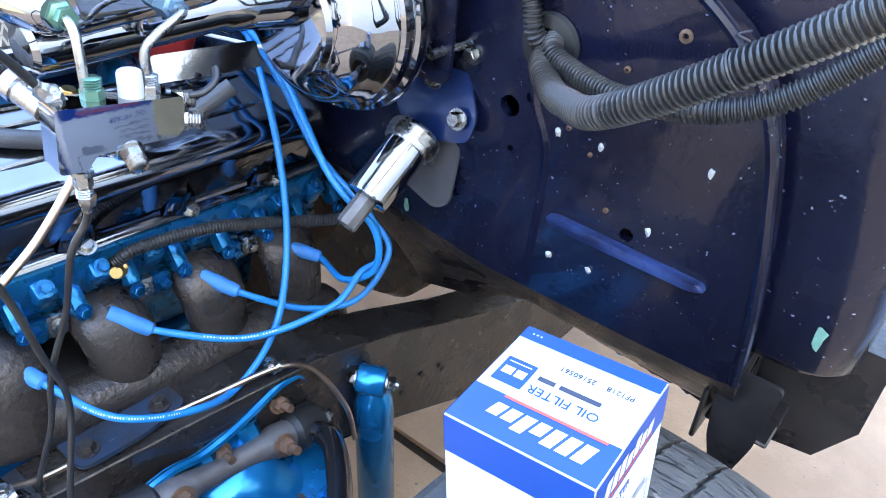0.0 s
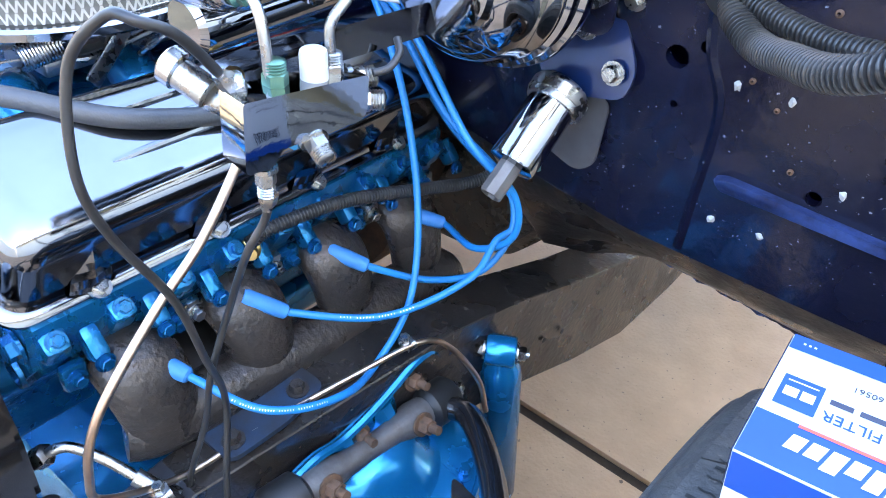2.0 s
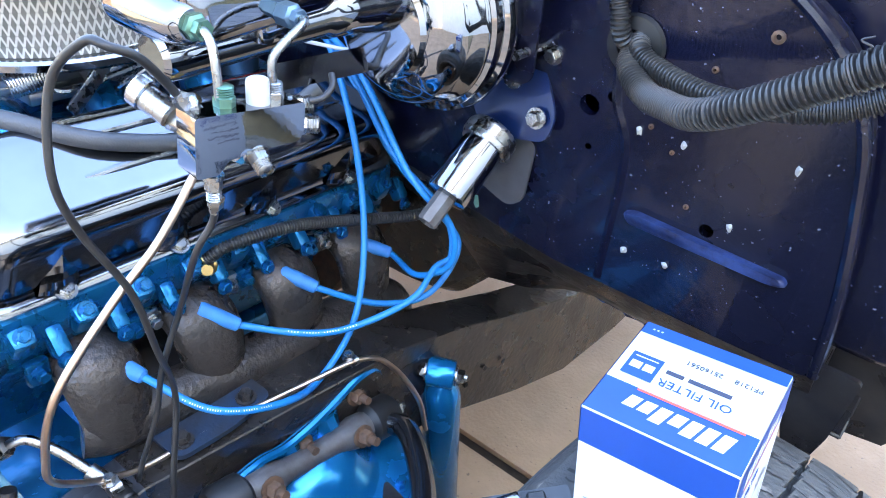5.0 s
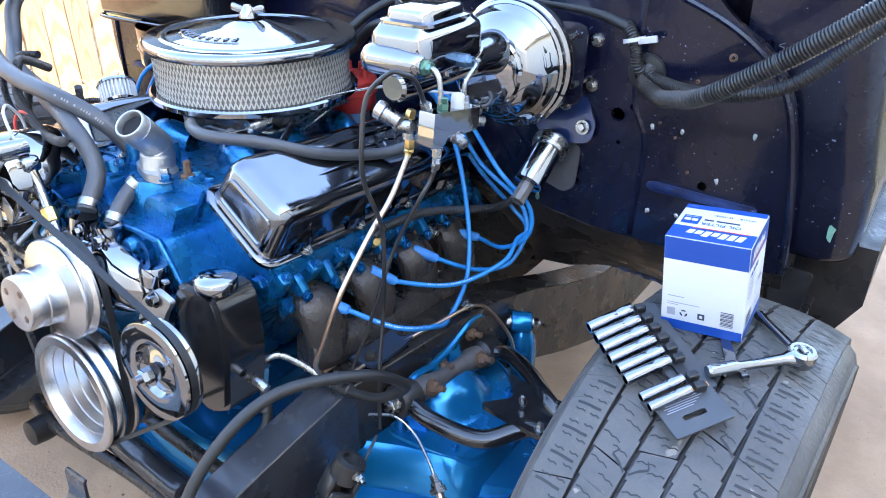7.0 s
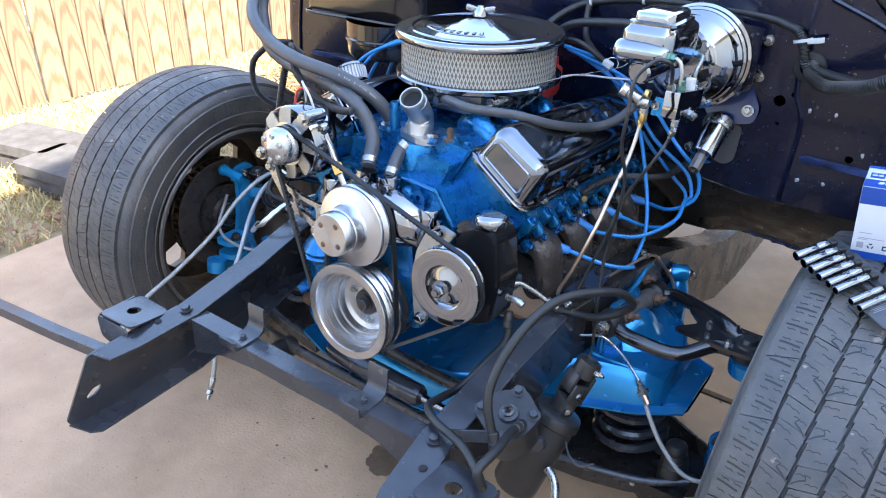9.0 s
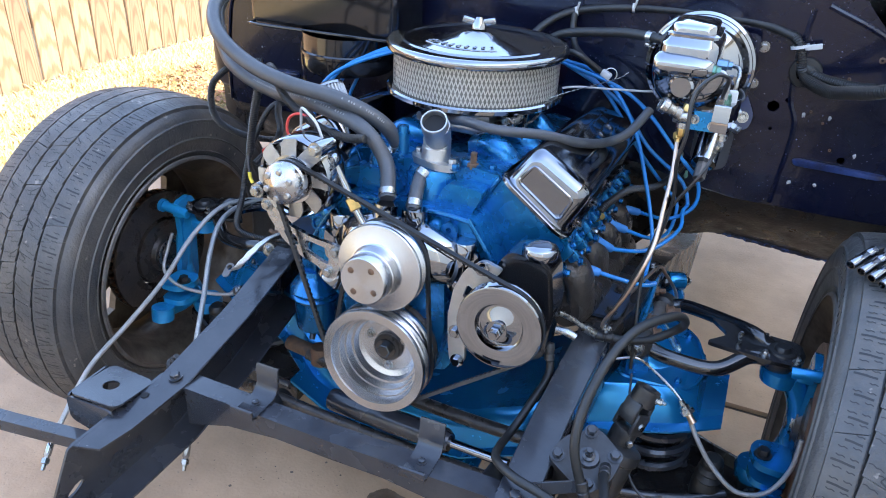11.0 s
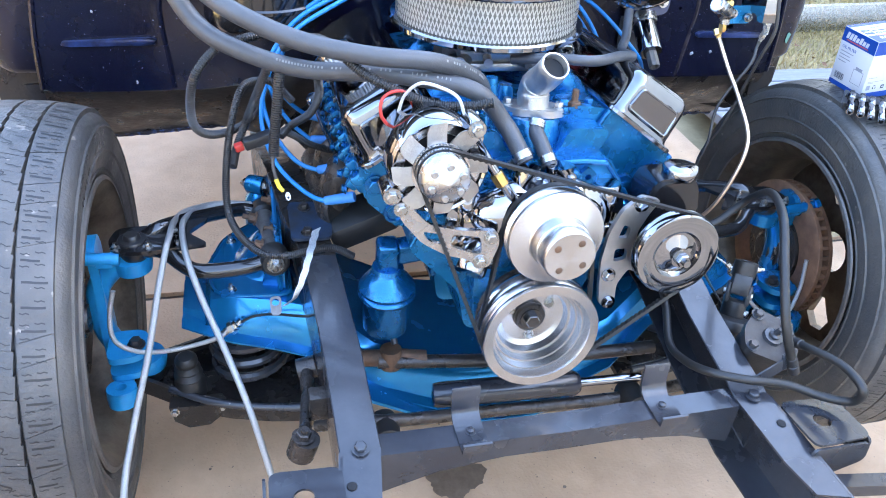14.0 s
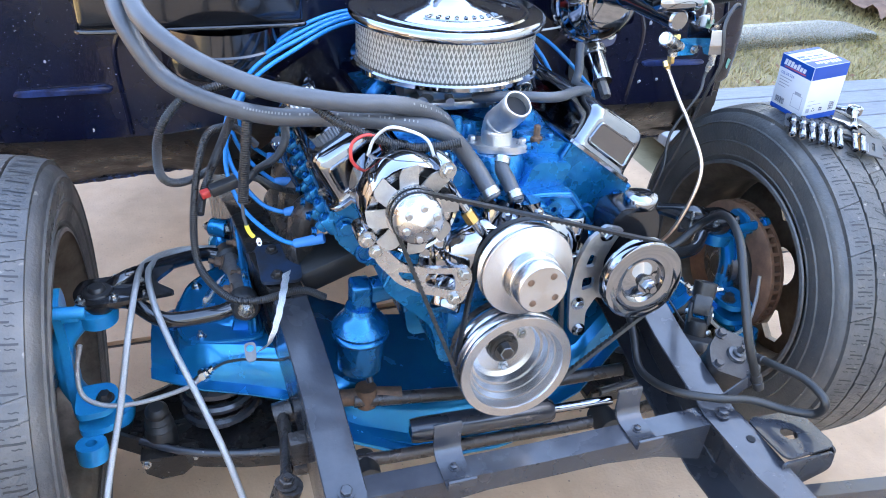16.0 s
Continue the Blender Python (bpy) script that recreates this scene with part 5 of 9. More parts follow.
    lathe(bm, [(0.0, -0.024), (0.0065, -0.024), (0.0065, -0.004), (0.0, -0.004)], axis((s * fpos[0], fpos[1], fpos[2]), d), 12)
    part("crimp_sleeve", bm, COPPER, bh)
    bm = B()
    lathe(bm, [(0.0, -0.006), (0.013, -0.006), (0.013, 0.003), (0.009, 0.003), (0.009, 0.010), (0.006, 0.012), (0.006, 0.022), (0, 0.022)], axis((s * fpos[0], fpos[1], fpos[2]), d), 6)
    part("hose_fitting", bm, STEEL, bh)
    bm = B()
    tube(bm, [(s * x, y, z) for x, y, z in lp], 0.0026, 8)
    part("hard_line", bm, STEEL if s > 0 else DARK_STEEL, bh)

# steering linkage
lk = thing("steering_linkage", (0, 0.13, 0.38), "dirty black steering centre link with a damper and rusty idler joint", "steering linkage")
bm = B()
tube(bm, [(-0.24, 0.17, 0.402), (-0.12, 0.16, 0.395), (0.0, 0.15, 0.39), (0.15, 0.14, 0.392), (0.30, 0.13, 0.40)], 0.013, 12)
part("centre_link", bm, IRON, lk)
bm = B()
lathe(bm, [(0, -0.02), (0.02, -0.02), (0.024, 0.0), (0.02, 0.02), (0, 0.02)], axis((-0.215, 0.178, 0.402), (0, 0.1, 1)), 18)
tube(bm, [(-0.30, 0.19, 0.40), (-0.25, 0.18, 0.403), (-0.20, 0.176, 0.402), (-0.15, 0.168, 0.399)], 0.016, 10)
part("idler_joint", bm, RUST, lk)
bm = B()
lathe(bm, [(0.0, 0.0), (0.022, 0.004), (0.024, 0.02), (0.024, 0.27), (0.018, 0.28), (0, 0.28)], axis((-0.15, 0.11, 0.36), (1, -0.1, 0.06)), 22)
part("steering_damper", bm, BLACK, lk, "black steering damper tube")
bm = B()
lathe(bm, [(0.009, 0.27), (0.009, 0.40), (0, 0.40)], axis((-0.15, 0.11, 0.36), (1, -0.1, 0.06)), 14)
part("damper_rod", bm, CHROME, lk, "chrome damper rod")
bm = B()
tube(bm, [(-0.36, 0.10, 0.33), (-0.30, 0.07, 0.36), (-0.2, 0.06, 0.36), (-0.0, 0.08, 0.33), (0.2, 0.06, 0.345), (0.34, 0.06, 0.36)], 0.012, 10)
part("sway_bar", bm, IRON, lk)
bm = B()
for x in (-0.245, 0.23):
    lathe(bm, [(0, -0.03), (0.024, -0.03), (0.026, 0.0), (0.024, 0.026), (0.01, 0.03), (0, 0.03)], axis((x, 0.05, 0.35), (0, -1, 0.1)), 18)
part("bar_bushing", bm, RUBBER_BLK, lk)
# sway bar drop link beside the passenger rail
dl = thing("drop_link", (-0.38, 0.05, 0.42), "black sway bar drop link bolted beside the frame rail", "drop link")
bm = B()
sweep(bm, [V((-0.372, 0.135, 0.43)), V((-0.376, 0.08, 0.435)), V((-0.385, 0.0, 0.445)), V((-0.39, -0.04, 0.455))], [0.014, 0.010, 0.010, 0.013], 10)
lathe(bm, [(0, -0.016), (0.02, -0.016), (0.02, 0.016), (0, 0.016)], axis((-0.371, 0.145, 0.43), (1, 0, 0.2)), 18)
lathe(bm, [(0, -0.018), (0.022, -0.018), (0.022, 0.018), (0, 0.018)], axis((-0.392, -0.05, 0.455), (0.3, 0, 1)), 18)
part("link_body", bm, IRON, dl)
bm = B()
bolt(bm, (-0.392, -0.05, 0.474), (0.2, 0, 1), 0.012, 0.01, True, 0.006)
box(bm, (0.03, 0.03, 0.05), Matrix.Translation((-0.362, 0.02, 0.47)), 0.004)
part("link_bolt", bm, IRON, dl)

# steering gear and column joint
sg = thing("steering_gear", (0.40, -0.02, 0.5), "satin black cast steering gearbox bolted outside the frame rail", "steering gear")
d = V((0.085, 0.15, -0.01)).normalized()
gd = V((-0.26, -0.38, -0.88)).normalized()
g0 = V((0.427, 0.100, 0.487))
bm = B()
lathe(bm, [(0, -0.012), (0.016, -0.012), (0.018, -0.002), (0.036, 0.0), (0.044, 0.004), (0.046, 0.012), (0.046, 0.022), (0.042, 0.026), (0.043, 0.05), (0.043, 0.17), (0.036, 0.18), (0, 0.18)], axis(g0, gd), 32)
part("gear_cylinder", bm, PLASTIC_BLK, sg)
bm = B()
lathe(bm, [(0, 0.010), (0.012, 0.010), (0.014, 0.007), (0.015, -0.012)], axis(g0 + gd * 0.055 + V((0.008, -0.043, 0.012)), (0.15, -0.95, 0.35)), 22)
part("port_plug", bm, BLACK, sg)
bm = B()
tube(bm, [g0 + gd * 0.10 + V((0.04, -0.02, 0)), g0 + gd * 0.10 + V((0.06, -0.03, -0.01)), g0 + gd * 0.10 + V((0.075, -0.05, -0.03))], 0.008, 10)
part("hose_port", bm, STEEL, sg)
bm = B()
up = V((0.05, -0.35, 0.95)).normalized()
mm = axis(V((0.399, -0.034, 0.546)), up, d)
plate(bm, rounded([(-0.042, -0.048), (0.042, -0.044), (0.048, 0.0), (0.03, 0.045), (-0.03, 0.048), (-0.05, 0.0)], 0.016), 0.014, mm)
plate(bm, rounded([(-0.036, -0.042), (0.036, -0.038), (0.042, 0.0), (0.026, 0.04), (-0.026, 0.042), (-0.044, 0.0)], 0.016), 0.06, mm @ Matrix.Translation((0, 0, -0.06)))
part("side_cover", bm, DARK_STEEL, sg, "rough black cast side cover")
bm = B()
for a, b in ((-0.032, -0.034), (0.032, -0.03), (0.022, 0.034), (-0.03, 0.034)):
    bolt(bm, mm @ V((a, b, 0.014)), up, 0.008, 0.008)
lathe(bm, [(0.018, 0.014), (0.016, 0.020), (0.010, 0.021), (0.010, 0.026), (0.006, 0.028), (0.004, 0.042), (0, 0.042)], mm, 18)
part("cover_bolt", bm, BLACK, sg)
bm = B()
box(bm, (0.09, 0.004, 0.02), axis(V((0.365, -0.095, 0.535)), (0.1, -1, 0.3)) @ pose(0, 0, 0, 90, 0, 20), 0.001, 1)
part("strap", bm, BLACK, sg)
uj = thing("steering_universal_joint", (0.455, 0.12, 0.55), "dark steel double universal joint on the steering shaft", "universal joint")
ud = V((0.26, 0.38, 0.88)).normalized()
u0 = V((0.427, 0.100, 0.487))
bm = B()
lathe(bm, [(0, 0), (0.021, 0), (0.022, 0.003), (0.022, 0.03), (0.015, 0.034), (0, 0.034)], axis(u0, ud), 20)
for a in (-1, 1):
    box(bm, (0.009, 0.034, 0.040), axis(u0 + ud * 0.046, ud) @ Matrix.Translation((a * 0.018, 0, 0)), 0.004)
    box(bm, (0.034, 0.009, 0.040), axis(u0 + ud * 0.064, ud) @ Matrix.Translation((0, a * 0.018, 0)), 0.004)
lathe(bm, [(0, 0.078), (0.021, 0.078), (0.022, 0.082), (0.022, 0.108), (0.013, 0.110), (0.012, 0.104), (0, 0.104)], axis(u0, ud), 20)
part("yoke", bm, DARK_STEEL, uj)
bm = B()
for a in ((1, 0), (-1, 0)):
    lathe(bm, [(0, 0), (0.007, 0), (0.006, 0.004), (0, 0.004)], axis(axis(u0 + ud * 0.045, ud) @ V((a[0] * 0.0225, 0, 0)), axis(u0, ud).to_3x3() @ V((a[0], 0, 0))), 12)
bolt(bm, u0 + ud * 0.094 + V((0.021, -0.004, 0)), (1, -0.3, 0), 0.006, 0.008, True, 0.006)
bolt(bm, u0 + ud * 0.015 + V((0.012, -0.014, 0)), (0.6, -0.8, 0), 0.006, 0.008)
part("joint_cap", bm, STEEL, uj)

# ground strap on the passenger rail
gs = thing("ground_strap", (-0.37, 0.16, 0.57), "braided bare metal ground strap with a ring terminal", "ground strap")
bm = B()
rows = []
for i, q in enumerate(curve([(-0.336, 0.285, 0.628), (-0.343, 0.255, 0.630), (-0.352, 0.215, 0.632), (-0.362, 0.185, 0.622), (-0.374, 0.160, 0.604), (-0.388, 0.145, 0.585), (-0.400, 0.150, 0.575)], 6)):
    tw_ = 0.3 + 0.05 * i + 0.25 * math.sin(i * 0.5)
    wd = V((0.9 * math.cos(tw_ * 0.3), 0.35 + 0.2 * math.sin(tw_), 0.15)).normalized() * (0.0085 + 0.001 * math.sin(i * 1.3))
    th = V((0.0, -0.0012, 0.0014))
    rows.append([q - wd - th, q + wd - th, q + wd + th, q - wd + th])
loft(bm, rows)
part("strap_braid", bm, STRAP, gs)
bm = B()
plate(bm, rounded([(-0.013, -0.010), (0.020, -0.008), (0.020, 0.008), (-0.013, 0.010)], 0.008), 0.0025, axis((-0.416, 0.157, 0.570), (-0.1, -0.65, 1), (1, 0, 0)), [circ(-0.003, 0, 0.0062, 12)])
part("ring_terminal", bm, CAST_GREY, gs)

# ---- engine; local axes: x across, y back along the crankshaft, z up ----
EM = Matrix.Translation((0, 0.014, 0.571)) @ Matrix.Rotation(radians(-5.0), 4, "X")


def e(x, y, z):
    return EM @ V((x, y, z))


ED = EM.to_3x3() @ V((0, 1, 0))    # rearwards
EU = EM.to_3x3() @ V((0, 0, 1))
FWD = -ED


def prism_y(bm, poly, y0, y1, bevel=0.0):
    """Extrudes an (x, z) outline of the engine along the crankshaft."""
    n0 = len(bm.verts)
    loft(bm, [[e(x, y0, z) for x, z in poly], [e(x, y1, z) for x, z in poly]])
    return bm


def face_m(y, x=0.0, z=0.0):
    """Local xy is the engine's x, z; local z looks forwards."""
    return EM @ Matrix.Translation((x, y, z)) @ Matrix.Rotation(PI / 2, 4, "X")


eng = thing("engine", (0, 0.35, 0.45), "metallic blue V8 engine with chrome covers in a frame", "engine")
bm = B()
prism_y(bm, rounded([(-0.10, -0.05), (0.10, -0.05), (0.115, 0.03), (0.205, 0.12), (0.125, 0.262), (-0.125, 0.262), (-0.205, 0.12), (-0.115, 0.03)], 0.02), 0.105, 0.70)
bmesh.ops.recalc_face_normals(bm, faces=bm.faces[:])
block = part("engine_block", bm, BLUE_CAST, eng, "blue painted cast iron engine block")
bm = B()
prism_y(bm, rounded([(-0.085, -0.05), (0.085, -0.05), (0.10, 0.05), (0.09, 0.17), (0.0, 0.20), (-0.09, 0.17), (-0.10, 0.05)], 0.03), 0.075, 0.108)
bmesh.ops.recalc_face_normals(bm, faces=bm.faces[:])
part("timing_cover", bm, BLUE, block)
bm = B()
prism_y(bm, rounded([(-0.10, -0.12), (0.10, -0.12), (0.11, -0.05), (-0.11, -0.05)], 0.02), 0.30, 0.68)
bmesh.ops.recalc_face_normals(bm, faces=bm.faces[:])
part("oil_pan", bm, BLUE_GLOSS, eng)
# cast ribs and lumps on the front of the block
bm = B()
rr = random.Random(3)
for x, z, r, h in ((-0.10, 0.20, 0.020, 0.02), (0.10, 0.20, 0.022, 0.02), (0.155, 0.17, 0.016, 0.014), (-0.155, 0.17, 0.016, 0.014), (0.06, 0.235, 0.014, 0.02), (-0.055, 0.235, 0.014, 0.02), (0.17, 0.06, 0.014, 0.02),
                   (0.13, 0.12, 0.012, 0.02), (-0.13, 0.12, 0.012, 0.02)):
    lathe(bm, [(0, h), (r * 0.8, h), (r, h * 0.7), (r * 1.15, -0.01)], EM @ Matrix.Translation((x, 0.106, z)) @ Matrix.Rotation(PI / 2, 4, "X"), 14)
part("casting_boss", bm, BLUE_CAST, block)

RAILD = V((0.814, 0, -0.581))
NRM = V((0.581, 0, 0.814))
for s in (1, -1):
    # head
    bm = B()
    poly = [(s * x, z) for x, z in ((0.09, 0.245), (0.142, 0.321), (0.150, 0.322), (0.270, 0.236), (0.272, 0.222), (0.262, 0.175), (0.205, 0.118))]
    prism_y(bm, poly, 0.172, 0.695)
    bmesh.ops.recalc_face_normals(bm, faces=bm.faces[:])
    ed = [q for q in bm.edges if q.calc_face_angle(0) > 0.5]
    bmesh.ops.bevel(bm, geom=ed, offset=0.006, segments=2, affect="EDGES")
    head = part("cylinder_head", bm, BLUE_CAST, eng, "blue painted cast iron cylinder head")
    # bosses along the outer edge of the head
    bm = B()
    for i in range(9):
        y = 0.19 + i * 0.0605
        box(bm, (0.030, 0.024, 0.034), EM @ Matrix.Translation((s * 0.266, y, 0.206)) @ pose(0, 0, 0, 0, s * 35, rr.uniform(-6, 6)), 0.006)
        box(bm, (0.034, 0.018, 0.022), EM @ Matrix.Translation((s * 0.272, y + 0.03, 0.190 + rr.uniform(-.006, .006))) @ pose(0, 0, 0, 0, s * 50, 0), 0.006)
    part("head_boss", bm, BLUE_CAST, head)
    bm = B()
    for i in range(9):
        y = 0.19 + i * 0.0605
        bolt(bm, e(s * 0.279, y, 0.216), EM.to_3x3() @ V((s * 0.75, 0, 0.66)), 0.0065, 0.006)
        bolt(bm, e(s * 0.288, y + 0.03, 0.178), EM.to_3x3() @ V((s * 0.9, 0, 0.1)), 0.0065, 0.006)
    part("head_bolt", bm, BLUE, head)
    bm = B()
    bolt(bm, e(s * 0.19, 0.168, 0.178), FWD, 0.014, 0.009)
    lathe(bm, [(0, 0.004), (0.020, 0.004), (0.022, 0.0)], axis(e(s * 0.19, 0.171, 0.178), FWD), 22)
    bolt(bm, e(s * 0.247, 0.170, 0.205), FWD, 0.012, 0.009)
    part("head_plug", bm, BLUE, head)
    bm = B()
    lathe(bm, [(0.0, 0.001), (0.011, 0.001), (0.013, 0.004), (0.017, 0.004), (0.018, 0.0)], axis(e(s * 0.215, 0.171, 0.152), FWD), 26)
    part("core_plug", bm, BLUE, head)
    # valve cover: rail and domed body
    a0 = V((s * 0.142, 0, 0.3225))
    along, nrm = V((s * RAILD.x, 0, RAILD.z)), V((s * NRM.x, 0, NRM.z))
    L0, L1, W = 0.157, 0.70, 0.156

    def vc(u, y, h):
        p = a0 + along * u + nrm * h
        return e(p.x, y, p.z)
    bm = B()
    base = rounded([(0.0, L0), (W, L0), (W, L1), (0.0, L1)], 0.028, 6)
    secs = []
    for ins0, ins1, insy, h, rc in ((0, 0, 0, -0.001, 0.032), (0, 0, 0, 0.0045, 0.032), (0.0025, 0.0025, 0.0025, 0.0065, 0.030), (0.008, 0.0100, 0.0092, 0.0065, 0.028), (0.0092, 0.0120, 0.0105, 0.009, 0.027), (0.0095, 0.0138, 0.0112, 0.014, 0.027), (0.0082, 0.0205, 0.0142, 0.054, 0.026),
                                    (0.0088, 0.0230, 0.0162, 0.064, 0.025), (0.0115, 0.0265, 0.0200, 0.0715, 0.024), (0.0165, 0.0315, 0.0262, 0.0765, 0.022), (0.0235, 0.0385, 0.0345, 0.0795, 0.020), (0.034, 0.050, 0.046, 0.0805, 0.016)):
        q = rounded([(ins0, L0 + insy), (W - ins1, L0 + insy), (W - ins1, L1 - insy), (ins0, L1 - insy)], rc, 8)
        # the crown rises towards the outer side
        secs.append([vc(u, y, h + (0.010 * (u / W) if h > 0.03 else 0)) for u, y in q])
    loft(bm, secs)
    bmesh.ops.recalc_face_normals(bm, faces=bm.faces[:])
    cover = part("valve_cover", bm, STAMPED, eng, "chrome stamped steel valve cover", smooth=50)
    # front panel inside a raised bead, then side gussets, raised rib and bars on top
    fpn = rounded([(0.028, 0.017), (W - 0.034, 0.017), (W - 0.041, 0.060), (0.030, 0.056)], 0.008, 4)
    bm = B()
    sweep(bm, [vc(u, L0 + 0.0112 + 0.0030 * (h - 0.014) / 0.042, h) for u, h in fpn + fpn[:1]], 0.0034, 8, cap=False)
    part("panel_bead", bm, STAMPED, cover)
    bm = B()
    loft(bm, [[vc(u, L0 + 0.0106 + 0.0012 * (h - 0.014) / 0.042, h) for u, h in fpn], [vc(u, L0 + 0.020, h) for u, h in fpn]])
    bmesh.ops.recalc_face_normals(bm, faces=bm.faces[:])
    part("front_panel", bm, STAMPED, cover, smooth=0)
    bm = B()
    for y in (0.235, 0.355, 0.475, 0.595):
        rows = []
        for k in range(7):
            t = k / 6
            wv = 0.010 + 0.012 * t
            rows.append([vc(W - 0.006 - 0.022 * (1 - t), y - wv, 0.052 * (1 - t) + 0.004), vc(W - 0.001 - 0.020 * (1 - t), y, 0.056 * (1 - t) + 0.005 + 0.004 * math.sin(PI * t)), vc(W - 0.006 - 0.022 * (1 - t), y + wv, 0.052 * (1 - t) + 0.004)])
        for ra, rb in zip(rows, rows[1:]):
            va, vb = [bm.verts.new(q) for q in ra], [bm.verts.new(q) for q in rb]
            for i in range(2):
                bm.faces.new((va[i], va[i + 1], vb[i + 1], vb[i]))
    bmesh.ops.recalc_face_normals(bm, faces=bm.faces[:])
    part("bolt_gusset", bm, STAMPED, cover)
    bm = B()
    for y0, y1, u in ((0.28, 0.60, 0.042), (0.28, 0.60, 0.084)):
        sweep(bm, [vc(u, y0 + (y1 - y0) * k / 8, 0.0805 + 0.010 * u / W + (0.001 if 0 < k < 8 else -0.003)) for k in range(9)], 0.0035, 8)
    for k in range(9):
        y = 0.37 + k * 0.024
        box(bm, (0.030, 0.004, 0.0035), axis(vc(0.063, y, 0.086), EM.to_3x3() @ nrm, ED) @ pose(0, 0, 0, 0, 0, 90 + (8 if k % 2 else -6)), 0.0012, 1)
        if k % 3 == 0:
            box(bm, (0.004, 0.013, 0.0035), axis(vc(0.071, y + 0.006, 0.086), EM.to_3x3() @ nrm, ED) @ pose(0, 0, 0, 0, 0, 90), 0.0012, 1)
    part("raised_bar", bm, STAMPED, cover)
    bm = B()
    for y in (0.239, 0.362, 0.487, 0.612):
        bolt(bm, vc(W - 0.005, y, 0.007), EM.to_3x3() @ nrm, 0.0075, 0.006, True)
    part("cover_bolt", bm, STEEL, cover)
    # exhaust manifold
    log = [e(s * 0.275, 0.225, 0.075), e(s * 0.288, 0.26, 0.070)] if s > 0 else [e(s * 0.285, 0.345, 0.07)]
    log += [e(s * 0.296, 0.37, 0.064), e(s * 0.300, 0.50, 0.056), e(s * 0.302, 0.61, 0.050), e(s * 0.302, 0.665, 0.035), e(s * 0.30, 0.69, -0.04)]
    mf = part("exhaust_manifold", tube(B(), log, 0.033, 18), IRON, eng, "dark burnt cast iron exhaust manifold")
    for i, y in enumerate((0.250, 0.372, 0.495, 0.620)[0 if s > 0 else 1:]):
        bm = B()
        pth = curve([e(s * 0.235, y, 0.152), e(s * 0.262, y, 0.152), e(s * 0.282, y + 0.002, 0.140), e(s * 0.292, y + 0.005, 0.110), e(s * 0.296, y + 0.008, 0.065)], 6)
        prev = None
        for k, q in enumerate(pth):
            tg = (pth[min(k + 1, len(pth) - 1)] - pth[max(k - 1, 0)]).normalized()
            nn = ED.cross(tg).normalized()
            wy, wn = 0.036 + 0.006 * math.sin(PI * k / 24), 0.027
            ring = [bm.verts.new(q + ED * wy * math.cos(2 * PI * j / 20) + nn * wn * math.sin(2 * PI * j / 20)) for j in range(20)]
            if prev:
                for j in range(20):
                    bm.faces.new((prev[j], prev[(j + 1) % 20], ring[(j + 1) % 20], ring[j]))
            prev = ring
        bmesh.ops.recalc_face_normals(bm, faces=bm.faces[:])
        part("exhaust_runner", bm, IRON, mf)
        for dy in (-0.050, 0.050):
            bm = B()
            box(bm, (0.012, 0.024, 0.028), EM @ Matrix.Translation((s * 0.264, y + dy, 0.160)), 0.004)
            bolt(bm, e(s * 0.270, y + dy, 0.160), EM.to_3x3() @ V((s, 0, 0)), 0.0065, 0.008)
            part("manifold_bolt", bm, STEEL if i % 2 else BLUE, mf)

# intake manifold
bm = B()
prism_y(bm, rounded([(-0.142, 0.318), (-0.12, 0.275), (-0.03, 0.265), (0.03, 0.265), (0.12, 0.275), (0.142, 0.318), (0.09, 0.325), (0.05, 0.318), (-0.05, 0.318), (-0.09, 0.325)], 0.01), 0.175, 0.67)
bmesh.ops.recalc_face_normals(bm, faces=bm.faces[:])
intake = part("intake_manifold", bm, BLUE_CAST, eng, "blue painted cast intake manifold")
bm = B()
prism_y(bm, rounded([(-0.13, 0.30), (-0.09, 0.215), (0.09, 0.215), (0.13, 0.30), (0.06, 0.305), (0.04, 0.26), (-0.04, 0.26), (-0.06, 0.305)], 0.015), 0.128, 0.18)
bmesh.ops.recalc_face_normals(bm, faces=bm.faces[:])
part("manifold_front", bm, BLUE_CAST, intake)
bm = B()
lathe(bm, [(0.0, 0.312), (0.042, 0.312), (0.048, 0.30), (0.052, 0.25)], EM @ Matrix.Translation((0.013, 0.185, 0)), 24)
part("water_outlet_boss", bm, BLUE_CAST, intake)
for x, y, z, r, h in ((-0.058, 0.195, 0.31, 0.012, 0.06), (-0.02, 0.235, 0.31, 0.014, 0.035), (0.075, 0.205, 0.30, 0.02, 0.03), (-0.085, 0.17, 0.29, 0.022, 0.03), (0.1, 0.20, 0.30, 0.012, 0.02)):
    bm = B()
    lathe(bm, [(0, h), (r * 0.85, h), (r, h * 0.8), (r * 1.2, -0.02)], EM @ Matrix.Translation((x, y, z)), 12)
    part("manifold_boss", bm, BLUE_CAST, intake)
for i, (x0, x1) in enumerate(((-0.13, -0.05), (0.05, 0.13))):
    for y in (0.28, 0.40, 0.52):
        bm = B()
        tube(bm, [e(x0 if i == 0 else x1, y, 0.30), e((x0 + x1) / 2, y, 0.335), e(x1 if i == 0 else x0, y + 0.02, 0.325)], 0.026, 10)
        part("manifold_runner", bm, BLUE_CAST, intake)
bm = B()
for x, y in ((-0.11, 0.19), (-0.075, 0.20), (0.09, 0.185), (0.117, 0.20), (0.06, 0.165), (-0.05, 0.165)):
    bolt(bm, e(x, y, 0.318), EU, 0.0075, 0.008)
part("manifold_bolt", bm, BLUE, intake)
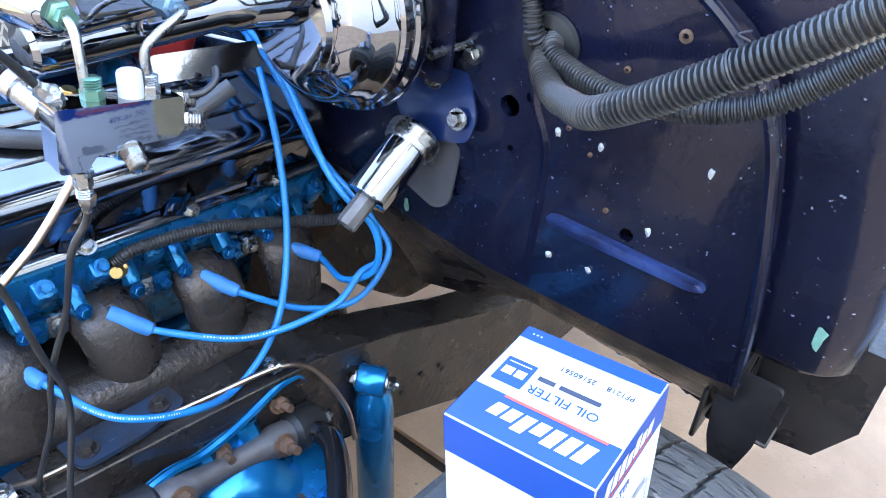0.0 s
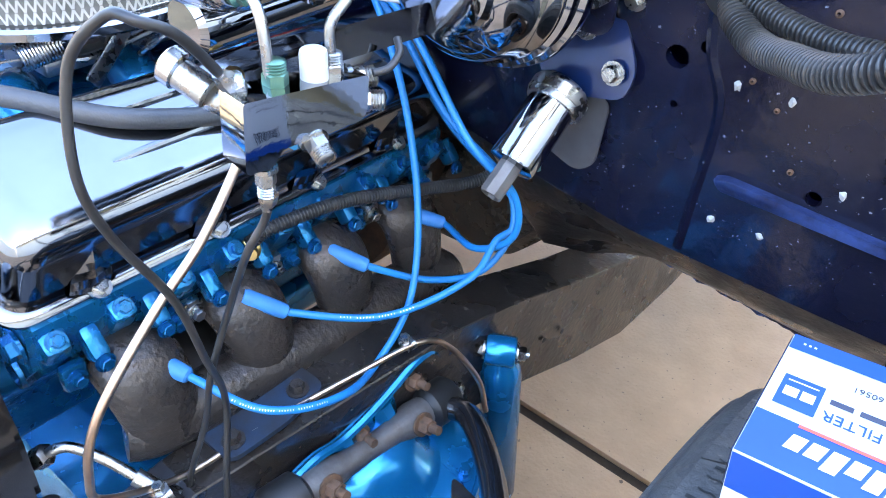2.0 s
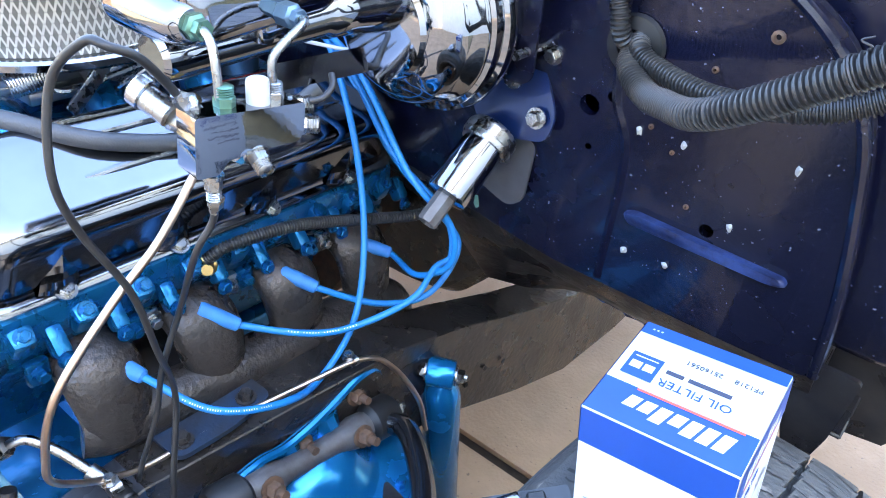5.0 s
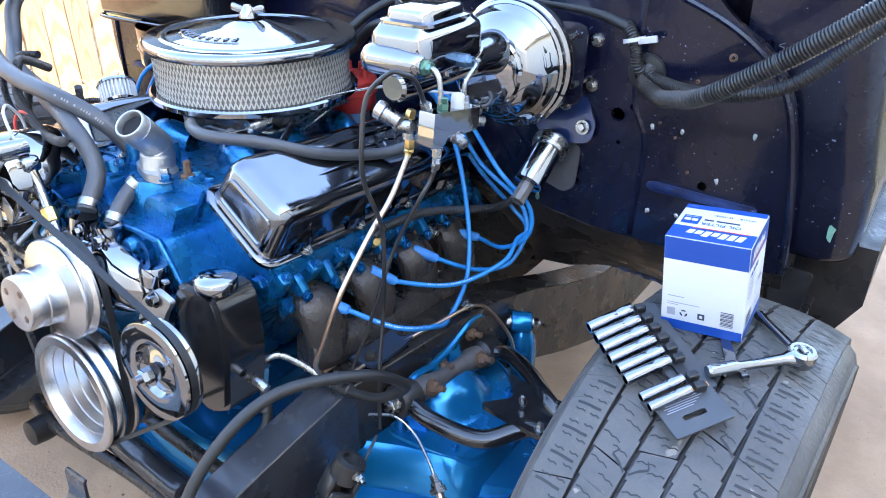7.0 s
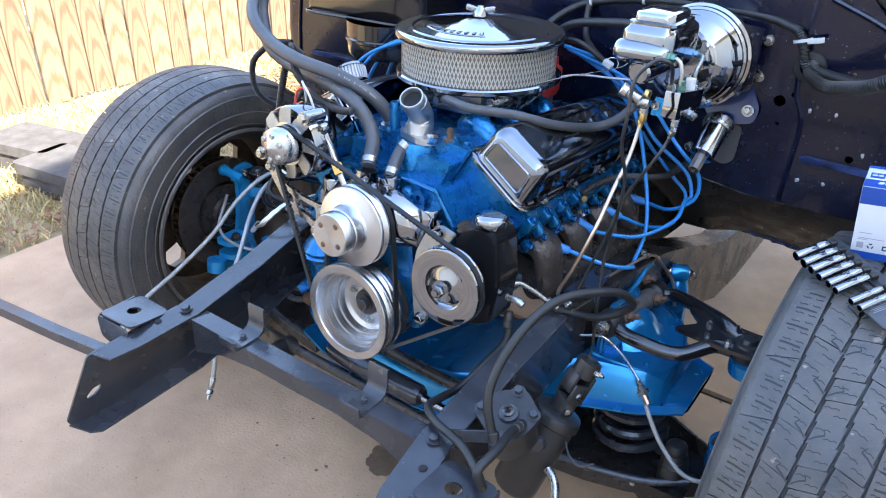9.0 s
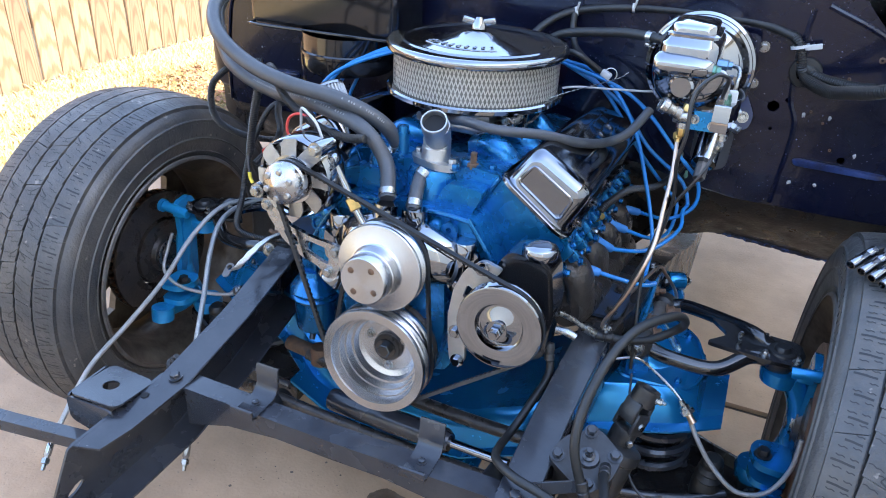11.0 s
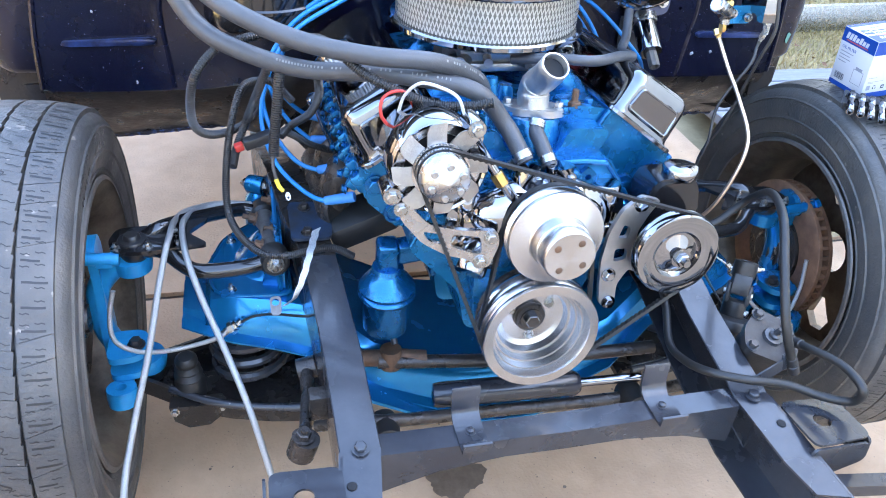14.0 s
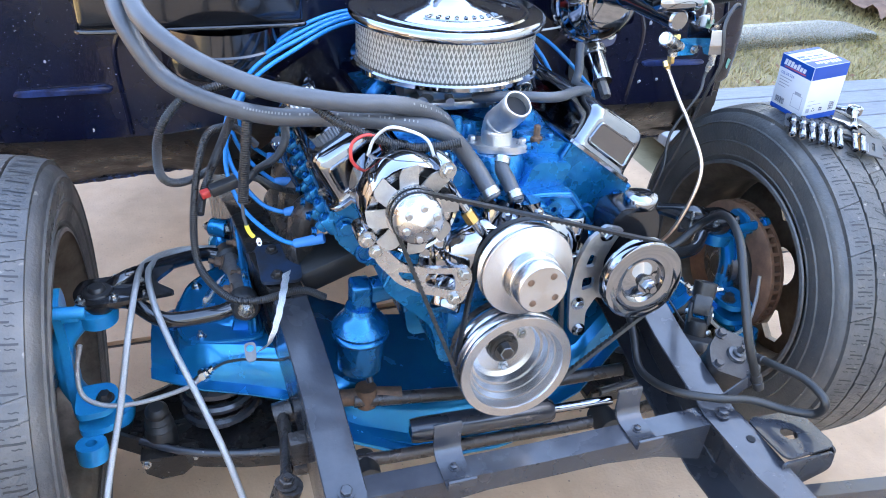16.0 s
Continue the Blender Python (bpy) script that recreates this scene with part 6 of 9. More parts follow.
# temperature sender, brass
bm = B()
lathe(bm, [(0, 0), (0.011, 0), (0.011, 0.008), (0.006, 0.010), (0.006, 0.028), (0.003, 0.03), (0, 0.03)], axis(e(0.085, 0.185, 0.32), EU + V((0, 0, 0))), 8)
part("temperature_sender", bm, RUST, intake)

# casting seams, lips and ears across the front of the engine
for s in (1, -1):
    for pts, r in (([(0.098, 0.169, 0.247), (0.122, 0.169, 0.285), (0.142, 0.169, 0.318)], 0.0035), ([(0.115, 0.102, 0.258), (0.150, 0.102, 0.212), (0.180, 0.102, 0.165), (0.200, 0.102, 0.126)], 0.0032),
                   ([(0.02, 0.102, 0.256), (0.07, 0.102, 0.258), (0.118, 0.102, 0.254)], 0.0038)):
        bm = B()
        sweep(bm, curve([e(s * x, y, z) for x, y, z in pts], 5), r * 1.25, 8)
        part("casting_seam", bm, BLUE, block)
    bm = B()
    plate(bm, rounded([(-0.014, -0.022), (0.014, -0.022), (0.016, 0.006), (0.0, 0.020), (-0.016, 0.006)], 0.008, 4), 0.010, face_m(0.104, s * 0.085, 0.232), [circ(0, 0.002, 0.005, 12)])
    part("bolt_ear", bm, BLUE, block)
    bm = B()
    loft(bm, [[e(s * x, y, z) for x, z in ((0.075, 0.20), (0.085, 0.155), (0.095, 0.155), (0.088, 0.20))] for y in (0.107, 0.096)])
    bmesh.ops.recalc_face_normals(bm, faces=bm.faces[:])
    part("cast_rib", bm, BLUE_CAST, block)
# thermostat housing
th = thing("thermostat_housing", e(0.013, 0.185, 0.312), "polished aluminium water neck bolted to the intake manifold", "water neck")
nb = e(0.013, 0.185, 0.312)
bm = B()
plate(bm, rounded([(-0.052, -0.010), (-0.03, -0.026), (0.03, -0.026), (0.052, -0.010), (0.052, 0.010), (0.03, 0.026), (-0.03, 0.026), (-0.052, 0.010)], 0.012), 0.012, EM @ Matrix.Translation((0.013, 0.185, 0.313)) @ pose(0, 0, 0, 0, 0, -22))
part("flange", bm, NECK, th)
bm = B()
n_end = V((0.024, 0.192, 0.955))
tube(bm, [nb + EU * 0.010, nb + EU * 0.035 + V((0.0, 0.003, 0)), nb + EU * 0.05 + V((0.002, -0.002, 0)), n_end + V((-0.003, 0.02, -0.022)), n_end + V((0, 0.006, -0.006))], [0.026] * 8 + [0.025] * 8 + [0.0238] * 17, 22)
part("neck_body", bm, NECK, th)
nd = V((0.12, -0.62, 0.78)).normalized()
bm = B()
lathe(bm, [(0.0195, -0.03), (0.0195, 0.006), (0.0205, 0.008), (0.0225, 0.008), (0.0238, 0.006), (0.0238, -0.012), (0.0225, -0.03)], axis(n_end, nd), 30)
part("neck_mouth", bm, NECK, th)
# black disc painting the shade inside the mouth
bm = B()
lathe(bm, [(0.0, -0.006), (0.0193, -0.004)], axis(n_end, nd), 24)
part("neck_shade", bm, HOLE_SHADE, th)
bm = B()
for dx in (-0.042, 0.042):
    bolt(bm, EM @ Matrix.Translation((0.013, 0.185, 0.325)) @ pose(0, 0, 0, 0, 0, -22) @ V((dx, 0, 0)), EU, 0.007, 0.007)
part("flange_bolt", bm, ALU_CAST, th)

# crank pulley
cp = thing("crank_pulley", e(0, 0.03, 0), "machined aluminium deep-dish crank pulley", "pulley", "pulleys")
m = face_m(0.0, 0.0, -0.002) @ Matrix.Diagonal((1.035, 1.035, 1.0, 1.0))
bm = B()
lathe(bm, [(0.079, 0.0), (0.0802, 0.003), (0.0945, 0.003), (0.096, 0.0), (0.096, -0.004), (0.090, -0.012), (0.096, -0.020), (0.096, -0.024), (0.089, -0.033), (0.096, -0.042), (0.096, -0.046), (0.088, -0.06), (0.084, -0.066)], m, 80)
part("pulley_rim", bm, TURNED, cp)
bm = B()
lathe(bm, [(0.079, 0.0), (0.078, -0.003), (0.0752, -0.014), (0.0732, -0.0146), (0.0705, -0.028), (0.0678, -0.0286), (0.0645, -0.042), (0.060, -0.0428), (0.0565, -0.055), (0.050, -0.058), (0.046, -0.060), (0.0, -0.060)], m, 72)
part("pulley_dish", bm, TURNED, cp, "bright turned inner dish")
bm = B()
lathe(bm, [(0.0, -0.052), (0.024, -0.052), (0.026, -0.055), (0.026, -0.060)], m, 32)
part("hub_recess", bm, IRON, cp)
bm = B()
bolt(bm, m @ V((0, 0, -0.052)), FWD, 0.013, 0.010)
part("crank_bolt", bm, BLACK_GLOSS, cp, "dark crank bolt")
bm = B()
for k in range(3):
    a = 0.6 + k * 2 * PI / 3
    bolt(bm, m @ V((0.038 * math.cos(a), 0.038 * math.sin(a), -0.060)), FWD, 0.006, 0.006)
part("pulley_bolt", bm, STEEL, cp)
# harmonic balancer behind it
bm = B()
lathe(bm, [(0.0, -0.066), (0.085, -0.066), (0.088, -0.07), (0.088, -0.10), (0.0, -0.10)], m, 48)
part("balancer", bm, IRON, cp)

# water pump and its pulley
wz = 0.1795
wp = thing("water_pump_pulley", e(0, 0.0, wz), "machined aluminium water pump pulley with a stepped hub", "pulley", "pulleys")
m = face_m(0.0, 0.003, wz)
bm = B()
lathe(bm, [(0.0, 0.055), (0.0385, 0.055), (0.041, 0.052), (0.0415, 0.030), (0.043, 0.0285), (0.0435, 0.010), (0.046, 0.006), (0.0475, 0.005), (0.0755, 0.0), (0.077, -0.002), (0.077, -0.006), (0.070, -0.013), (0.077, -0.02), (0.077, -0.024), (0.07, -0.028), (0.0, -0.028)], m, 72)
part("pulley_body", bm, TURNED, wp)
bm = B()
for k in range(4):
    a = 0.95 + k * PI / 2
    lathe(bm, [(0.0, 0.0557), (0.0048, 0.0557), (0.0056, 0.0551)], m @ Matrix.Translation((0.026 * math.cos(a), 0.026 * math.sin(a), 0)), 14)
part("bolt_hole", bm, RUST, wp)
wpb = thing("water_pump", e(0, 0.06, wz), "chrome plated water pump with twin hose outlets", "water pump")
bm = B()
lathe(bm, [(0.0, -0.028), (0.03, -0.028), (0.045, -0.04), (0.052, -0.05), (0.055, -0.09), (0.0, -0.09)], m, 40)
for s in (1, -1):
    loft(bm, [[e(s * x, y + ry * math.cos(2 * PI * k / 20), wz + dz + rz * math.sin(2 * PI * k / 20)) for k in range(20)]
              for x, y, dz, ry, rz in ((0.0, 0.085, 0.004, 0.036, 0.062), (0.045, 0.075, 0.010, 0.036, 0.058), (0.075, 0.072, 0.010, 0.033, 0.048), (0.10, 0.080, 0.004, 0.029, 0.040), (0.122, 0.092, -0.004, 0.024, 0.038), (0.134, 0.100, -0.008, 0.016, 0.030))])
    plate(bm, rounded([(-0.026, -0.044), (0.022, -0.048), (0.030, -0.01), (0.024, 0.036), (-0.02, 0.040), (-0.030, 0.0)], 0.012), 0.010, face_m(0.092, s * 0.122, wz - 0.006))
    tube(bm, [e(s * 0.02, 0.075, wz + 0.03), e(s * 0.028, 0.078, wz + 0.06), e(s * 0.027, 0.08, wz + 0.085)], 0.0225, 16)
    lathe(bm, [(0, 0.016), (0.02, 0.016), (0.022, 0.012), (0.022, -0.012), (0, -0.012)], EM @ Matrix.Translation((s * 0.118, 0.088, wz + 0.03)), 18)
bmesh.ops.recalc_face_normals(bm, faces=bm.faces[:])
part("pump_body", bm, CHROME, wpb)
bm = B()
for x, z in ((0.118, 0.012), (0.118, -0.03), (-0.118, 0.012), (-0.118, -0.03)):
    bolt(bm, e(x, 0.078, wz + z), FWD, 0.009, 0.010)
for x in (0.027, -0.027):
    bolt(bm, e(x + 0.012, 0.062, wz + 0.07), FWD, 0.007, 0.008)
part("pump_bolt", bm, CHROME, wpb)
# brass and chrome adjuster between alternator and pump
bm = B()
tube(bm, [e(-0.045, 0.05, 0.215), e(-0.075, 0.055, 0.255), e(-0.105, 0.06, 0.30), e(-0.12, 0.06, 0.325)], 0.0075, 10)
for q in (e(-0.045, 0.05, 0.215), e(-0.122, 0.06, 0.328)):
    lathe(bm, [(0, -0.012), (0.012, -0.012), (0.014, -0.008), (0.014, 0.008), (0.012, 0.012), (0, 0.012)], axis(q, FWD), 18)
    bolt(bm, q + FWD * 0.012, FWD, 0.008, 0.007)
part("adjuster_rod", bm, CHROME, wpb)
bm = B()
lathe(bm, [(0.0085, -0.012), (0.011, -0.010), (0.011, 0.010), (0.0085, 0.012)], axis(e(-0.078, 0.055, 0.259), e(-0.105, 0.06, 0.30) - e(-0.075, 0.055, 0.255)), 6)
part("adjuster_nut", bm, BRASS, wpb)

# alternator
al = thing("alternator", e(-0.172, 0.06, 0.29), "chrome alternator with an open fan and a drilled pulley", "alternator")
m = face_m(-0.012, -0.178, 0.2930)
bm = B()
lathe(bm, [(0.0, 0.019), (0.004, 0.0175), (0.014, 0.0125), (0.030, 0.006), (0.0345, 0.002), (0.036, -0.003), (0.037, -0.010), (0.032, -0.016), (0.037, -0.022), (0.037, -0.026), (0.02, -0.03), (0.0, -0.03)], m, 44)
part("alternator_pulley", bm, ALU, al)
for k in range(6):
    a = k * PI / 3 + 0.4
    bm = B()
    lathe(bm, [(0, 0.0125), (0.0042, 0.0125), (0.0055, 0.011), (0.0058, 0.004)], m @ Matrix.Translation((0.0235 * math.cos(a), 0.0235 * math.sin(a), 0)), 12)
    part("pulley_screw", bm, ALU_CAST, al)
bm = B()
plate(bm, circ(0, 0, 0.042, 40), 0.003, m @ Matrix.Translation((0, 0, -0.034)))
part("fan", bm, ALU_POL, al)
for k in range(8):
    a = 2 * PI * k / 8 + 0.2
    bm = B()
    plate(bm, rounded([(0.034, -0.015), (0.050, -0.017), (0.0675, -0.022), (0.0690, 0.003), (0.060, 0.010), (0.048, 0.012), (0.034, 0.014)], 0.004, 2), 0.0028, m @ Matrix.Rotation(a, 4, "Z") @ Matrix.Translation((0, 0, -0.036)) @ pose(0, 0, 0, 6, 0, 0))
    part("fan_blade", bm, ALU_CAST, al)
# black disc painting the shade behind the fan
bm = B()
lathe(bm, [(0.0, -0.052), (0.050, -0.052)], m, 32)
part("alternator_shade", bm, HOLE_SHADE, al)
bm = B()
lathe(bm, [(0.049, -0.056), (0.050, -0.047), (0.064, -0.046)], m, 40)
part("vent_ring", bm, ALU, al)
bm = B()
lathe(bm, [(0.062, -0.050), (0.064, -0.040), (0.068, -0.038), (0.071, -0.042), (0.071, -0.085), (0.072, -0.09), (0.070, -0.10), (0.071, -0.14), (0.064, -0.155), (0.03, -0.16), (0.0, -0.16)], m, 44)
for a in (0.9, 3.6):
    lathe(bm, [(0.0, -0.03), (0.012, -0.03), (0.0135, -0.035), (0.0135, -0.075), (0.0, -0.075)], m @ Matrix.Translation((0.077 * math.cos(a), 0.077 * math.sin(a), 0)), 18)
part("alternator_case", bm, CHROME, al)
bm = B()
for a in (0.9, 3.6):
    bolt(bm, m @ V((0.077 * math.cos(a), 0.077 * math.sin(a), -0.03)), FWD, 0.009, 0.009)
part("mounting_bolt", bm, STEEL, al)
# lower bracket plate with windows
ab = thing("alternator_bracket", e(-0.15, 0.03, 0.19), "polished aluminium alternator bracket with cut-out windows", "bracket")
bm = B()
ov = rounded([(-0.242, 0.245), (-0.225, 0.245), (-0.19, 0.205), (-0.14, 0.192), (-0.083, 0.187), (-0.078, 0.165), (-0.092, 0.125), (-0.108, 0.122), (-0.125, 0.14), (-0.16, 0.15), (-0.20, 0.175), (-0.232, 0.215)], 0.011, 4)
w1 = rounded([(-0.20, 0.195), (-0.172, 0.188), (-0.168, 0.170), (-0.19, 0.178)], 0.006, 3)
w2 = rounded([(-0.155, 0.186), (-0.108, 0.178), (-0.106, 0.148), (-0.122, 0.152), (-0.155, 0.165)], 0.008, 3)
plate(bm, ov, 0.009, face_m(0.034), [w1, w2])
part("bracket_plate", bm, ALU, ab)
bm = B()
for x, z in ((-0.232, 0.234), (-0.093, 0.176), (-0.107, 0.135)):
    bolt(bm, e(x, 0.025, z), FWD, 0.008, 0.007)
part("bracket_bolt", bm, STEEL, ab)
bm = B()
tube(bm, [e(-0.107, 0.05, 0.135), e(-0.105, 0.07, 0.12), e(-0.09, 0.085, 0.105), e(-0.07, 0.09, 0.10)], 0.02, 14)
lathe(bm, [(0, 0.03), (0.024, 0.03), (0.026, 0.026), (0.026, 0.0), (0.02, -0.02)], axis(e(-0.105, 0.06, 0.125), EM.to_3x3() @ V((-0.45, -0.55, -0.7))), 22)
part("spacer_tube", bm, CHROME, ab)

# power steering pump
ps = thing("power_steering_pump", e(0.22, 0.08, 0.15), "black power steering pump and reservoir with a chrome cap and pulley", "power steering pump")
m = face_m(0.0, 0.2185, 0.130)
bm = B()
lathe(bm, [(0.0, 0.006), (0.012, 0.006), (0.013, -0.004), (0.020, -0.007), (0.034, -0.012), (0.0365, -0.012), (0.039, -0.009), (0.041, -0.0035), (0.068, 0.0), (0.071, -0.001), (0.072, -0.004), (0.066, -0.012), (0.072, -0.02), (0.072, -0.024), (0.06, -0.026), (0.0, -0.026)], m, 64)
part("pump_pulley", bm, CHROME, ps, "chrome stamped pulley")
bm = B()
bolt(bm, m @ V((0, 0, 0.004)), FWD, 0.0115, 0.012, True, 0.008)
part("shaft_nut", bm, CHROME, ps)
bm = B()
prism_y(bm, rounded([(0.186, 0.212), (0.202, 0.232), (0.262, 0.232), (0.276, 0.214), (0.288, 0.14), (0.280, 0.055), (0.24, 0.035), (0.195, 0.06)], 0.010, 3), 0.066, 0.140)
bmesh.ops.recalc_face_normals(bm, faces=bm.faces[:])
ed = [q for q in bm.edges if q.calc_face_angle(0) > 1.2]
bmesh.ops.bevel(bm, geom=ed, offset=0.006, segments=2, affect="EDGES")
part("reservoir", bm, BLACK_GLOSS, ps, "gloss black reservoir can")
bm = B()
lathe(bm, [(0.017, -0.03), (0.018, 0.0), (0.0205, 0.0), (0.0205, -0.004), (0.0, -0.004)], axis(e(0.247, 0.092, 0.228), EU), 24)
part("filler_neck", bm, BLACK_GLOSS, ps)
bm = B()
lathe(bm, [(0.0, 0.0225), (0.012, 0.0225), (0.018, 0.0215), (0.027, 0.019), (0.0295, 0.016), (0.0295, 0.004), (0.028, 0.0), (0.0, 0.0)], axis(e(0.247, 0.092, 0.228), EU), 32)
part("reservoir_cap", bm, CHROME, ps, "chrome filler cap")
bm = B()
cres = [(0.165 + 0.0, 0.215), (0.135, 0.19), (0.118, 0.15), (0.112, 0.10), (0.116, 0.05), (0.122, 0.012), (0.137, 0.004), (0.15, 0.016), (0.148, 0.05), (0.165, 0.08), (0.195, 0.06), (0.205, 0.075), (0.172, 0.115), (0.168, 0.15), (0.185, 0.185), (0.20, 0.205)]
plate(bm, rounded(cres, 0.008, 3), 0.009, face_m(0.062), [rounded([(0.142, 0.165), (0.155, 0.158), (0.152, 0.14), (0.135, 0.14)], 0.005, 3), rounded([(0.133, 0.12), (0.155, 0.12), (0.157, 0.10), (0.134, 0.095)], 0.006, 3)])
part("pump_bracket", bm, NECK, ps, "polished aluminium crescent bracket")
bm = B()
for x, z in ((0.129, 0.072), (0.137, 0.017), (0.165, 0.20)):
    bolt(bm, e(x, 0.052, z), FWD, 0.0085, 0.008)
part("bracket_bolt", bm, CHROME, ps)
bm = B()
tube(bm, [e(0.29, 0.10, 0.10), e(0.31, 0.10, 0.10), e(0.325, 0.10, 0.095)], 0.007, 10)
part("outlet_fitting", bm, STEEL, ps)


# belts: the outline round the pulleys
def hull(pts):
    pts = sorted(set(pts))

    def half(seq):
        out = []
        for p in seq:
            while len(out) > 1 and (out[-1][0] - out[-2][0]) * (p[1] - out[-2][1]) - (out[-1][1] - out[-2][1]) * (p[0] - out[-2][0]) <= 0:
                out.pop()
            out.append(p)
        return out
    a, b = half(pts), half(reversed(pts))
    return a[:-1] + b[:-1]


def belt(wheels, y, w, label):
    def loop(extra):
        pts = []
        for x, z, r in wheels:
            pts += [(round(x + (r + extra) * math.cos(2 * PI * i / 64), 6), round(z + (r + extra) * math.sin(2 * PI * i / 64), 6)) for i in range(64)]
        return hull(pts)
    o = loop(0.0)
    path = [V((x, 0, z)) for x, z in o]
    path = resample(path + path[:1], 0.0045)
    bm = B()
    n = len(path)
    rings = []
    for i, q in enumerate(path):
        t = (path[(i + 1) % n] - path[i - 1]).normalized()
        nn = V((t.z, 0, -t.x))
        deep = 0.0065 if i % 2 else 0.0045
        rings.append([bm.verts.new(e(*(q + d))) for d in (V((0, y - w / 2, 0)), V((0, y + w / 2, 0)), V((0, y + w * 0.32, 0)) - nn * deep, V((0, y - w * 0.32, 0)) - nn * deep)])
    for i in range(n):
        a, b = rings[i], rings[(i + 1) % n]
        for k in range(4):
            bm.faces.new((a[k], a[(k + 1) % 4], b[(k + 1) % 4], b[k]))
    bmesh.ops.recalc_face_normals(bm, faces=bm.faces[:])
    return tagged(part("drive_belt", bm, RUBBER_BLK, smooth=20), label, "belt", "drive belts")


belt([(-0.178, 0.2930, 0.037), (0.2185, 0.130, 0.0725), (0.0, -0.002, 0.0978)], 0.012, 0.011, "black notched v-belt round alternator, steering pump and crank pulleys")
belt([(0.003, wz, 0.0765), (0.0, -0.002, 0.0978)], 0.033, 0.011, "black v-belt round the water pump and crank pulleys")

# fuel pump canister
fp = thing("fuel_pump", (-0.225, 0.19, 0.5), "blue painted fuel pump canister low on the engine", "fuel pump")
bm = B()
m = Matrix.Translation((-0.225, 0.185, 0.0))
lathe(bm, [(0.0, 0.474), (0.036, 0.474), (0.041, 0.478), (0.042, 0.486), (0.042, 0.545), (0.049, 0.549), (0.051, 0.554), (0.049, 0.558), (0.046, 0.560), (0.049, 0.563), (0.050, 0.568), (0.047, 0.573), (0.038, 0.585), (0.026, 0.597), (0.024, 0.602), (0.028, 0.605), (0.026, 0.611), (0.0, 0.612)], m, 48)
part("pump_canister", bm, BLUE, fp)
bm = B()
box(bm, (0.036, 0.04, 0.055), Matrix.Translation((-0.226, 0.187, 0.632)), 0.007, 3)
part("pump_neck", bm, BLUE, fp)
bm = B()
box(bm, (0.085, 0.032, 0.042), Matrix.Translation((-0.172, 0.197, 0.634)) @ pose(0, 0, 0, 0, 0, 10), 0.008, 3)
part("pump_arm", bm, BLUE, fp)
bm = B()
box(bm, (0.010, 0.06, 0.07), Matrix.Translation((-0.148, 0.20, 0.625)), 0.004, 2)
part("pump_flange", bm, BLUE, fp)
bm = B()
bolt(bm, (-0.16, 0.178, 0.648), (-1, -0.2, 0), 0.008, 0.009)
part("flange_bolt", bm, BLUE, fp)
bm = B()
tube(bm, [(-0.218, 0.165, 0.478), (-0.216, 0.155, 0.470), (-0.214, 0.148, 0.462)], 0.006, 10)
part("pump_outlet", bm, DARK_STEEL, fp)

# ---- air cleaner and carburettor ----
AC = V((-0.008, 0.461, 0.0))
AT = Matrix.Translation((AC.x, AC.y, 0.985)) @ Matrix.Rotation(radians(-1.0), 4, "X")
acl = thing("air_cleaner", (AC.x, AC.y, 0.945), "round chrome air cleaner with a tan mesh filter element", "air cleaner")
bm = B()
lathe(bm, [(0.176, 0.036), (0.1775, 0.040), (0.1772, 0.0455), (0.1755, 0.0488), (0.1725, 0.0507), (0.169, 0.0515), (0.166, 0.0517), (0.149, 0.0517), (0.148, 0.0519), (0.1455, 0.0535), (0.1425, 0.0542), (0.1395, 0.0535), (0.137, 0.0519), (0.136, 0.0518), (0.133, 0.0523), (0.128, 0.0531), (0.105, 0.0572), (0.06, 0.0654), (0.031, 0.0708), (0.029, 0.0716), (0.027, 0.0718), (0.0, 0.0718)], AT, 96)
lathe(bm, [(0.176, 0.036), (0.168, 0.036), (0.166, 0.040)], AT, 96)
lid = part("lid", bm, CHROME, acl, "mirror chrome lid with a rolled rim")
bm = B()
for k in range(9):
    a = -PI / 2 - 0.62 + k * 0.155
    r = 0.098
    box(bm, (0.011, 0.026, 0.0022), AT @ Matrix.Translation((r * math.cos(a), r * math.sin(a), 0.0587)) @ pose(0, 0, 0, 0, 0, math.degrees(a) + 90 - 15) @ Matrix.Diagonal((0.6, 1.0 if k in (0, 3, 8) else 0.6, 1, 1)), 0.002, 1)
sweep(bm, curve([AT @ V((0.112 * math.cos(a), 0.112 * math.sin(a), 0.0558)) for a in (-2.25, -1.9, -1.57, -1.2, -0.9)], 6), 0.0022, 6)
part("embossed_bar", bm, CHROME, lid)
bm = B()
lathe(bm, [(0.0, 0.096), (0.006, 0.095), (0.009, 0.089), (0.014, 0.083), (0.016, 0.074), (0, 0.074)], AT, 20)
for s in (1, -1):
    box(bm, (0.026, 0.008, 0.013), AT @ pose(0, 0, 0, 0, 0, 12) @ Matrix.Translation((s * 0.02, 0, 0.087)) @ pose(0, 0, 0, 0, s * -14, 0), 0.004, 2)
part("wing_nut", bm, CHROME, lid)
bm = B()
lathe(bm, [(0.158, 0.037), (0.157, 0.0), (0.158, -0.036)], AT, 96)
elm = part("filter_element", bm, MESH_GREY, acl, "pleated tan paper filter element")
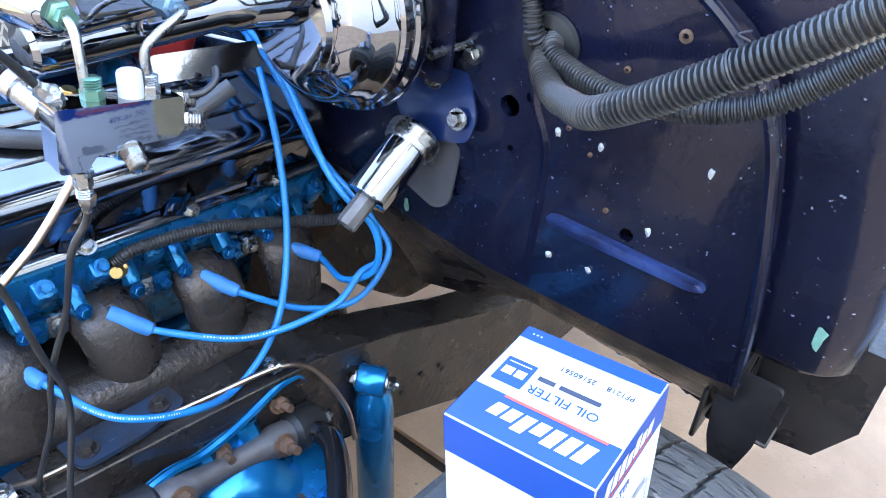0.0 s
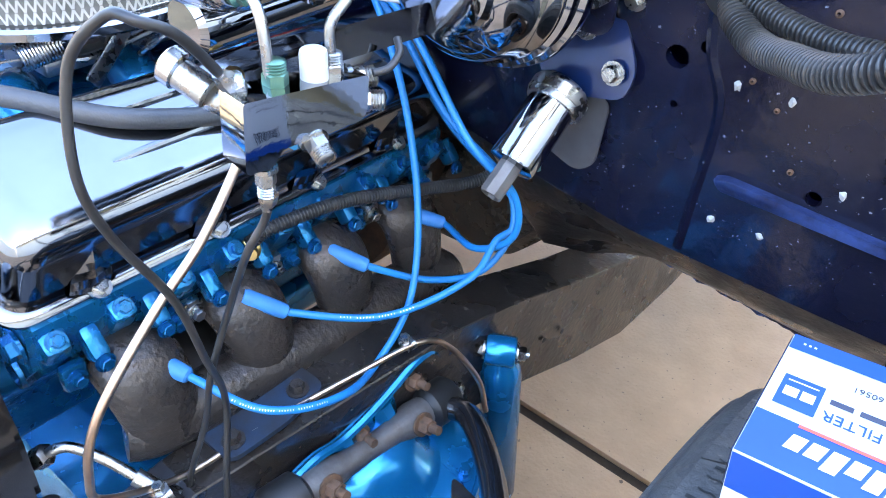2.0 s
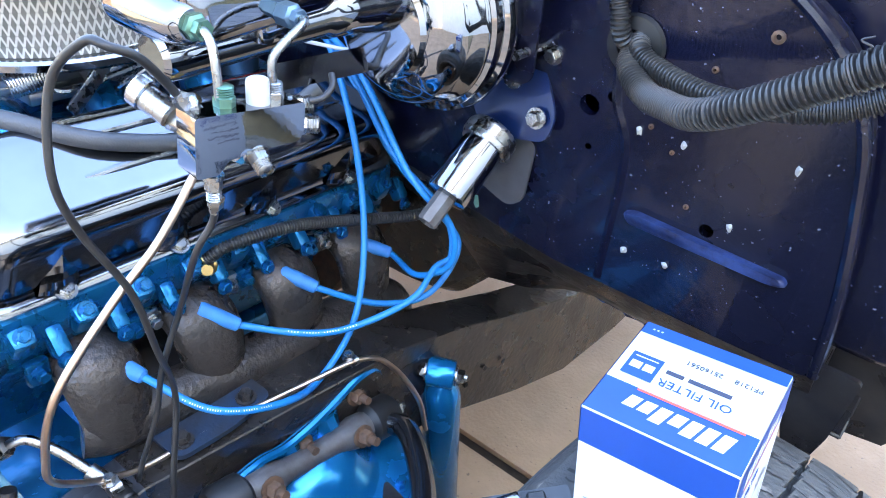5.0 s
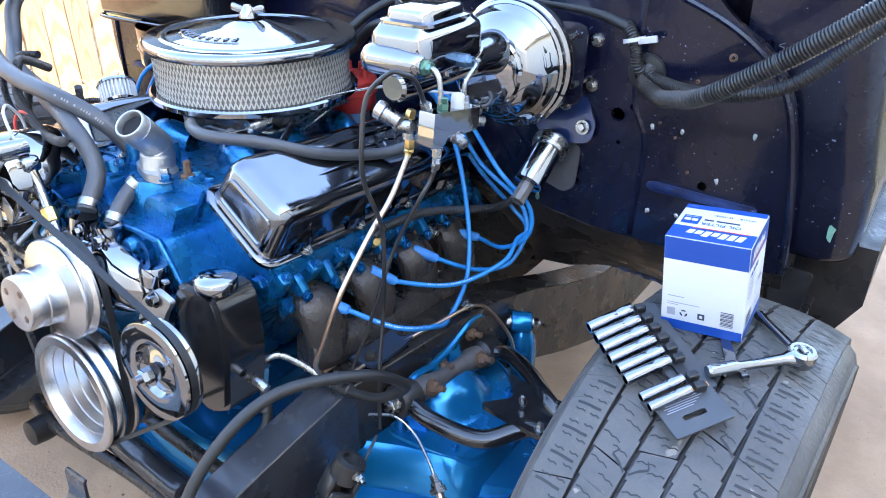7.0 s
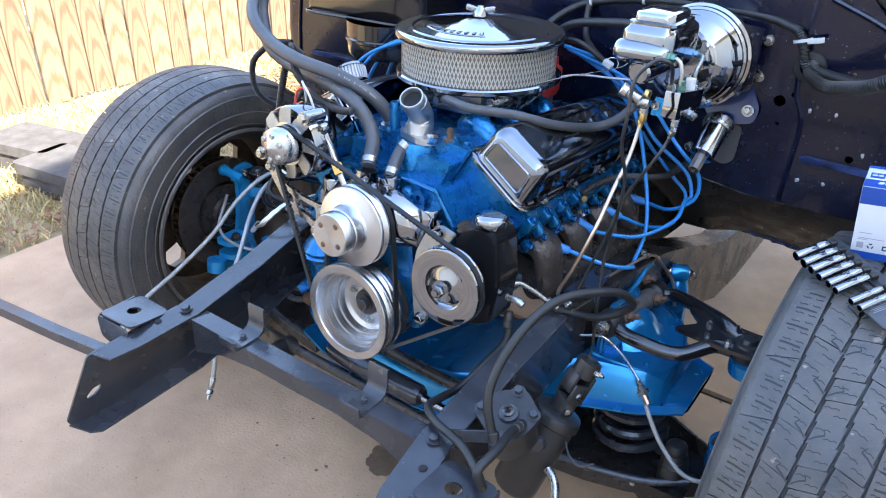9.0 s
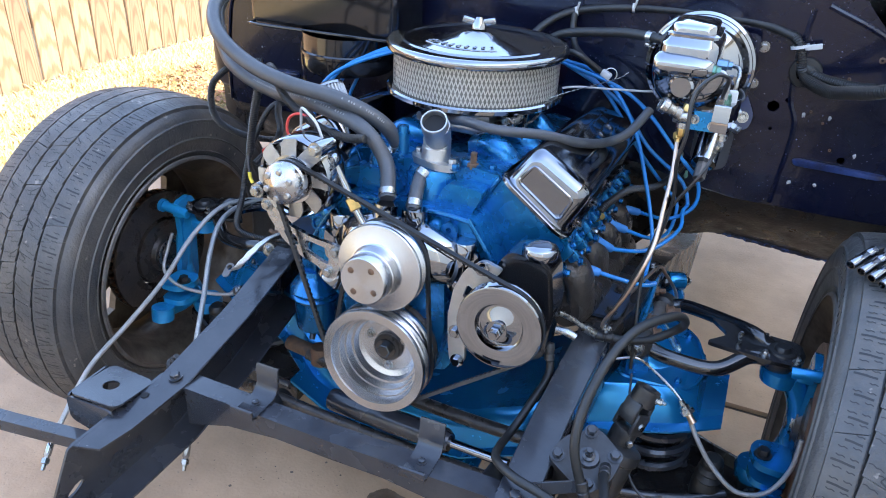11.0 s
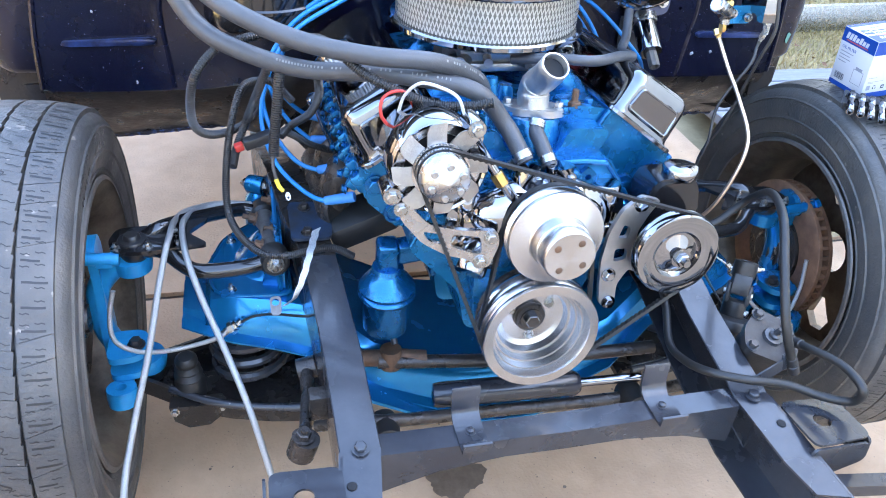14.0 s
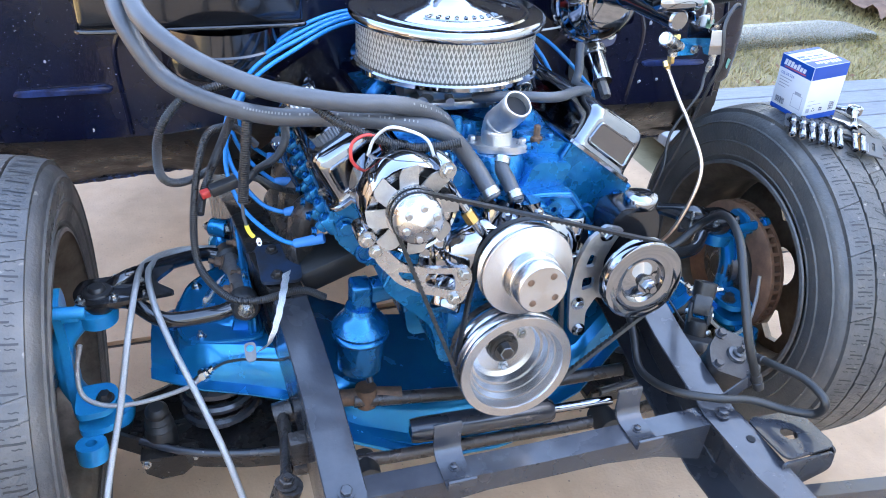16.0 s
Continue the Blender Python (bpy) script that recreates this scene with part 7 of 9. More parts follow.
# expanded metal mesh: diamonds of thin strips
bm = B()
N, R0, rowsn = 132, 0.1625, 6
hh = 0.068 / rowsn
for r in range(rowsn + 1):
    z0 = -0.034 + r * hh
    for i in range(N):
        for sgn in (1, -1):
            a0, a1 = 2 * PI * i / N, 2 * PI * (i + 0.5 * sgn) / N
            if r == rowsn:
                continue
            z1 = z0 + hh
            sh = 0.5 * (r % 2)
            a0b, a1b = a0 + 2 * PI * sh / N, a1 + 2 * PI * sh / N
            p, q = V((R0 * math.cos(a0b), R0 * math.sin(a0b), z0)), V((R0 * math.cos(a1b), R0 * math.sin(a1b), z1))
            wv = V((-math.sin(a0b), math.cos(a0b), 0)) * 0.00115
            nrm_ = V((math.cos(a0b), math.sin(a0b), 0)) * 0.0009
            vsx = [bm.verts.new(AT @ z) for z in (p - wv, p + wv, q + wv + nrm_, q - wv + nrm_)]
            bm.faces.new(vsx)
part("filter_mesh", bm, MESH_WIRE, acl, "tan expanded metal mesh", smooth=0)
bm = B()
lathe(bm, [(0.15, -0.036), (0.172, -0.034), (0.1755, -0.037), (0.1755, -0.044), (0.168, -0.049), (0.12, -0.052), (0.06, -0.05), (0.05, -0.04), (0.0, -0.04)], AT, 96)
part("base_pan", bm, CHROME, acl)

cb = thing("carburettor", (AC.x, AC.y, 0.89), "dull grey four-barrel carburettor under the air cleaner", "carburettor")
bm = B()
box(bm, (0.15, 0.19, 0.016), Matrix.Translation((AC.x, AC.y, 0.882)) @ pose(0, 0, 0, -3, 0, 0), 0.004)
box(bm, (0.12, 0.165, 0.045), Matrix.Translation((AC.x, AC.y, 0.905)) @ pose(0, 0, 0, -3, 0, 0), 0.010)
box(bm, (0.135, 0.04, 0.03), Matrix.Translation((AC.x, AC.y - 0.07, 0.912)), 0.008)
lathe(bm, [(0.064, 0.0), (0.064, 0.035)], Matrix.Translation((AC.x, AC.y, 0.905)), 32)
for x, y, z, r, h in ((-0.06, -0.09, 0.90, 0.012, 0.02), (0.045, -0.095, 0.90, 0.01, 0.018), (-0.02, -0.10, 0.905, 0.008, 0.02), (0.075, -0.02, 0.90, 0.012, 0.02), (-0.075, -0.03, 0.90, 0.014, 0.02)):
    lathe(bm, [(0, h), (r, h), (r, -h), (0, -h)], axis((AC.x + x, AC.y + y, z), (x, y, 0)), 12)
part("carburettor_body", bm, ALU_CAST, cb)
bm = B()
tube(bm, [(0.05, 0.39, 0.90), (0.085, 0.40, 0.895), (0.09, 0.46, 0.90), (0.088, 0.52, 0.905)], 0.004, 8)
tube(bm, [(0.09, 0.45, 0.88), (0.12, 0.45, 0.90), (0.13, 0.50, 0.92), (0.12, 0.55, 0.915)], 0.003, 8)
box(bm, (0.005, 0.05, 0.03), Matrix.Translation((0.088, 0.46, 0.895)) @ pose(0, 0, 0, 25, 0, 0), 0.002)
box(bm, (0.004, 0.09, 0.018), Matrix.Translation((0.115, 0.42, 0.912)) @ pose(0, 0, 0, 35, 0, 10), 0.002)
part("throttle_linkage", bm, STEEL, cb)
bm = B()
hel = []
sa, sb = V((0.106, 0.335, 0.925)), V((0.114, 0.372, 0.930))
ax_ = axis(sa, sb - sa)
for i in range(200):
    a = i * 0.42
    hel.append(ax_ @ V((0.0115 * math.cos(a), 0.0115 * math.sin(a), (sb - sa).length * i / 200)))
sweep(bm, hel, 0.0013, 5)
tube(bm, [sa, sa + V((-0.02, -0.02, -0.004)), sa + V((-0.04, -0.03, -0.008))], 0.0013, 6)
tube(bm, [sb, sb + V((0.008, 0.03, 0.008)), sb + V((0.01, 0.05, 0.004))], 0.0013, 6)
part("return_spring", bm, STEEL, cb, "coiled steel return spring")

# distributor behind the carburettor
ds = thing("distributor", (0.036, 0.655, 0.86), "red capped distributor behind the carburettor", "distributor")
bm = B()
lathe(bm, [(0, 0.86), (0.042, 0.86), (0.047, 0.872), (0.047, 0.89), (0.051, 0.893), (0.051, 0.918), (0.040, 0.926), (0, 0.926)], Matrix.Translation((0.036, 0.655, 0)), 30)
part("distributor_cap", bm, RED_PLASTIC, ds, "red plastic cap")
for k in range(8):
    a = k * PI / 4
    bm = B()
    lathe(bm, [(0, 0.942), (0.006, 0.942), (0.008, 0.914)], Matrix.Translation((0.036 + 0.035 * math.cos(a), 0.655 + 0.035 * math.sin(a), 0)), 10)
    part("cap_tower", bm, RED_PLASTIC, ds)
bm = B()
lathe(bm, [(0, 0.80), (0.03, 0.80), (0.035, 0.86), (0, 0.86)], Matrix.Translation((0.036, 0.655, 0)), 24)
part("distributor_body", bm, ALU_CAST, ds)

# breather filter on the passenger valve cover
br = thing("breather_filter", e(-0.225, 0.30, 0.40), "small chrome and white clamp-on breather filter", "breather")
bd = (EM.to_3x3() @ V((-0.581, 0.25, 0.814))).normalized()
b0 = e(-0.268, 0.318, 0.338)
bm = B()
for k in range(28):
    a = 2 * PI * k / 28
    box(bm, (0.006, 0.004, 0.034), axis(b0 + bd * 0.03, bd) @ Matrix.Rotation(a, 4, "Z") @ Matrix.Translation((0.030, 0, 0)), 0.001, 1)
lathe(bm, [(0.0, 0.012), (0.028, 0.012), (0.028, 0.048), (0, 0.048)], axis(b0, bd), 28)
part("pleats", bm, PLASTIC_WHT, br, "white pleated gauze")
bm = B()
lathe(bm, [(0.0, 0.056), (0.028, 0.056), (0.034, 0.052), (0.035, 0.047), (0.028, 0.046)], axis(b0, bd), 32)
lathe(bm, [(0.0, -0.02), (0.016, -0.02), (0.016, 0.008), (0.032, 0.010), (0.033, 0.014), (0.02, 0.014)], axis(b0, bd), 32)
part("breather_cap", bm, CHROME, br)

# ---- hoses, looms, wires and lines ----
def run(name, label, category, pts, r, material, group="", seg=12, loom=False, clamps=(), piece="hose_tube"):
    """A hose, loom or line through the given points, with clamps at fractions of its length."""
    t = thing(name, pts[0], label, category, group)
    bm = B()
    if loom:
        loom_tube(bm, pts, r, 0.0044 if r > 0.009 else 0.0036)
    else:
        tube(bm, pts, r, seg, 10)
    part(piece, bm, material, t)
    c = curve(pts, 20)
    for f in clamps:
        i = min(max(int(f * (len(c) - 1)), 1), len(c) - 2)
        clamp(t, c[i], c[i + 1] - c[i - 1], r + 0.0004)
    return t


HOSE_A = [(-0.028, 0.122, 0.833), (-0.054, 0.166, 0.878), (-0.108, 0.176, 0.930), (-0.225, 0.209, 0.944), (-0.344, 0.257, 0.935), (-0.433, 0.272, 0.958), (-0.498, 0.312, 0.986), (-0.542, 0.357, 1.050),
          (-0.56, 0.45, 1.09), (-0.56, 0.545, 1.10)]
HOSE_B = [(-0.061, 0.244, 0.872), (-0.089, 0.218, 0.928), (-0.159, 0.189, 0.968), (-0.265, 0.185, 0.983), (-0.367, 0.208, 1.001), (-0.461, 0.250, 1.037), (-0.52, 0.33, 1.075), (-0.53, 0.44, 1.11), (-0.53, 0.545, 1.12)]
ha = run("heater_hose", "grey rubber heater hose clamped to the water pump", "hose", HOSE_A, 0.0138, HOSE, "heater hoses", 18, clamps=(0.02,))
hb = run("heater_hose", "grey rubber heater hose clamped to the intake manifold", "hose", HOSE_B, 0.0138, HOSE, "heater hoses", 18, clamps=(0.025,))
run("bypass_hose", "short grey rubber bypass hose with two clamps", "hose", [(0.010, 0.192, 0.866), (0.006, 0.180, 0.855), (0.010, 0.158, 0.842), (0.017, 0.13, 0.818)], 0.0125, HOSE, "heater hoses", 16, clamps=(0.12, 0.9))
# faint dashes of print along the heater hoses
for h, pts, a, b in ((ha, HOSE_A, 0.26, 0.5), (hb, HOSE_B, 0.13, 0.24)):
    c = curve(pts, 40)
    bm = B()
    n = len(c)
    i = int(a * n)
    rr = random.Random(4)
    while i < b * n:
        d = (c[i + 1] - c[i]).normalized()
        side = (V((0.15, -0.75, 0.65)) - d * d.dot(V((0.15, -0.75, 0.65)))).normalized()
        box(bm, (rr.uniform(0.0015, 0.003), 0.0036, 0.0005), axis(c[i] + side * 0.0138, side, d) @ pose(0, 0, 0, 0, 0, 90), 0)
        i += 2 if rr.random() < 0.75 else 5
    part("printed_bar", bm, HOSE_PRINT, h, "pale printed marks", split=False)
run("vacuum_hose", "black rubber vacuum hose lying over the valve cover", "hose", [(0.004, 0.323, 0.919), (0.054, 0.269, 0.940), (0.118, 0.247, 0.943), (0.185, 0.293, 0.932), (0.241, 0.353, 0.908), (0.269, 0.448, 0.883), (0.300, 0.50, 0.892), (0.325, 0.555, 0.925)],
    0.0090, HOSE, "vacuum hoses", 14)
run("booster_hose", "black rubber vacuum hose from carburettor to brake booster", "hose", [(0.02, 0.60, 0.94), (0.055, 0.655, 0.985), (0.108, 0.652, 1.026), (0.204, 0.63, 1.046), (0.26, 0.615, 1.053), (0.315, 0.592, 1.055)], 0.0095, RUBBER_BLK,
    "vacuum hoses", 14, clamps=(0.93,))

LOOMS = (
    ("firewall harness running out along the fender", 0.0128, [(0.588, 0.738, 0.998), (0.592, 0.712, 0.990), (0.605, 0.690, 0.986), (0.632, 0.665, 0.982), (0.665, 0.629, 0.994), (0.727, 0.574, 1.025), (0.834, 0.567, 1.101), (0.938, 0.564, 1.189), (1.02, 0.56, 1.26)]),
    ("harness dropping to the firewall grommet", 0.0098, [(0.548, 0.726, 1.067), (0.562, 0.716, 1.055), (0.572, 0.711, 1.035), (0.578, 0.712, 1.010), (0.584, 0.728, 0.996)]),
    ("thinner harness leaving the firewall grommet", 0.0102, [(0.588, 0.738, 1.005), (0.600, 0.710, 1.003), (0.619, 0.697, 0.997), (0.685, 0.668, 0.997), (0.759, 0.650, 1.012), (0.813, 0.660, 1.033), (0.865, 0.675, 1.082), (0.915, 0.679, 1.136), (0.98, 0.68, 1.21)]),
    ("alternator harness hanging beside the heater box", 0.0072, [(-0.40, 0.30, 0.975), (-0.44, 0.285, 0.972), (-0.475, 0.292, 0.956), (-0.512, 0.277, 0.912), (-0.52, 0.295, 0.834), (-0.493, 0.374, 0.776), (-0.439, 0.462, 0.758), (-0.393, 0.550, 0.790)]),
    ("long harness dropping to the frame rail", 0.0068, [(-0.36, 0.45, 0.80), (-0.385, 0.435, 0.835), (-0.407, 0.424, 0.850), (-0.447, 0.382, 0.850), (-0.476, 0.337, 0.759), (-0.482, 0.301, 0.659), (-0.443, 0.228, 0.634), (-0.395, 0.219, 0.623), (-0.319, 0.241, 0.617), (-0.275, 0.246, 0.591)]),
    ("harness arching over the heater hoses", 0.0078, [(-0.375, 0.30, 0.955), (-0.347, 0.251, 0.983), (-0.317, 0.220, 0.989), (-0.261, 0.180, 0.952), (-0.175, 0.158, 0.919), (-0.12, 0.148, 0.917), (-0.082, 0.142, 0.924)]),
    ("hanging harness branch with a taped end", 0.0085, [(-0.385, 0.26, 0.93), (-0.392, 0.25, 0.88), (-0.398, 0.245, 0.84), (-0.402, 0.24, 0.80)]),
    ("harness branch behind the alternator", 0.0072, [(-0.385, 0.38, 0.765), (-0.365, 0.40, 0.775), (-0.335, 0.37, 0.81), (-0.322, 0.33, 0.86), (-0.325, 0.30, 0.91)]),
    ("harness branch falling to the starter", 0.0068, [(-0.38, 0.40, 0.765), (-0.36, 0.43, 0.74), (-0.33, 0.45, 0.71), (-0.29, 0.46, 0.69)]),
    ("harness branch crossing behind the plug wires", 0.0075, [(-0.40, 0.36, 0.90), (-0.42, 0.37, 0.85), (-0.44, 0.40, 0.79), (-0.46, 0.38, 0.75), (-0.47, 0.34, 0.73)]),
    ("short loom over the exhaust to the oil sender", 0.0075, [(0.283, 0.415, 0.755), (0.295, 0.44, 0.768), (0.315, 0.52, 0.765), (0.335, 0.62, 0.735), (0.36, 0.68, 0.725), (0.385, 0.715, 0.745), (0.40, 0.742, 0.765)]),
)
for lab, r, pts in LOOMS:
    t = run("wire_loom", "black corrugated " + lab, "wire loom", pts, r, LOOM, "wire looms", loom=True, piece="loom_tube")
    if r > 0.0125:
        # twisted wire round the loom, and a broken clip stub beside it
        c = curve(pts, 20)
        i = int(0.72 * len(c))
        bm = B()
        lathe(bm, [(r, -0.001), (r + 0.0009, 0.0), (r, 0.001)], axis(c[i], c[i + 1] - c[i]), 22)
        tube(bm, [c[i] + V((0, 0, r)), c[i] + V((0.004, -0.003, r + 0.006)), c[i] + V((-0.003, -0.004, r + 0.009)), c[i] + V((0.003, -0.001, r + 0.012))], 0.0008, 6)
        part("wire_tie", bm, DARK_STEEL, t, "thin twisted wire tie")
lm = thing("cable_tie", (0.565, 0.712, 1.05), "white nylon cable tie on the firewall harness", "cable tie")
bm = B()
lathe(bm, [(0.0158, -0.003), (0.0172, -0.003), (0.0172, 0.003), (0.0158, 0.003), (0.0158, -0.003)], axis((0.566, 0.716, 1.048), (0.3, -0.1, -1)), 24)
box(bm, (0.030, 0.006, 0.010), Matrix.Translation((0.590, 0.708, 1.052)) @ pose(0, 0, 0, 0, -14, 0), 0.001, 1)
part("tie_band", bm, PLASTIC_WHT, lm)
gr = thing("grommet", fw_pt(0.588, 0.998), "black rubber grommet in the firewall", "grommet")
bm = B()
lathe(bm, [(0.015, -0.004), (0.026, -0.002), (0.031, 0.003), (0.029, 0.008), (0.017, 0.010)], axis(fw_pt(0.588, 0.998), (0, -1, 0)), 26)
part("grommet_ring", bm, RUBBER_BLK, gr)

run("taped_harness", "smooth black tape-wrapped harness along the firewall top", "wire harness", [(0.03, 0.655, 1.00), (0.06, 0.69, 1.035), (0.11, 0.715, 1.062), (0.20, 0.728, 1.078), (0.30, 0.730, 1.085), (0.403, 0.732, 1.084), (0.495, 0.730, 1.078), (0.552, 0.722, 1.064)], 0.0085, RUBBER_BLK,
    "wire looms", 12, piece="taped_tube")
run("taped_harness", "smooth black tape-wrapped branch beside the carburettor", "wire harness", [(0.115, 0.712, 1.06), (0.118, 0.70, 1.03), (0.135, 0.67, 1.0), (0.165, 0.64, 0.985), (0.20, 0.62, 0.970)], 0.007, RUBBER_BLK, "wire looms", 12, piece="taped_tube")
for o, d in (((0.235, 0.728, 1.082), (1, 0, 0.1)), ((0.117, 0.716, 1.063), (0.9, 0.3, 0.3))):
    t = thing("cable_tie", o, "white nylon cable tie round the taped harness", "cable tie")
    bm = B()
    lathe(bm, [(0.0086, -0.0025), (0.010, -0.0025), (0.010, 0.0025), (0.0086, 0.0025), (0.0086, -0.0025)], axis(o, d), 20)
    box(bm, (0.004, 0.005, 0.024), Matrix.Translation(V(o) + V((0.004, -0.008, 0.010))) @ pose(0, 0, 0, 10, 15, 0), 0.001, 1)
    part("tie_band", bm, PLASTIC_WHT, t)

# plug wires, driver side: boot, wire
WIRES = (
    [(0.268, 0.285, 0.700), (0.318, 0.302, 0.686), (0.388, 0.332, 0.664), (0.411, 0.402, 0.635), (0.384, 0.481, 0.598), (0.378, 0.546, 0.652), (0.340, 0.600, 0.748), (0.285, 0.631, 0.869), (0.20, 0.66, 0.95), (0.09, 0.66, 0.975)],
    [(0.290, 0.395, 0.701), (0.315, 0.422, 0.677), (0.381, 0.500, 0.654), (0.423, 0.590, 0.669), (0.420, 0.642, 0.690), (0.425, 0.668, 0.700), (0.400, 0.680, 0.745), (0.323, 0.667, 0.808), (0.24, 0.67, 0.90), (0.10, 0.67, 0.97)],
    [(0.289, 0.512, 0.687), (0.322, 0.533, 0.670), (0.368, 0.593, 0.634), (0.398, 0.658, 0.627), (0.400, 0.715, 0.672), (0.362, 0.720, 0.709), (0.302, 0.689, 0.789), (0.20, 0.68, 0.92), (0.09, 0.68, 0.97)],
    [(0.295, 0.640, 0.668), (0.327, 0.660, 0.658), (0.392, 0.640, 0.666), (0.439, 0.647, 0.702), (0.437, 0.647, 0.759), (0.389, 0.625, 0.820), (0.27, 0.65, 0.92), (0.10, 0.66, 0.97)],
    [(-0.272, 0.285, 0.690), (-0.318, 0.300, 0.676), (-0.355, 0.345, 0.675), (-0.395, 0.40, 0.70), (-0.415, 0.45, 0.75), (-0.405, 0.47, 0.82), (-0.36, 0.48, 0.905), (-0.27, 0.51, 0.955), (-0.17, 0.58, 0.975), (-0.03, 0.63, 0.975)],
    [(-0.280, 0.395, 0.690), (-0.320, 0.405, 0.680), (-0.365, 0.43, 0.695), (-0.405, 0.48, 0.75), (-0.405, 0.50, 0.83), (-0.35, 0.52, 0.915), (-0.26, 0.54, 0.962), (-0.16, 0.60, 0.98), (-0.02, 0.64, 0.975)],
    [(-0.285, 0.512, 0.685), (-0.322, 0.520, 0.685), (-0.375, 0.53, 0.74), (-0.395, 0.535, 0.82), (-0.335, 0.55, 0.92), (-0.25, 0.565, 0.968), (-0.15, 0.61, 0.985), (-0.01, 0.65, 0.975)],
    [(-0.290, 0.625, 0.680), (-0.325, 0.625, 0.69), (-0.37, 0.60, 0.75), (-0.37, 0.585, 0.83), (-0.31, 0.585, 0.93), (-0.23, 0.60, 0.975), (-0.13, 0.64, 0.985), (0.0, 0.66, 0.975)],
)
for k, pts in enumerate(WIRES):
    t = thing("spark_plug_wire", pts[0], "bright blue silicone spark plug wire with a blue boot", "spark plug wire", "spark plug wires")
    bm = B()
    tube(bm, pts, 0.0042, 10, 12)
    part("wire", bm, WIRE_BLUE, t)
    a, b = V(pts[0]), V(pts[1])
    d = (b - a).normalized()
    bm = B()
    L = (b - a).length
    sweep(bm, [a - d * 0.004, a, a + d * (L * 0.5), b - d * 0.006, b, b + d * 0.002], [0.0085, 0.0098, 0.0092, 0.0085, 0.0078, 0.0055], 14)
    part("boot", bm, BOOT_BLUE, t, "softer blue rubber boot")
    if k == 0 or k == 1:
        c = curve(pts[1:], 30)
        bm = B()
        for i in range(18 if k == 0 else 16, 54 if k == 0 else 40):
            if i % 7 == 6:
                continue
            dd = (c[i + 1] - c[i]).normalized()
            side = (V((0.3, -0.6, 0.7)) - dd * dd.dot(V((0.3, -0.6, 0.7)))).normalized()
            box(bm, (0.0009, 0.0018, 0.0003), axis(c[i] + side * 0.0042, side, dd) @ pose(0, 0, 0, 0, 0, 90), 0)
        part("printed_bar", bm, MESH_WIRE, t, "white printed marks", split=False)

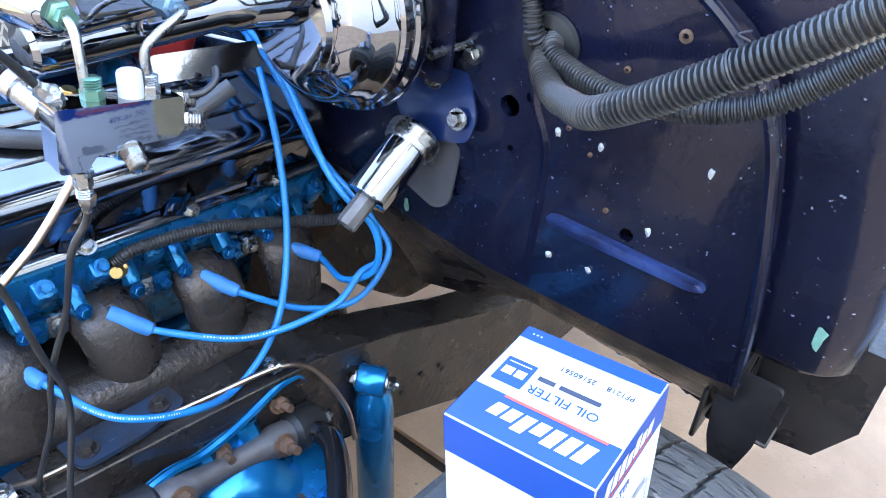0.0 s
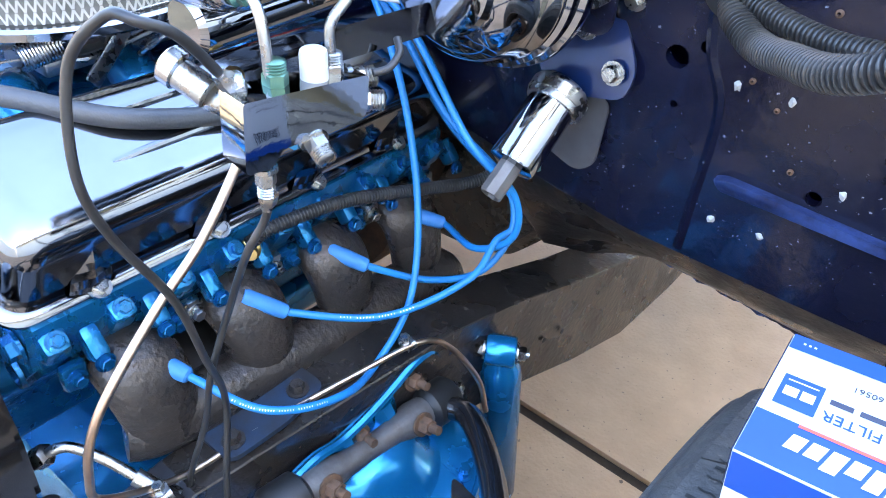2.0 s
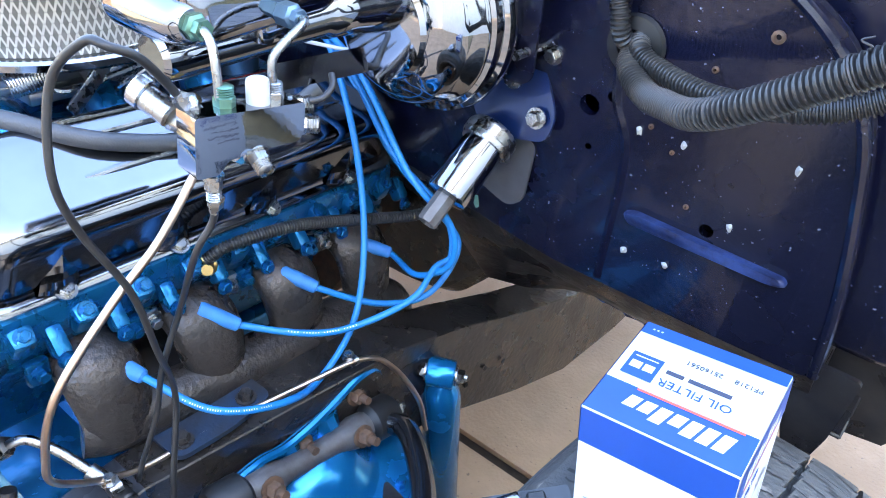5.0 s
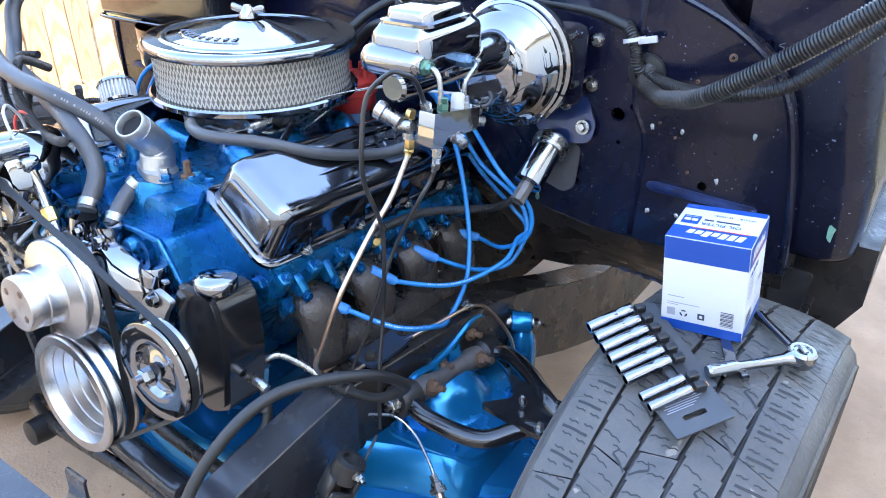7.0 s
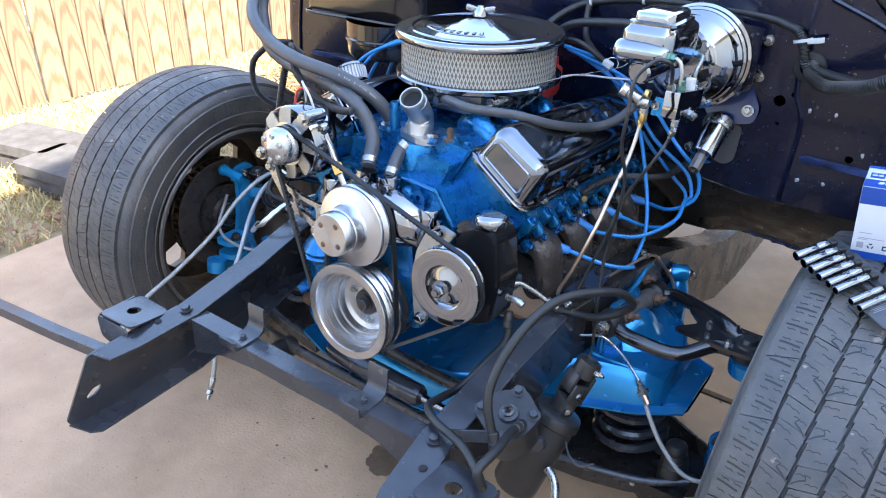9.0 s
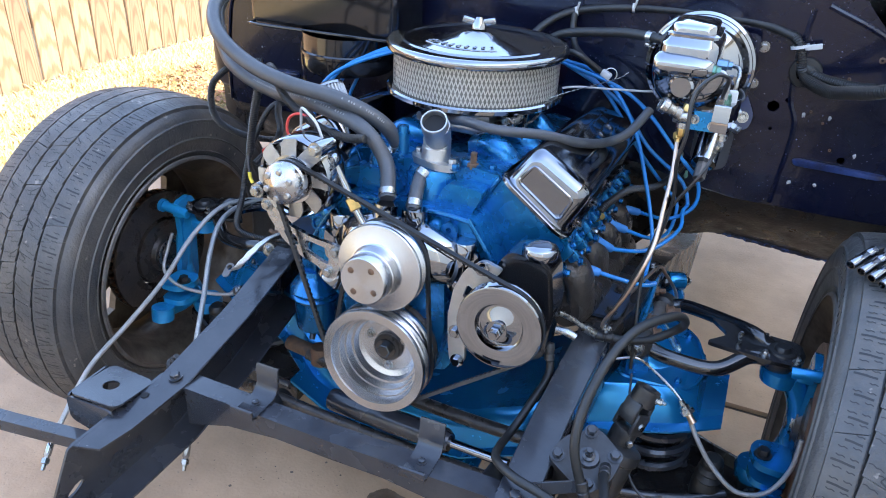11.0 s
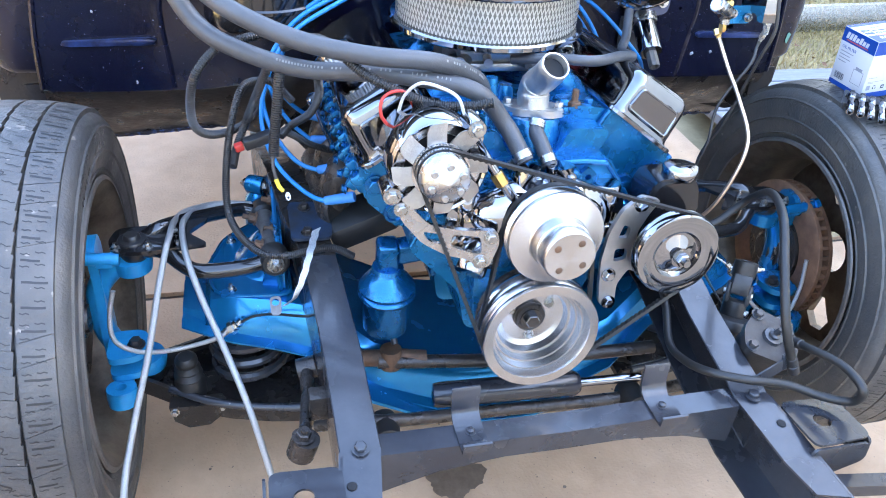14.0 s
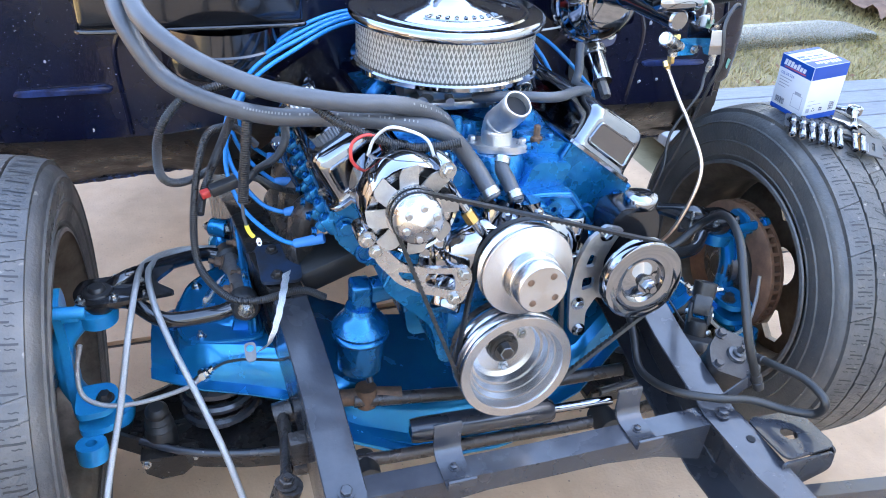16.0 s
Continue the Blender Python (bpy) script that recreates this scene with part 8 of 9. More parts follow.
# brake lines, wires, cables
LINES = (
    ("brake_line", "pale nickel-copper brake line bent down to the frame rail", "brake line", 0.0036, COPPER,
     [(0.402, 0.357, 0.953), (0.404, 0.350, 0.942), (0.410, 0.303, 0.899), (0.412, 0.252, 0.864), (0.412, 0.194, 0.810), (0.389, 0.177, 0.735), (0.359, 0.186, 0.664), (0.349, 0.255, 0.607), (0.357, 0.345, 0.600), (0.381, 0.447, 0.603), (0.403, 0.531, 0.603),
      (0.416, 0.570, 0.570), (0.445, 0.588, 0.519), (0.455, 0.594, 0.461)]),
    ("brake_line", "thin black brake line looping up from the valve and down", "brake line", 0.0031, LOOM,
     [(0.459, 0.318, 1.028), (0.466, 0.290, 1.068), (0.463, 0.272, 1.081), (0.447, 0.264, 1.082), (0.424, 0.248, 1.053), (0.425, 0.233, 0.995), (0.419, 0.242, 0.943), (0.423, 0.265, 0.877), (0.413, 0.279, 0.800), (0.395, 0.294, 0.717), (0.403, 0.267, 0.616), (0.41, 0.255, 0.53)]),
    ("brake_line", "thin black brake line dropping from the valve block", "brake line", 0.0029, LOOM,
     [(0.473, 0.321, 0.958), (0.466, 0.319, 0.935), (0.454, 0.307, 0.905), (0.413, 0.307, 0.827), (0.399, 0.286, 0.762), (0.377, 0.280, 0.690), (0.355, 0.261, 0.612), (0.345, 0.25, 0.56)]),
    ("steel_brake_line", "bent bright steel line from master cylinder to valve block", "brake line", 0.0034, STEEL, [(0.437, 0.347, 1.069), (0.452, 0.345, 1.069), (0.461, 0.343, 1.062), (0.465, 0.341, 1.050), (0.467, 0.339, 1.025)]),
    ("steel_brake_line", "bent bright steel line from master cylinder to valve block", "brake line", 0.0034, STEEL, [(0.452, 0.421, 1.063), (0.466, 0.420, 1.063), (0.474, 0.408, 1.062), (0.477, 0.390, 1.056), (0.476, 0.380, 1.046), (0.476, 0.379, 1.022)]),
    ("steel_brake_line", "small bent steel line at the rear of the valve block", "brake line", 0.0026, DARK_STEEL, [(0.487, 0.402, 1.012), (0.491, 0.412, 1.013), (0.489, 0.424, 1.018), (0.482, 0.430, 1.024)]),
    ("steering_hose", "thick black power steering hose looping over the frame rail", "hose", 0.0076, RUBBER_BLK,
     [(0.345, 0.235, 0.597), (0.385, 0.235, 0.60), (0.43, 0.232, 0.615), (0.470, 0.235, 0.645), (0.486, 0.220, 0.676), (0.470, 0.160, 0.721), (0.421, 0.060, 0.737), (0.390, -0.015, 0.692), (0.381, -0.075, 0.617), (0.411, -0.097, 0.535)]),
    ("steering_hose", "black return hose draped over the frame rail", "hose", 0.0072, RUBBER_BLK,
     [(0.275, 0.16, 0.60), (0.284, 0.142, 0.555), (0.274, 0.09, 0.53), (0.258, 0.03, 0.502), (0.256, -0.03, 0.515), (0.268, -0.082, 0.538), (0.309, -0.115, 0.548), (0.37, -0.13, 0.543), (0.421, -0.160, 0.537), (0.448, -0.19, 0.552), (0.443, -0.198, 0.588), (0.444, -0.149, 0.590), (0.433, -0.091, 0.575), (0.428, -0.047, 0.558)]),
    ("braided_cable", "braided stainless steel hose hanging to the ground", "braided hose", 0.0058, BRAID,
     [(-0.45, 0.56, 0.52), (-0.50, 0.545, 0.535), (-0.540, 0.518, 0.548), (-0.582, 0.449, 0.572), (-0.593, 0.352, 0.587), (-0.610, 0.265, 0.545), (-0.632, 0.182, 0.466), (-0.657, 0.082, 0.399), (-0.669, -0.022, 0.351), (-0.654, -0.126, 0.289), (-0.645, -0.17, 0.262)]),
    ("braided_cable", "braided stainless steel hose hanging to the ground", "braided hose", 0.0058, BRAID,
     [(-0.45, 0.55, 0.525), (-0.50, 0.535, 0.54), (-0.540, 0.508, 0.548), (-0.572, 0.430, 0.573), (-0.566, 0.327, 0.576), (-0.543, 0.249, 0.536), (-0.507, 0.171, 0.471), (-0.472, 0.089, 0.400), (-0.445, 0.021, 0.307), (-0.43, -0.02, 0.22)]),
    ("throttle_wire", "thin bare steel wire from carburettor towards the booster", "wire", 0.0009, STEEL, [(0.10, 0.36, 0.925), (0.16, 0.45, 0.955), (0.24, 0.60, 0.962), (0.262, 0.62, 0.975)]),
    ("white_cable", "white control cable under the brake booster", "cable", 0.0022, PLASTIC_WHT, [(0.09, 0.55, 0.92), (0.152, 0.60, 0.933), (0.237, 0.61, 0.939), (0.32, 0.64, 0.94), (0.36, 0.735, 0.935)]),
    ("vacuum_line", "thin black hose down to a white connector", "hose", 0.006, RUBBER_BLK, [(0.12, 0.62, 1.00), (0.155, 0.60, 1.003), (0.185, 0.61, 0.985), (0.208, 0.62, 0.967)]),
    ("red_wire", "red wire looping over the alternator", "wire", 0.0026, RED_PLASTIC, [(-0.235, 0.155, 0.885), (-0.248, 0.155, 0.905), (-0.245, 0.16, 0.928), (-0.225, 0.162, 0.938), (-0.205, 0.165, 0.930), (-0.20, 0.17, 0.91)]),
    ("white_wire", "white wire curling to a bullet terminal", "wire", 0.0024, PLASTIC_WHT, [(-0.222, 0.16, 0.905), (-0.215, 0.152, 0.935), (-0.198, 0.13, 0.962), (-0.172, 0.11, 0.963), (-0.15, 0.10, 0.952), (-0.138, 0.10, 0.925), (-0.128, 0.102, 0.917), (-0.118, 0.104, 0.928)]),
    ("grey_wire", "grey wire with a yellow crimped terminal", "wire", 0.0028, HOSE, [(-0.402, 0.24, 0.81), (-0.404, 0.235, 0.785), (-0.400, 0.232, 0.762)]),
    ("sensor_wire", "thin black sensor wire hanging by the knuckle", "wire", 0.0022, LOOM, [(0.415, 0.24, 0.53), (0.43, 0.16, 0.49), (0.455, 0.075, 0.45), (0.49, 0.05, 0.43), (0.515, 0.07, 0.43)]),
)
for nm, lab, cat, r, mm, pts in LINES:
    t = run(nm, lab, cat, pts, r, mm, cat + "s", 10, piece="line_tube" if "line" in nm else "tube")
    a, b = V(pts[0]), V(pts[1])
    if nm == "brake_line":
        bm = B()
        lathe(bm, [(0, -0.003), (r * 1.9, -0.003), (r * 2.0, 0.0), (r * 2.0, 0.008), (r * 1.4, 0.010), (r * 1.3, 0.014), (0, 0.014)], axis(a, b - a), 6)
        part("flare_nut", bm, BRASS if mm is COPPER else STEEL, t)
    elif nm == "steering_hose":
        for p_, q_ in ((a, b), (V(pts[-1]), V(pts[-2]))):
            bm = B()
            lathe(bm, [(0, -0.004), (r * 1.2, -0.004), (r * 1.25, 0.0), (r * 1.25, 0.010), (r * 1.12, 0.011), (r * 1.12, 0.014), (r * 1.25, 0.015), (r * 1.25, 0.026), (r, 0.028)], axis(p_, q_ - p_), 18)
            part("crimp_sleeve", bm, DARK_STEEL, t)
# crimped ends of the braided hoses
for o, d in (((-0.645, -0.17, 0.262), (0.25, -0.75, -0.6)), ((-0.43, -0.02, 0.22), (0.2, -0.6, -0.8))):
    t = thing("hose_end", o, "crimped chrome end of a braided hose", "hose fitting", "hose fittings")
    bm = B()
    lathe(bm, [(0, -0.004), (0.0075, -0.004), (0.0075, 0.02), (0.006, 0.022), (0.006, 0.030), (0, 0.030)], axis(o, d), 16)
    part("ferrule", bm, CHROME, t)
    bm = B()
    lathe(bm, [(0, 0.026), (0.0088, 0.026), (0.0088, 0.036), (0.005, 0.038), (0.004, 0.05), (0, 0.05)], axis(o, d), 6)
    part("hex_nut", bm, STEEL, t)
# yellow crimp terminal and red connector on the passenger looms
t = thing("crimp_terminal", (-0.398, 0.231, 0.754), "yellow crimped ring terminal on a loose wire", "terminal")
bm = B()
tube(bm, [(-0.401, 0.232, 0.764), (-0.397, 0.229, 0.752), (-0.391, 0.227, 0.744)], 0.0036, 10)
part("sleeve", bm, YELLOW_PLASTIC, t)
bm = B()
plate(bm, circ(0, 0, 0.0042, 14, 0.007), 0.001, axis((-0.384, 0.223, 0.736), (0.2, -0.8, 0.5)), [circ(0.0, -0.002, 0.0022, 8)])
part("ring", bm, STEEL, t)
t = thing("wire_connector", (-0.43, 0.38, 0.76), "black wire connector with a red end", "connector")
bm = B()
box(bm, (0.05, 0.022, 0.018), Matrix.Translation((-0.425, 0.375, 0.762)) @ pose(0, 0, 0, 0, -14, 10), 0.003)
part("housing", bm, PLASTIC_BLK, t)
bm = B()
box(bm, (0.016, 0.016, 0.013), Matrix.Translation((-0.457, 0.369, 0.753)) @ pose(0, 0, 0, 0, -14, 10), 0.003)
part("red_lock", bm, RED_PLASTIC, t, "red plastic lock")
t = thing("oil_dipstick", (-0.325, 0.42, 0.80), "chrome oil dipstick handle beside the valve cover", "dipstick")
bm = B()
tube(bm, [(-0.26, 0.44, 0.62), (-0.285, 0.435, 0.70), (-0.31, 0.43, 0.765), (-0.322, 0.425, 0.805)], 0.0045, 10)
part("dipstick_tube", bm, CHROME, t)
bm = B()
lathe(bm, [(0, -0.006), (0.010, -0.006), (0.0125, 0.0), (0.0125, 0.010), (0.009, 0.013), (0, 0.013)], axis((-0.322, 0.425, 0.808), (-0.25, -0.2, 0.9)), 20)
part("dipstick_knob", bm, CHROME, t)
t = thing("white_connector", (0.219, 0.612, 0.966), "small white nylon connector under the booster", "connector")
bm = B()
box(bm, (0.022, 0.014, 0.014), Matrix.Translation((0.219, 0.612, 0.966)) @ pose(0, 0, 0, 0, 25, 0), 0.003)
lathe(bm, [(0.012, -0.001), (0.0135, 0.0), (0.012, 0.001)], axis((0.228, 0.612, 0.968), (0.2, -1, 0.1)), 20)
part("connector_shell", bm, PLASTIC_WHT, t)

# rail clip, steering pressure line and engine mount
t = thing("line_clip", (0.383, 0.551, 0.60), "bright steel line clip bolted on the frame rail", "clip", "line clips")
bm = B()
lathe(bm, [(0.0036, -0.006), (0.006, -0.006), (0.006, 0.006), (0.0036, 0.006)], axis((0.398, 0.52, 0.603), (0.2, 0.9, 0.1)), 14)
bolt(bm, (0.392, 0.518, 0.608), (0, 0, 1), 0.006, 0.007)
part("clip_band", bm, STEEL, t)
copy_thing(t, pose(0.345, 0.262, 0.612))
t = thing("steering_pressure_line", (0.319, 0.113, 0.686), "bent steel power steering pressure line with hex fittings", "steering line")
bm = B()
tube(bm, [(0.250, 0.165, 0.632), (0.262, 0.178, 0.645), (0.273, 0.195, 0.648), (0.295, 0.212, 0.632), (0.322, 0.226, 0.610), (0.344, 0.236, 0.596)], 0.0052, 12)
part("line_tube", bm, STEEL, t)
bm = B()
lathe(bm, [(0, -0.008), (0.010, -0.008), (0.011, -0.006), (0.011, 0.008), (0.007, 0.010), (0, 0.010)], axis((0.258, 0.174, 0.641), (0.6, 0.7, 0.6)), 6)
part("hex_fitting", bm, STEEL, t)
bm = B()
lathe(bm, [(0, -0.012), (0.0085, -0.012), (0.0085, 0.02), (0.0105, 0.02), (0.0105, 0.032), (0, 0.032)], axis((0.328, 0.229, 0.606), (0.7, 0.35, -0.5)), 12)
part("crimp_fitting", bm, STEEL, t)
for s in (1, -1):
    t = thing("engine_mount", (s * 0.33, 0.36, 0.57), "grimy dark engine mount bracket bolted to the frame rail", "engine mount", "engine mounts")
    bm = B()
    plate(bm, rounded([(-0.042, -0.066), (0.030, -0.066), (0.036, 0.0), (0.030, 0.060), (-0.042, 0.060)], 0.014), 0.006, Matrix.Translation((s * 0.338, 0.36, 0.597)) @ pose(0, 0, 0, 0, s * -2, 0))
    part("mount_plate", bm, MOUNT_BLUE, t)
    bm = B()
    box(bm, (0.13, 0.10, 0.05), Matrix.Translation((s * 0.245, 0.36, 0.598)) @ pose(0, 0, 0, 0, s * 22, 0), 0.012)
    part("mount_rubber", bm, RUBBER_BLK, t)
    bm = B()
    for dy in (-0.06, 0.045):
        bolt(bm, (s * 0.350, 0.36 + dy * 0.8, 0.603), (0, 0, 1), 0.0085, 0.009)
    part("mount_bolt", bm, IRON, t)

# oil pressure sender
t = thing("oil_sender", (0.278, 0.425, 0.743), "small brass oil pressure sender on the engine", "sensor")
bm = B()
lathe(bm, [(0, -0.02), (0.008, -0.02), (0.008, -0.006), (0.0115, -0.006), (0.0115, 0.006), (0.008, 0.008), (0.0065, 0.018), (0, 0.018)], axis((0.275, 0.42, 0.742), (0.8, -0.5, 0.3)), 10)
part("sender_body", bm, BRASS, t)

# ---- brake booster and master cylinder ----
t = thing("brake_booster", (0.392, 0.70, 1.0), "mirror chrome round brake booster on the firewall", "brake booster")
m = axis((0.392, 0.652, 1.002), (0.0, -1, 0.03))
bm = B()
lathe(bm, [(0.0, -0.075), (0.06, -0.072), (0.075, -0.055), (0.093, -0.032), (0.0965, -0.012), (0.1015, -0.010), (0.1045, -0.006), (0.1055, 0.0), (0.104, 0.006), (0.0985, 0.008), (0.0975, 0.013), (0.0995, 0.016), (0.0985, 0.020), (0.094, 0.022), (0.0925, 0.028), (0.089, 0.031), (0.086, 0.046), (0.081, 0.054), (0.062, 0.068), (0.055, 0.0705), (0.052, 0.076), (0.040, 0.079), (0.0, 0.080)], m, 96)
part("booster_shell", bm, CHROME, t)
bm = B()
lathe(bm, [(0.0, 0.0), (0.017, 0.0), (0.019, 0.003), (0.019, 0.010), (0.014, 0.014), (0.012, 0.03), (0.0, 0.032)], axis((0.338, 0.602, 1.052), (-0.2, -0.95, 0.15)), 22)
lathe(bm, [(0.0, 0.0), (0.008, 0.0), (0.0085, 0.02), (0.007, 0.028), (0.0, 0.028)], axis((0.334, 0.59, 1.054), (-1, 0.05, 0.02)), 14)
part("check_valve", bm, PLASTIC_BLK, t, "black plastic check valve")
for x, z in ((0.475, 1.045), (0.485, 0.97), (0.355, 1.05), (0.35, 0.95)):
    bm = B()
    lathe(bm, [(0.005, 0.0), (0.005, 0.06), (0, 0.06)], axis(fw_pt(x, z, -0.004), (0, -1, 0.03)), 10)
    part("mount_stud", bm, STEEL, t)
# bracket behind the booster
bm = B()
plate(bm, rounded([(-0.075, -0.065), (0.11, -0.065), (0.11, 0.065), (-0.075, 0.065)], 0.018), 0.004, Matrix.Translation((0.385, fy(1.0) - 0.028, 1.0)) @ Matrix.Rotation(PI / 2 - FT, 4, "X"))
part("booster_bracket", bm, NAVY, t)
bm = B()
lathe(bm, [(0.0, 0.0), (0.05, 0.0), (0.05, 0.055), (0, 0.055)], axis(fw_pt(0.392, 1.0, -0.004), (0, -1, 0.03)), 30)
part("rear_boot", bm, RUBBER_BLK, t)

t = thing("master_cylinder", (0.394, 0.45, 1.04), "mirror chrome brake master cylinder with a squared lid", "master cylinder")
bm = B()
lathe(bm, [(0.0, 0.0), (0.016, 0.0), (0.020, 0.004), (0.021, 0.02), (0.021, 0.16), (0.024, 0.165), (0.026, 0.19), (0.030, 0.215), (0.034, 0.24), (0.034, 0.25), (0, 0.25)], axis((0.394, 0.335, 1.038), (0, 1, -0.02)), 32)
part("bore", bm, CHROME, t)
bm = B()
lathe(bm, [(0.0, -0.004), (0.014, -0.004), (0.019, 0.001), (0.0205, 0.012), (0.020, 0.05), (0.017, 0.078), (0.014, 0.085), (0.011, 0.088), (0, 0.088)], axis((0.349, 0.346, 1.070), (1, 0, 0.0)), 32)
part("port_barrel", bm, CHROME, t)
bm = B()
secs = []
for ins, z in ((0.006, 1.052), (0.001, 1.058), (0.0, 1.066), (0.0, 1.098), (0.002, 1.104), (0.010, 1.110), (0.012, 1.113)):
    secs.append([V((x, y, z)) for x, y in rounded([(0.348 + ins, 0.352 + ins), (0.360, 0.340 + ins), (0.428, 0.340 + ins), (0.441 - ins, 0.352 + ins), (0.441 - ins, 0.475 - ins), (0.425, 0.49 - ins), (0.364, 0.49 - ins), (0.348 + ins, 0.475 - ins)], 0.008, 3)])
loft(bm, secs)
bmesh.ops.recalc_face_normals(bm, faces=bm.faces[:])
part("reservoir", bm, CHROME, t, smooth=35)
bm = B()
secs = []
for ins, z in ((0.0, 1.111), (-0.003, 1.113), (-0.003, 1.117), (0.003, 1.119), (0.004, 1.128), (0.006, 1.131), (0.014, 1.133)):
    secs.append([V((x, y, z)) for x, y in rounded([(0.356 + ins, 0.368 + ins), (0.366 + ins, 0.358 + ins), (0.424 - ins, 0.358 + ins), (0.434 - ins, 0.368 + ins), (0.434 - ins, 0.45 - ins), (0.424 - ins, 0.46 - ins), (0.366 + ins, 0.46 - ins), (0.356 + ins, 0.45 - ins)], 0.006, 3)])
loft(bm, secs)
bmesh.ops.recalc_face_normals(bm, faces=bm.faces[:])
lid_ = part("lid", bm, CHROME, t, smooth=35)
bm = B()
lathe(bm, [(0, -0.006), (0.010, -0.006), (0.010, 0.004), (0.0075, 0.006), (0.0075, 0.012), (0, 0.012)], axis((0.437, 0.347, 1.069), (1, 0, 0)), 6)
part("port_nut", bm, GREEN_ZINC, t, "green plated port nut")
bm = B()
lathe(bm, [(0, -0.012), (0.0095, -0.012), (0.0095, 0.004), (0.007, 0.006), (0.007, 0.012), (0, 0.012)], axis((0.450, 0.421, 1.063), (1, 0, 0)), 6)
part("port_nut", bm, BLUE_ZINC, t, "blue plated port nut")
bm = B()
box(bm, (0.02, 0.03, 0.03), Matrix.Translation((0.425, 0.42, 1.052)), 0.006)
part("port_boss", bm, CHROME, t)

# ---- proportioning valve ----
t = thing("proportioning_valve", (0.471, 0.35, 1.0), "machined aluminium brake proportioning valve with steel fittings", "brake valve")
vm = Matrix.Translation((0.471, 0.352, 1.002)) @ pose(0, 0, 0, -2, 0, -7)
bm = B()
plate(bm, rounded([(-0.047, -0.026), (-0.028, -0.026), (-0.020, -0.015), (0.010, -0.012), (0.042, -0.010), (0.047, -0.004), (0.047, 0.022), (-0.047, 0.022)], 0.003, 2), 0.028, vm @ Matrix.Translation((-0.014, 0, 0)) @ Matrix(((0, 0, 1, 0), (1, 0, 0, 0), (0, 1, 0, 0), (0, 0, 0, 1))))
part("valve_block", bm, CHROME, t, "mirror polished valve block")
bm = B()
lathe(bm, [(0, 0), (0.0092, 0), (0.0092, 0.018), (0.0085, 0.0205), (0.007, 0.0215), (0, 0.0215)], axis((0.474, 0.365, 1.022), (0, -0.03, 1)), 20)
part("white_plug", bm, PLASTIC_WHT, t, "white plastic plug")
FIT = (((0.459, 0.318, 1.022), (0.1, -0.35, 0.9), 0.006, 0.014, STEEL), ((0.467, 0.339, 1.022), (0, 0, 1), 0.0085, 0.018, GREEN_ZINC), ((0.476, 0.379, 1.02), (0, 0, 1), 0.0075, 0.018, STEEL), ((0.482, 0.356, 0.985), (0.85, -0.2, -0.35), 0.0085, 0.018, STEEL),
       ((0.474, 0.321, 0.974), (0, 0, -1), 0.007, 0.020, STEEL), ((0.474, 0.396, 1.014), (0.45, 0.9, 0.05), 0.0085, 0.018, STEEL), ((0.476, 0.396, 1.000), (0.6, 0.8, -0.05), 0.0085, 0.022, STEEL))
for o, d, r, h, mm in FIT:
    bm = B()
    lathe(bm, [(0, 0), (r, 0), (r, h * 0.55), (r * 0.8, h * 0.62), (r * 0.8, h), (r * 0.6, h * 1.06), (0, h * 1.06)], axis(o, d), 6)
    lathe(bm, [(0, -0.002), (r * 1.2, -0.002), (r * 1.2, 0.0015), (0, 0.0015)], axis(o, d), 16)
    for k in range(4):
        lathe(bm, [(r * 0.78, h * (0.64 + 0.10 * k)), (r * 0.90, h * (0.68 + 0.10 * k)), (r * 0.78, h * (0.72 + 0.10 * k))], axis(o, d), 14)
    part("hex_fitting", bm, mm, t)
bm = B()
plate(bm, rounded([(-0.024, -0.016), (0.020, -0.016), (0.026, 0.0), (0.024, 0.018), (-0.02, 0.018)], 0.003), 0.003, Matrix.Translation((0.438, 0.362, 0.982)) @ pose(0, 0, 0, 90, 0, 4))
part("blue_bracket", bm, BLUE_GLOSS, t, "blue painted mounting bracket")
bm = B()
plate(bm, rounded([(-0.05, -0.010), (0.05, -0.012), (0.052, 0.010), (-0.048, 0.011)], 0.004), 0.003, axis((0.466, 0.436, 1.036), (0.84, 0.0, 0.42), (0, 0, 1)))
part("chrome_strap", bm, CHROME, t, "chrome strap up to the booster")
bm = B()
bolt(bm, (0.421, 0.358, 0.985), (-0.2, -1, 0), 0.006, 0.007)
bolt(bm, (0.453, 0.356, 0.978), (0, -1, 0), 0.006, 0.007)
part("bracket_bolt", bm, STEEL, t)
# pressure switch with its round cap, and the brass tee below
bm = B()
d = V((-0.022, -0.008, 0.011)).normalized()
lathe(bm, [(0.0, 0.0105), (0.008, 0.011), (0.0125, 0.012), (0.0145, 0.010), (0.0148, 0.0), (0.0115, -0.002), (0.0, -0.002)], axis((0.371, 0.333, 1.004), d), 24)
part("switch_cap", bm, ALU, t, "bright round metal switch cap")
bm = B()
lathe(bm, [(0, 0.0), (0.009, 0.0), (0.009, -0.008), (0.0115, -0.010), (0.0115, -0.034), (0, -0.034)], axis((0.366, 0.328, 1.008), d), 18)
lathe(bm, [(0, -0.014), (0.010, -0.014), (0.0115, -0.010), (0.0115, 0.010), (0.010, 0.014), (0, 0.014)], axis((0.398, 0.346, 0.988), (1, 0.15, 0)), 16)
lathe(bm, [(0, -0.018), (0.0095, -0.018), (0.0095, 0.0), (0, 0.0)], axis((0.402, 0.353, 0.985), (0, 0, 1)), 14)
part("tee_body", bm, STEEL, t)
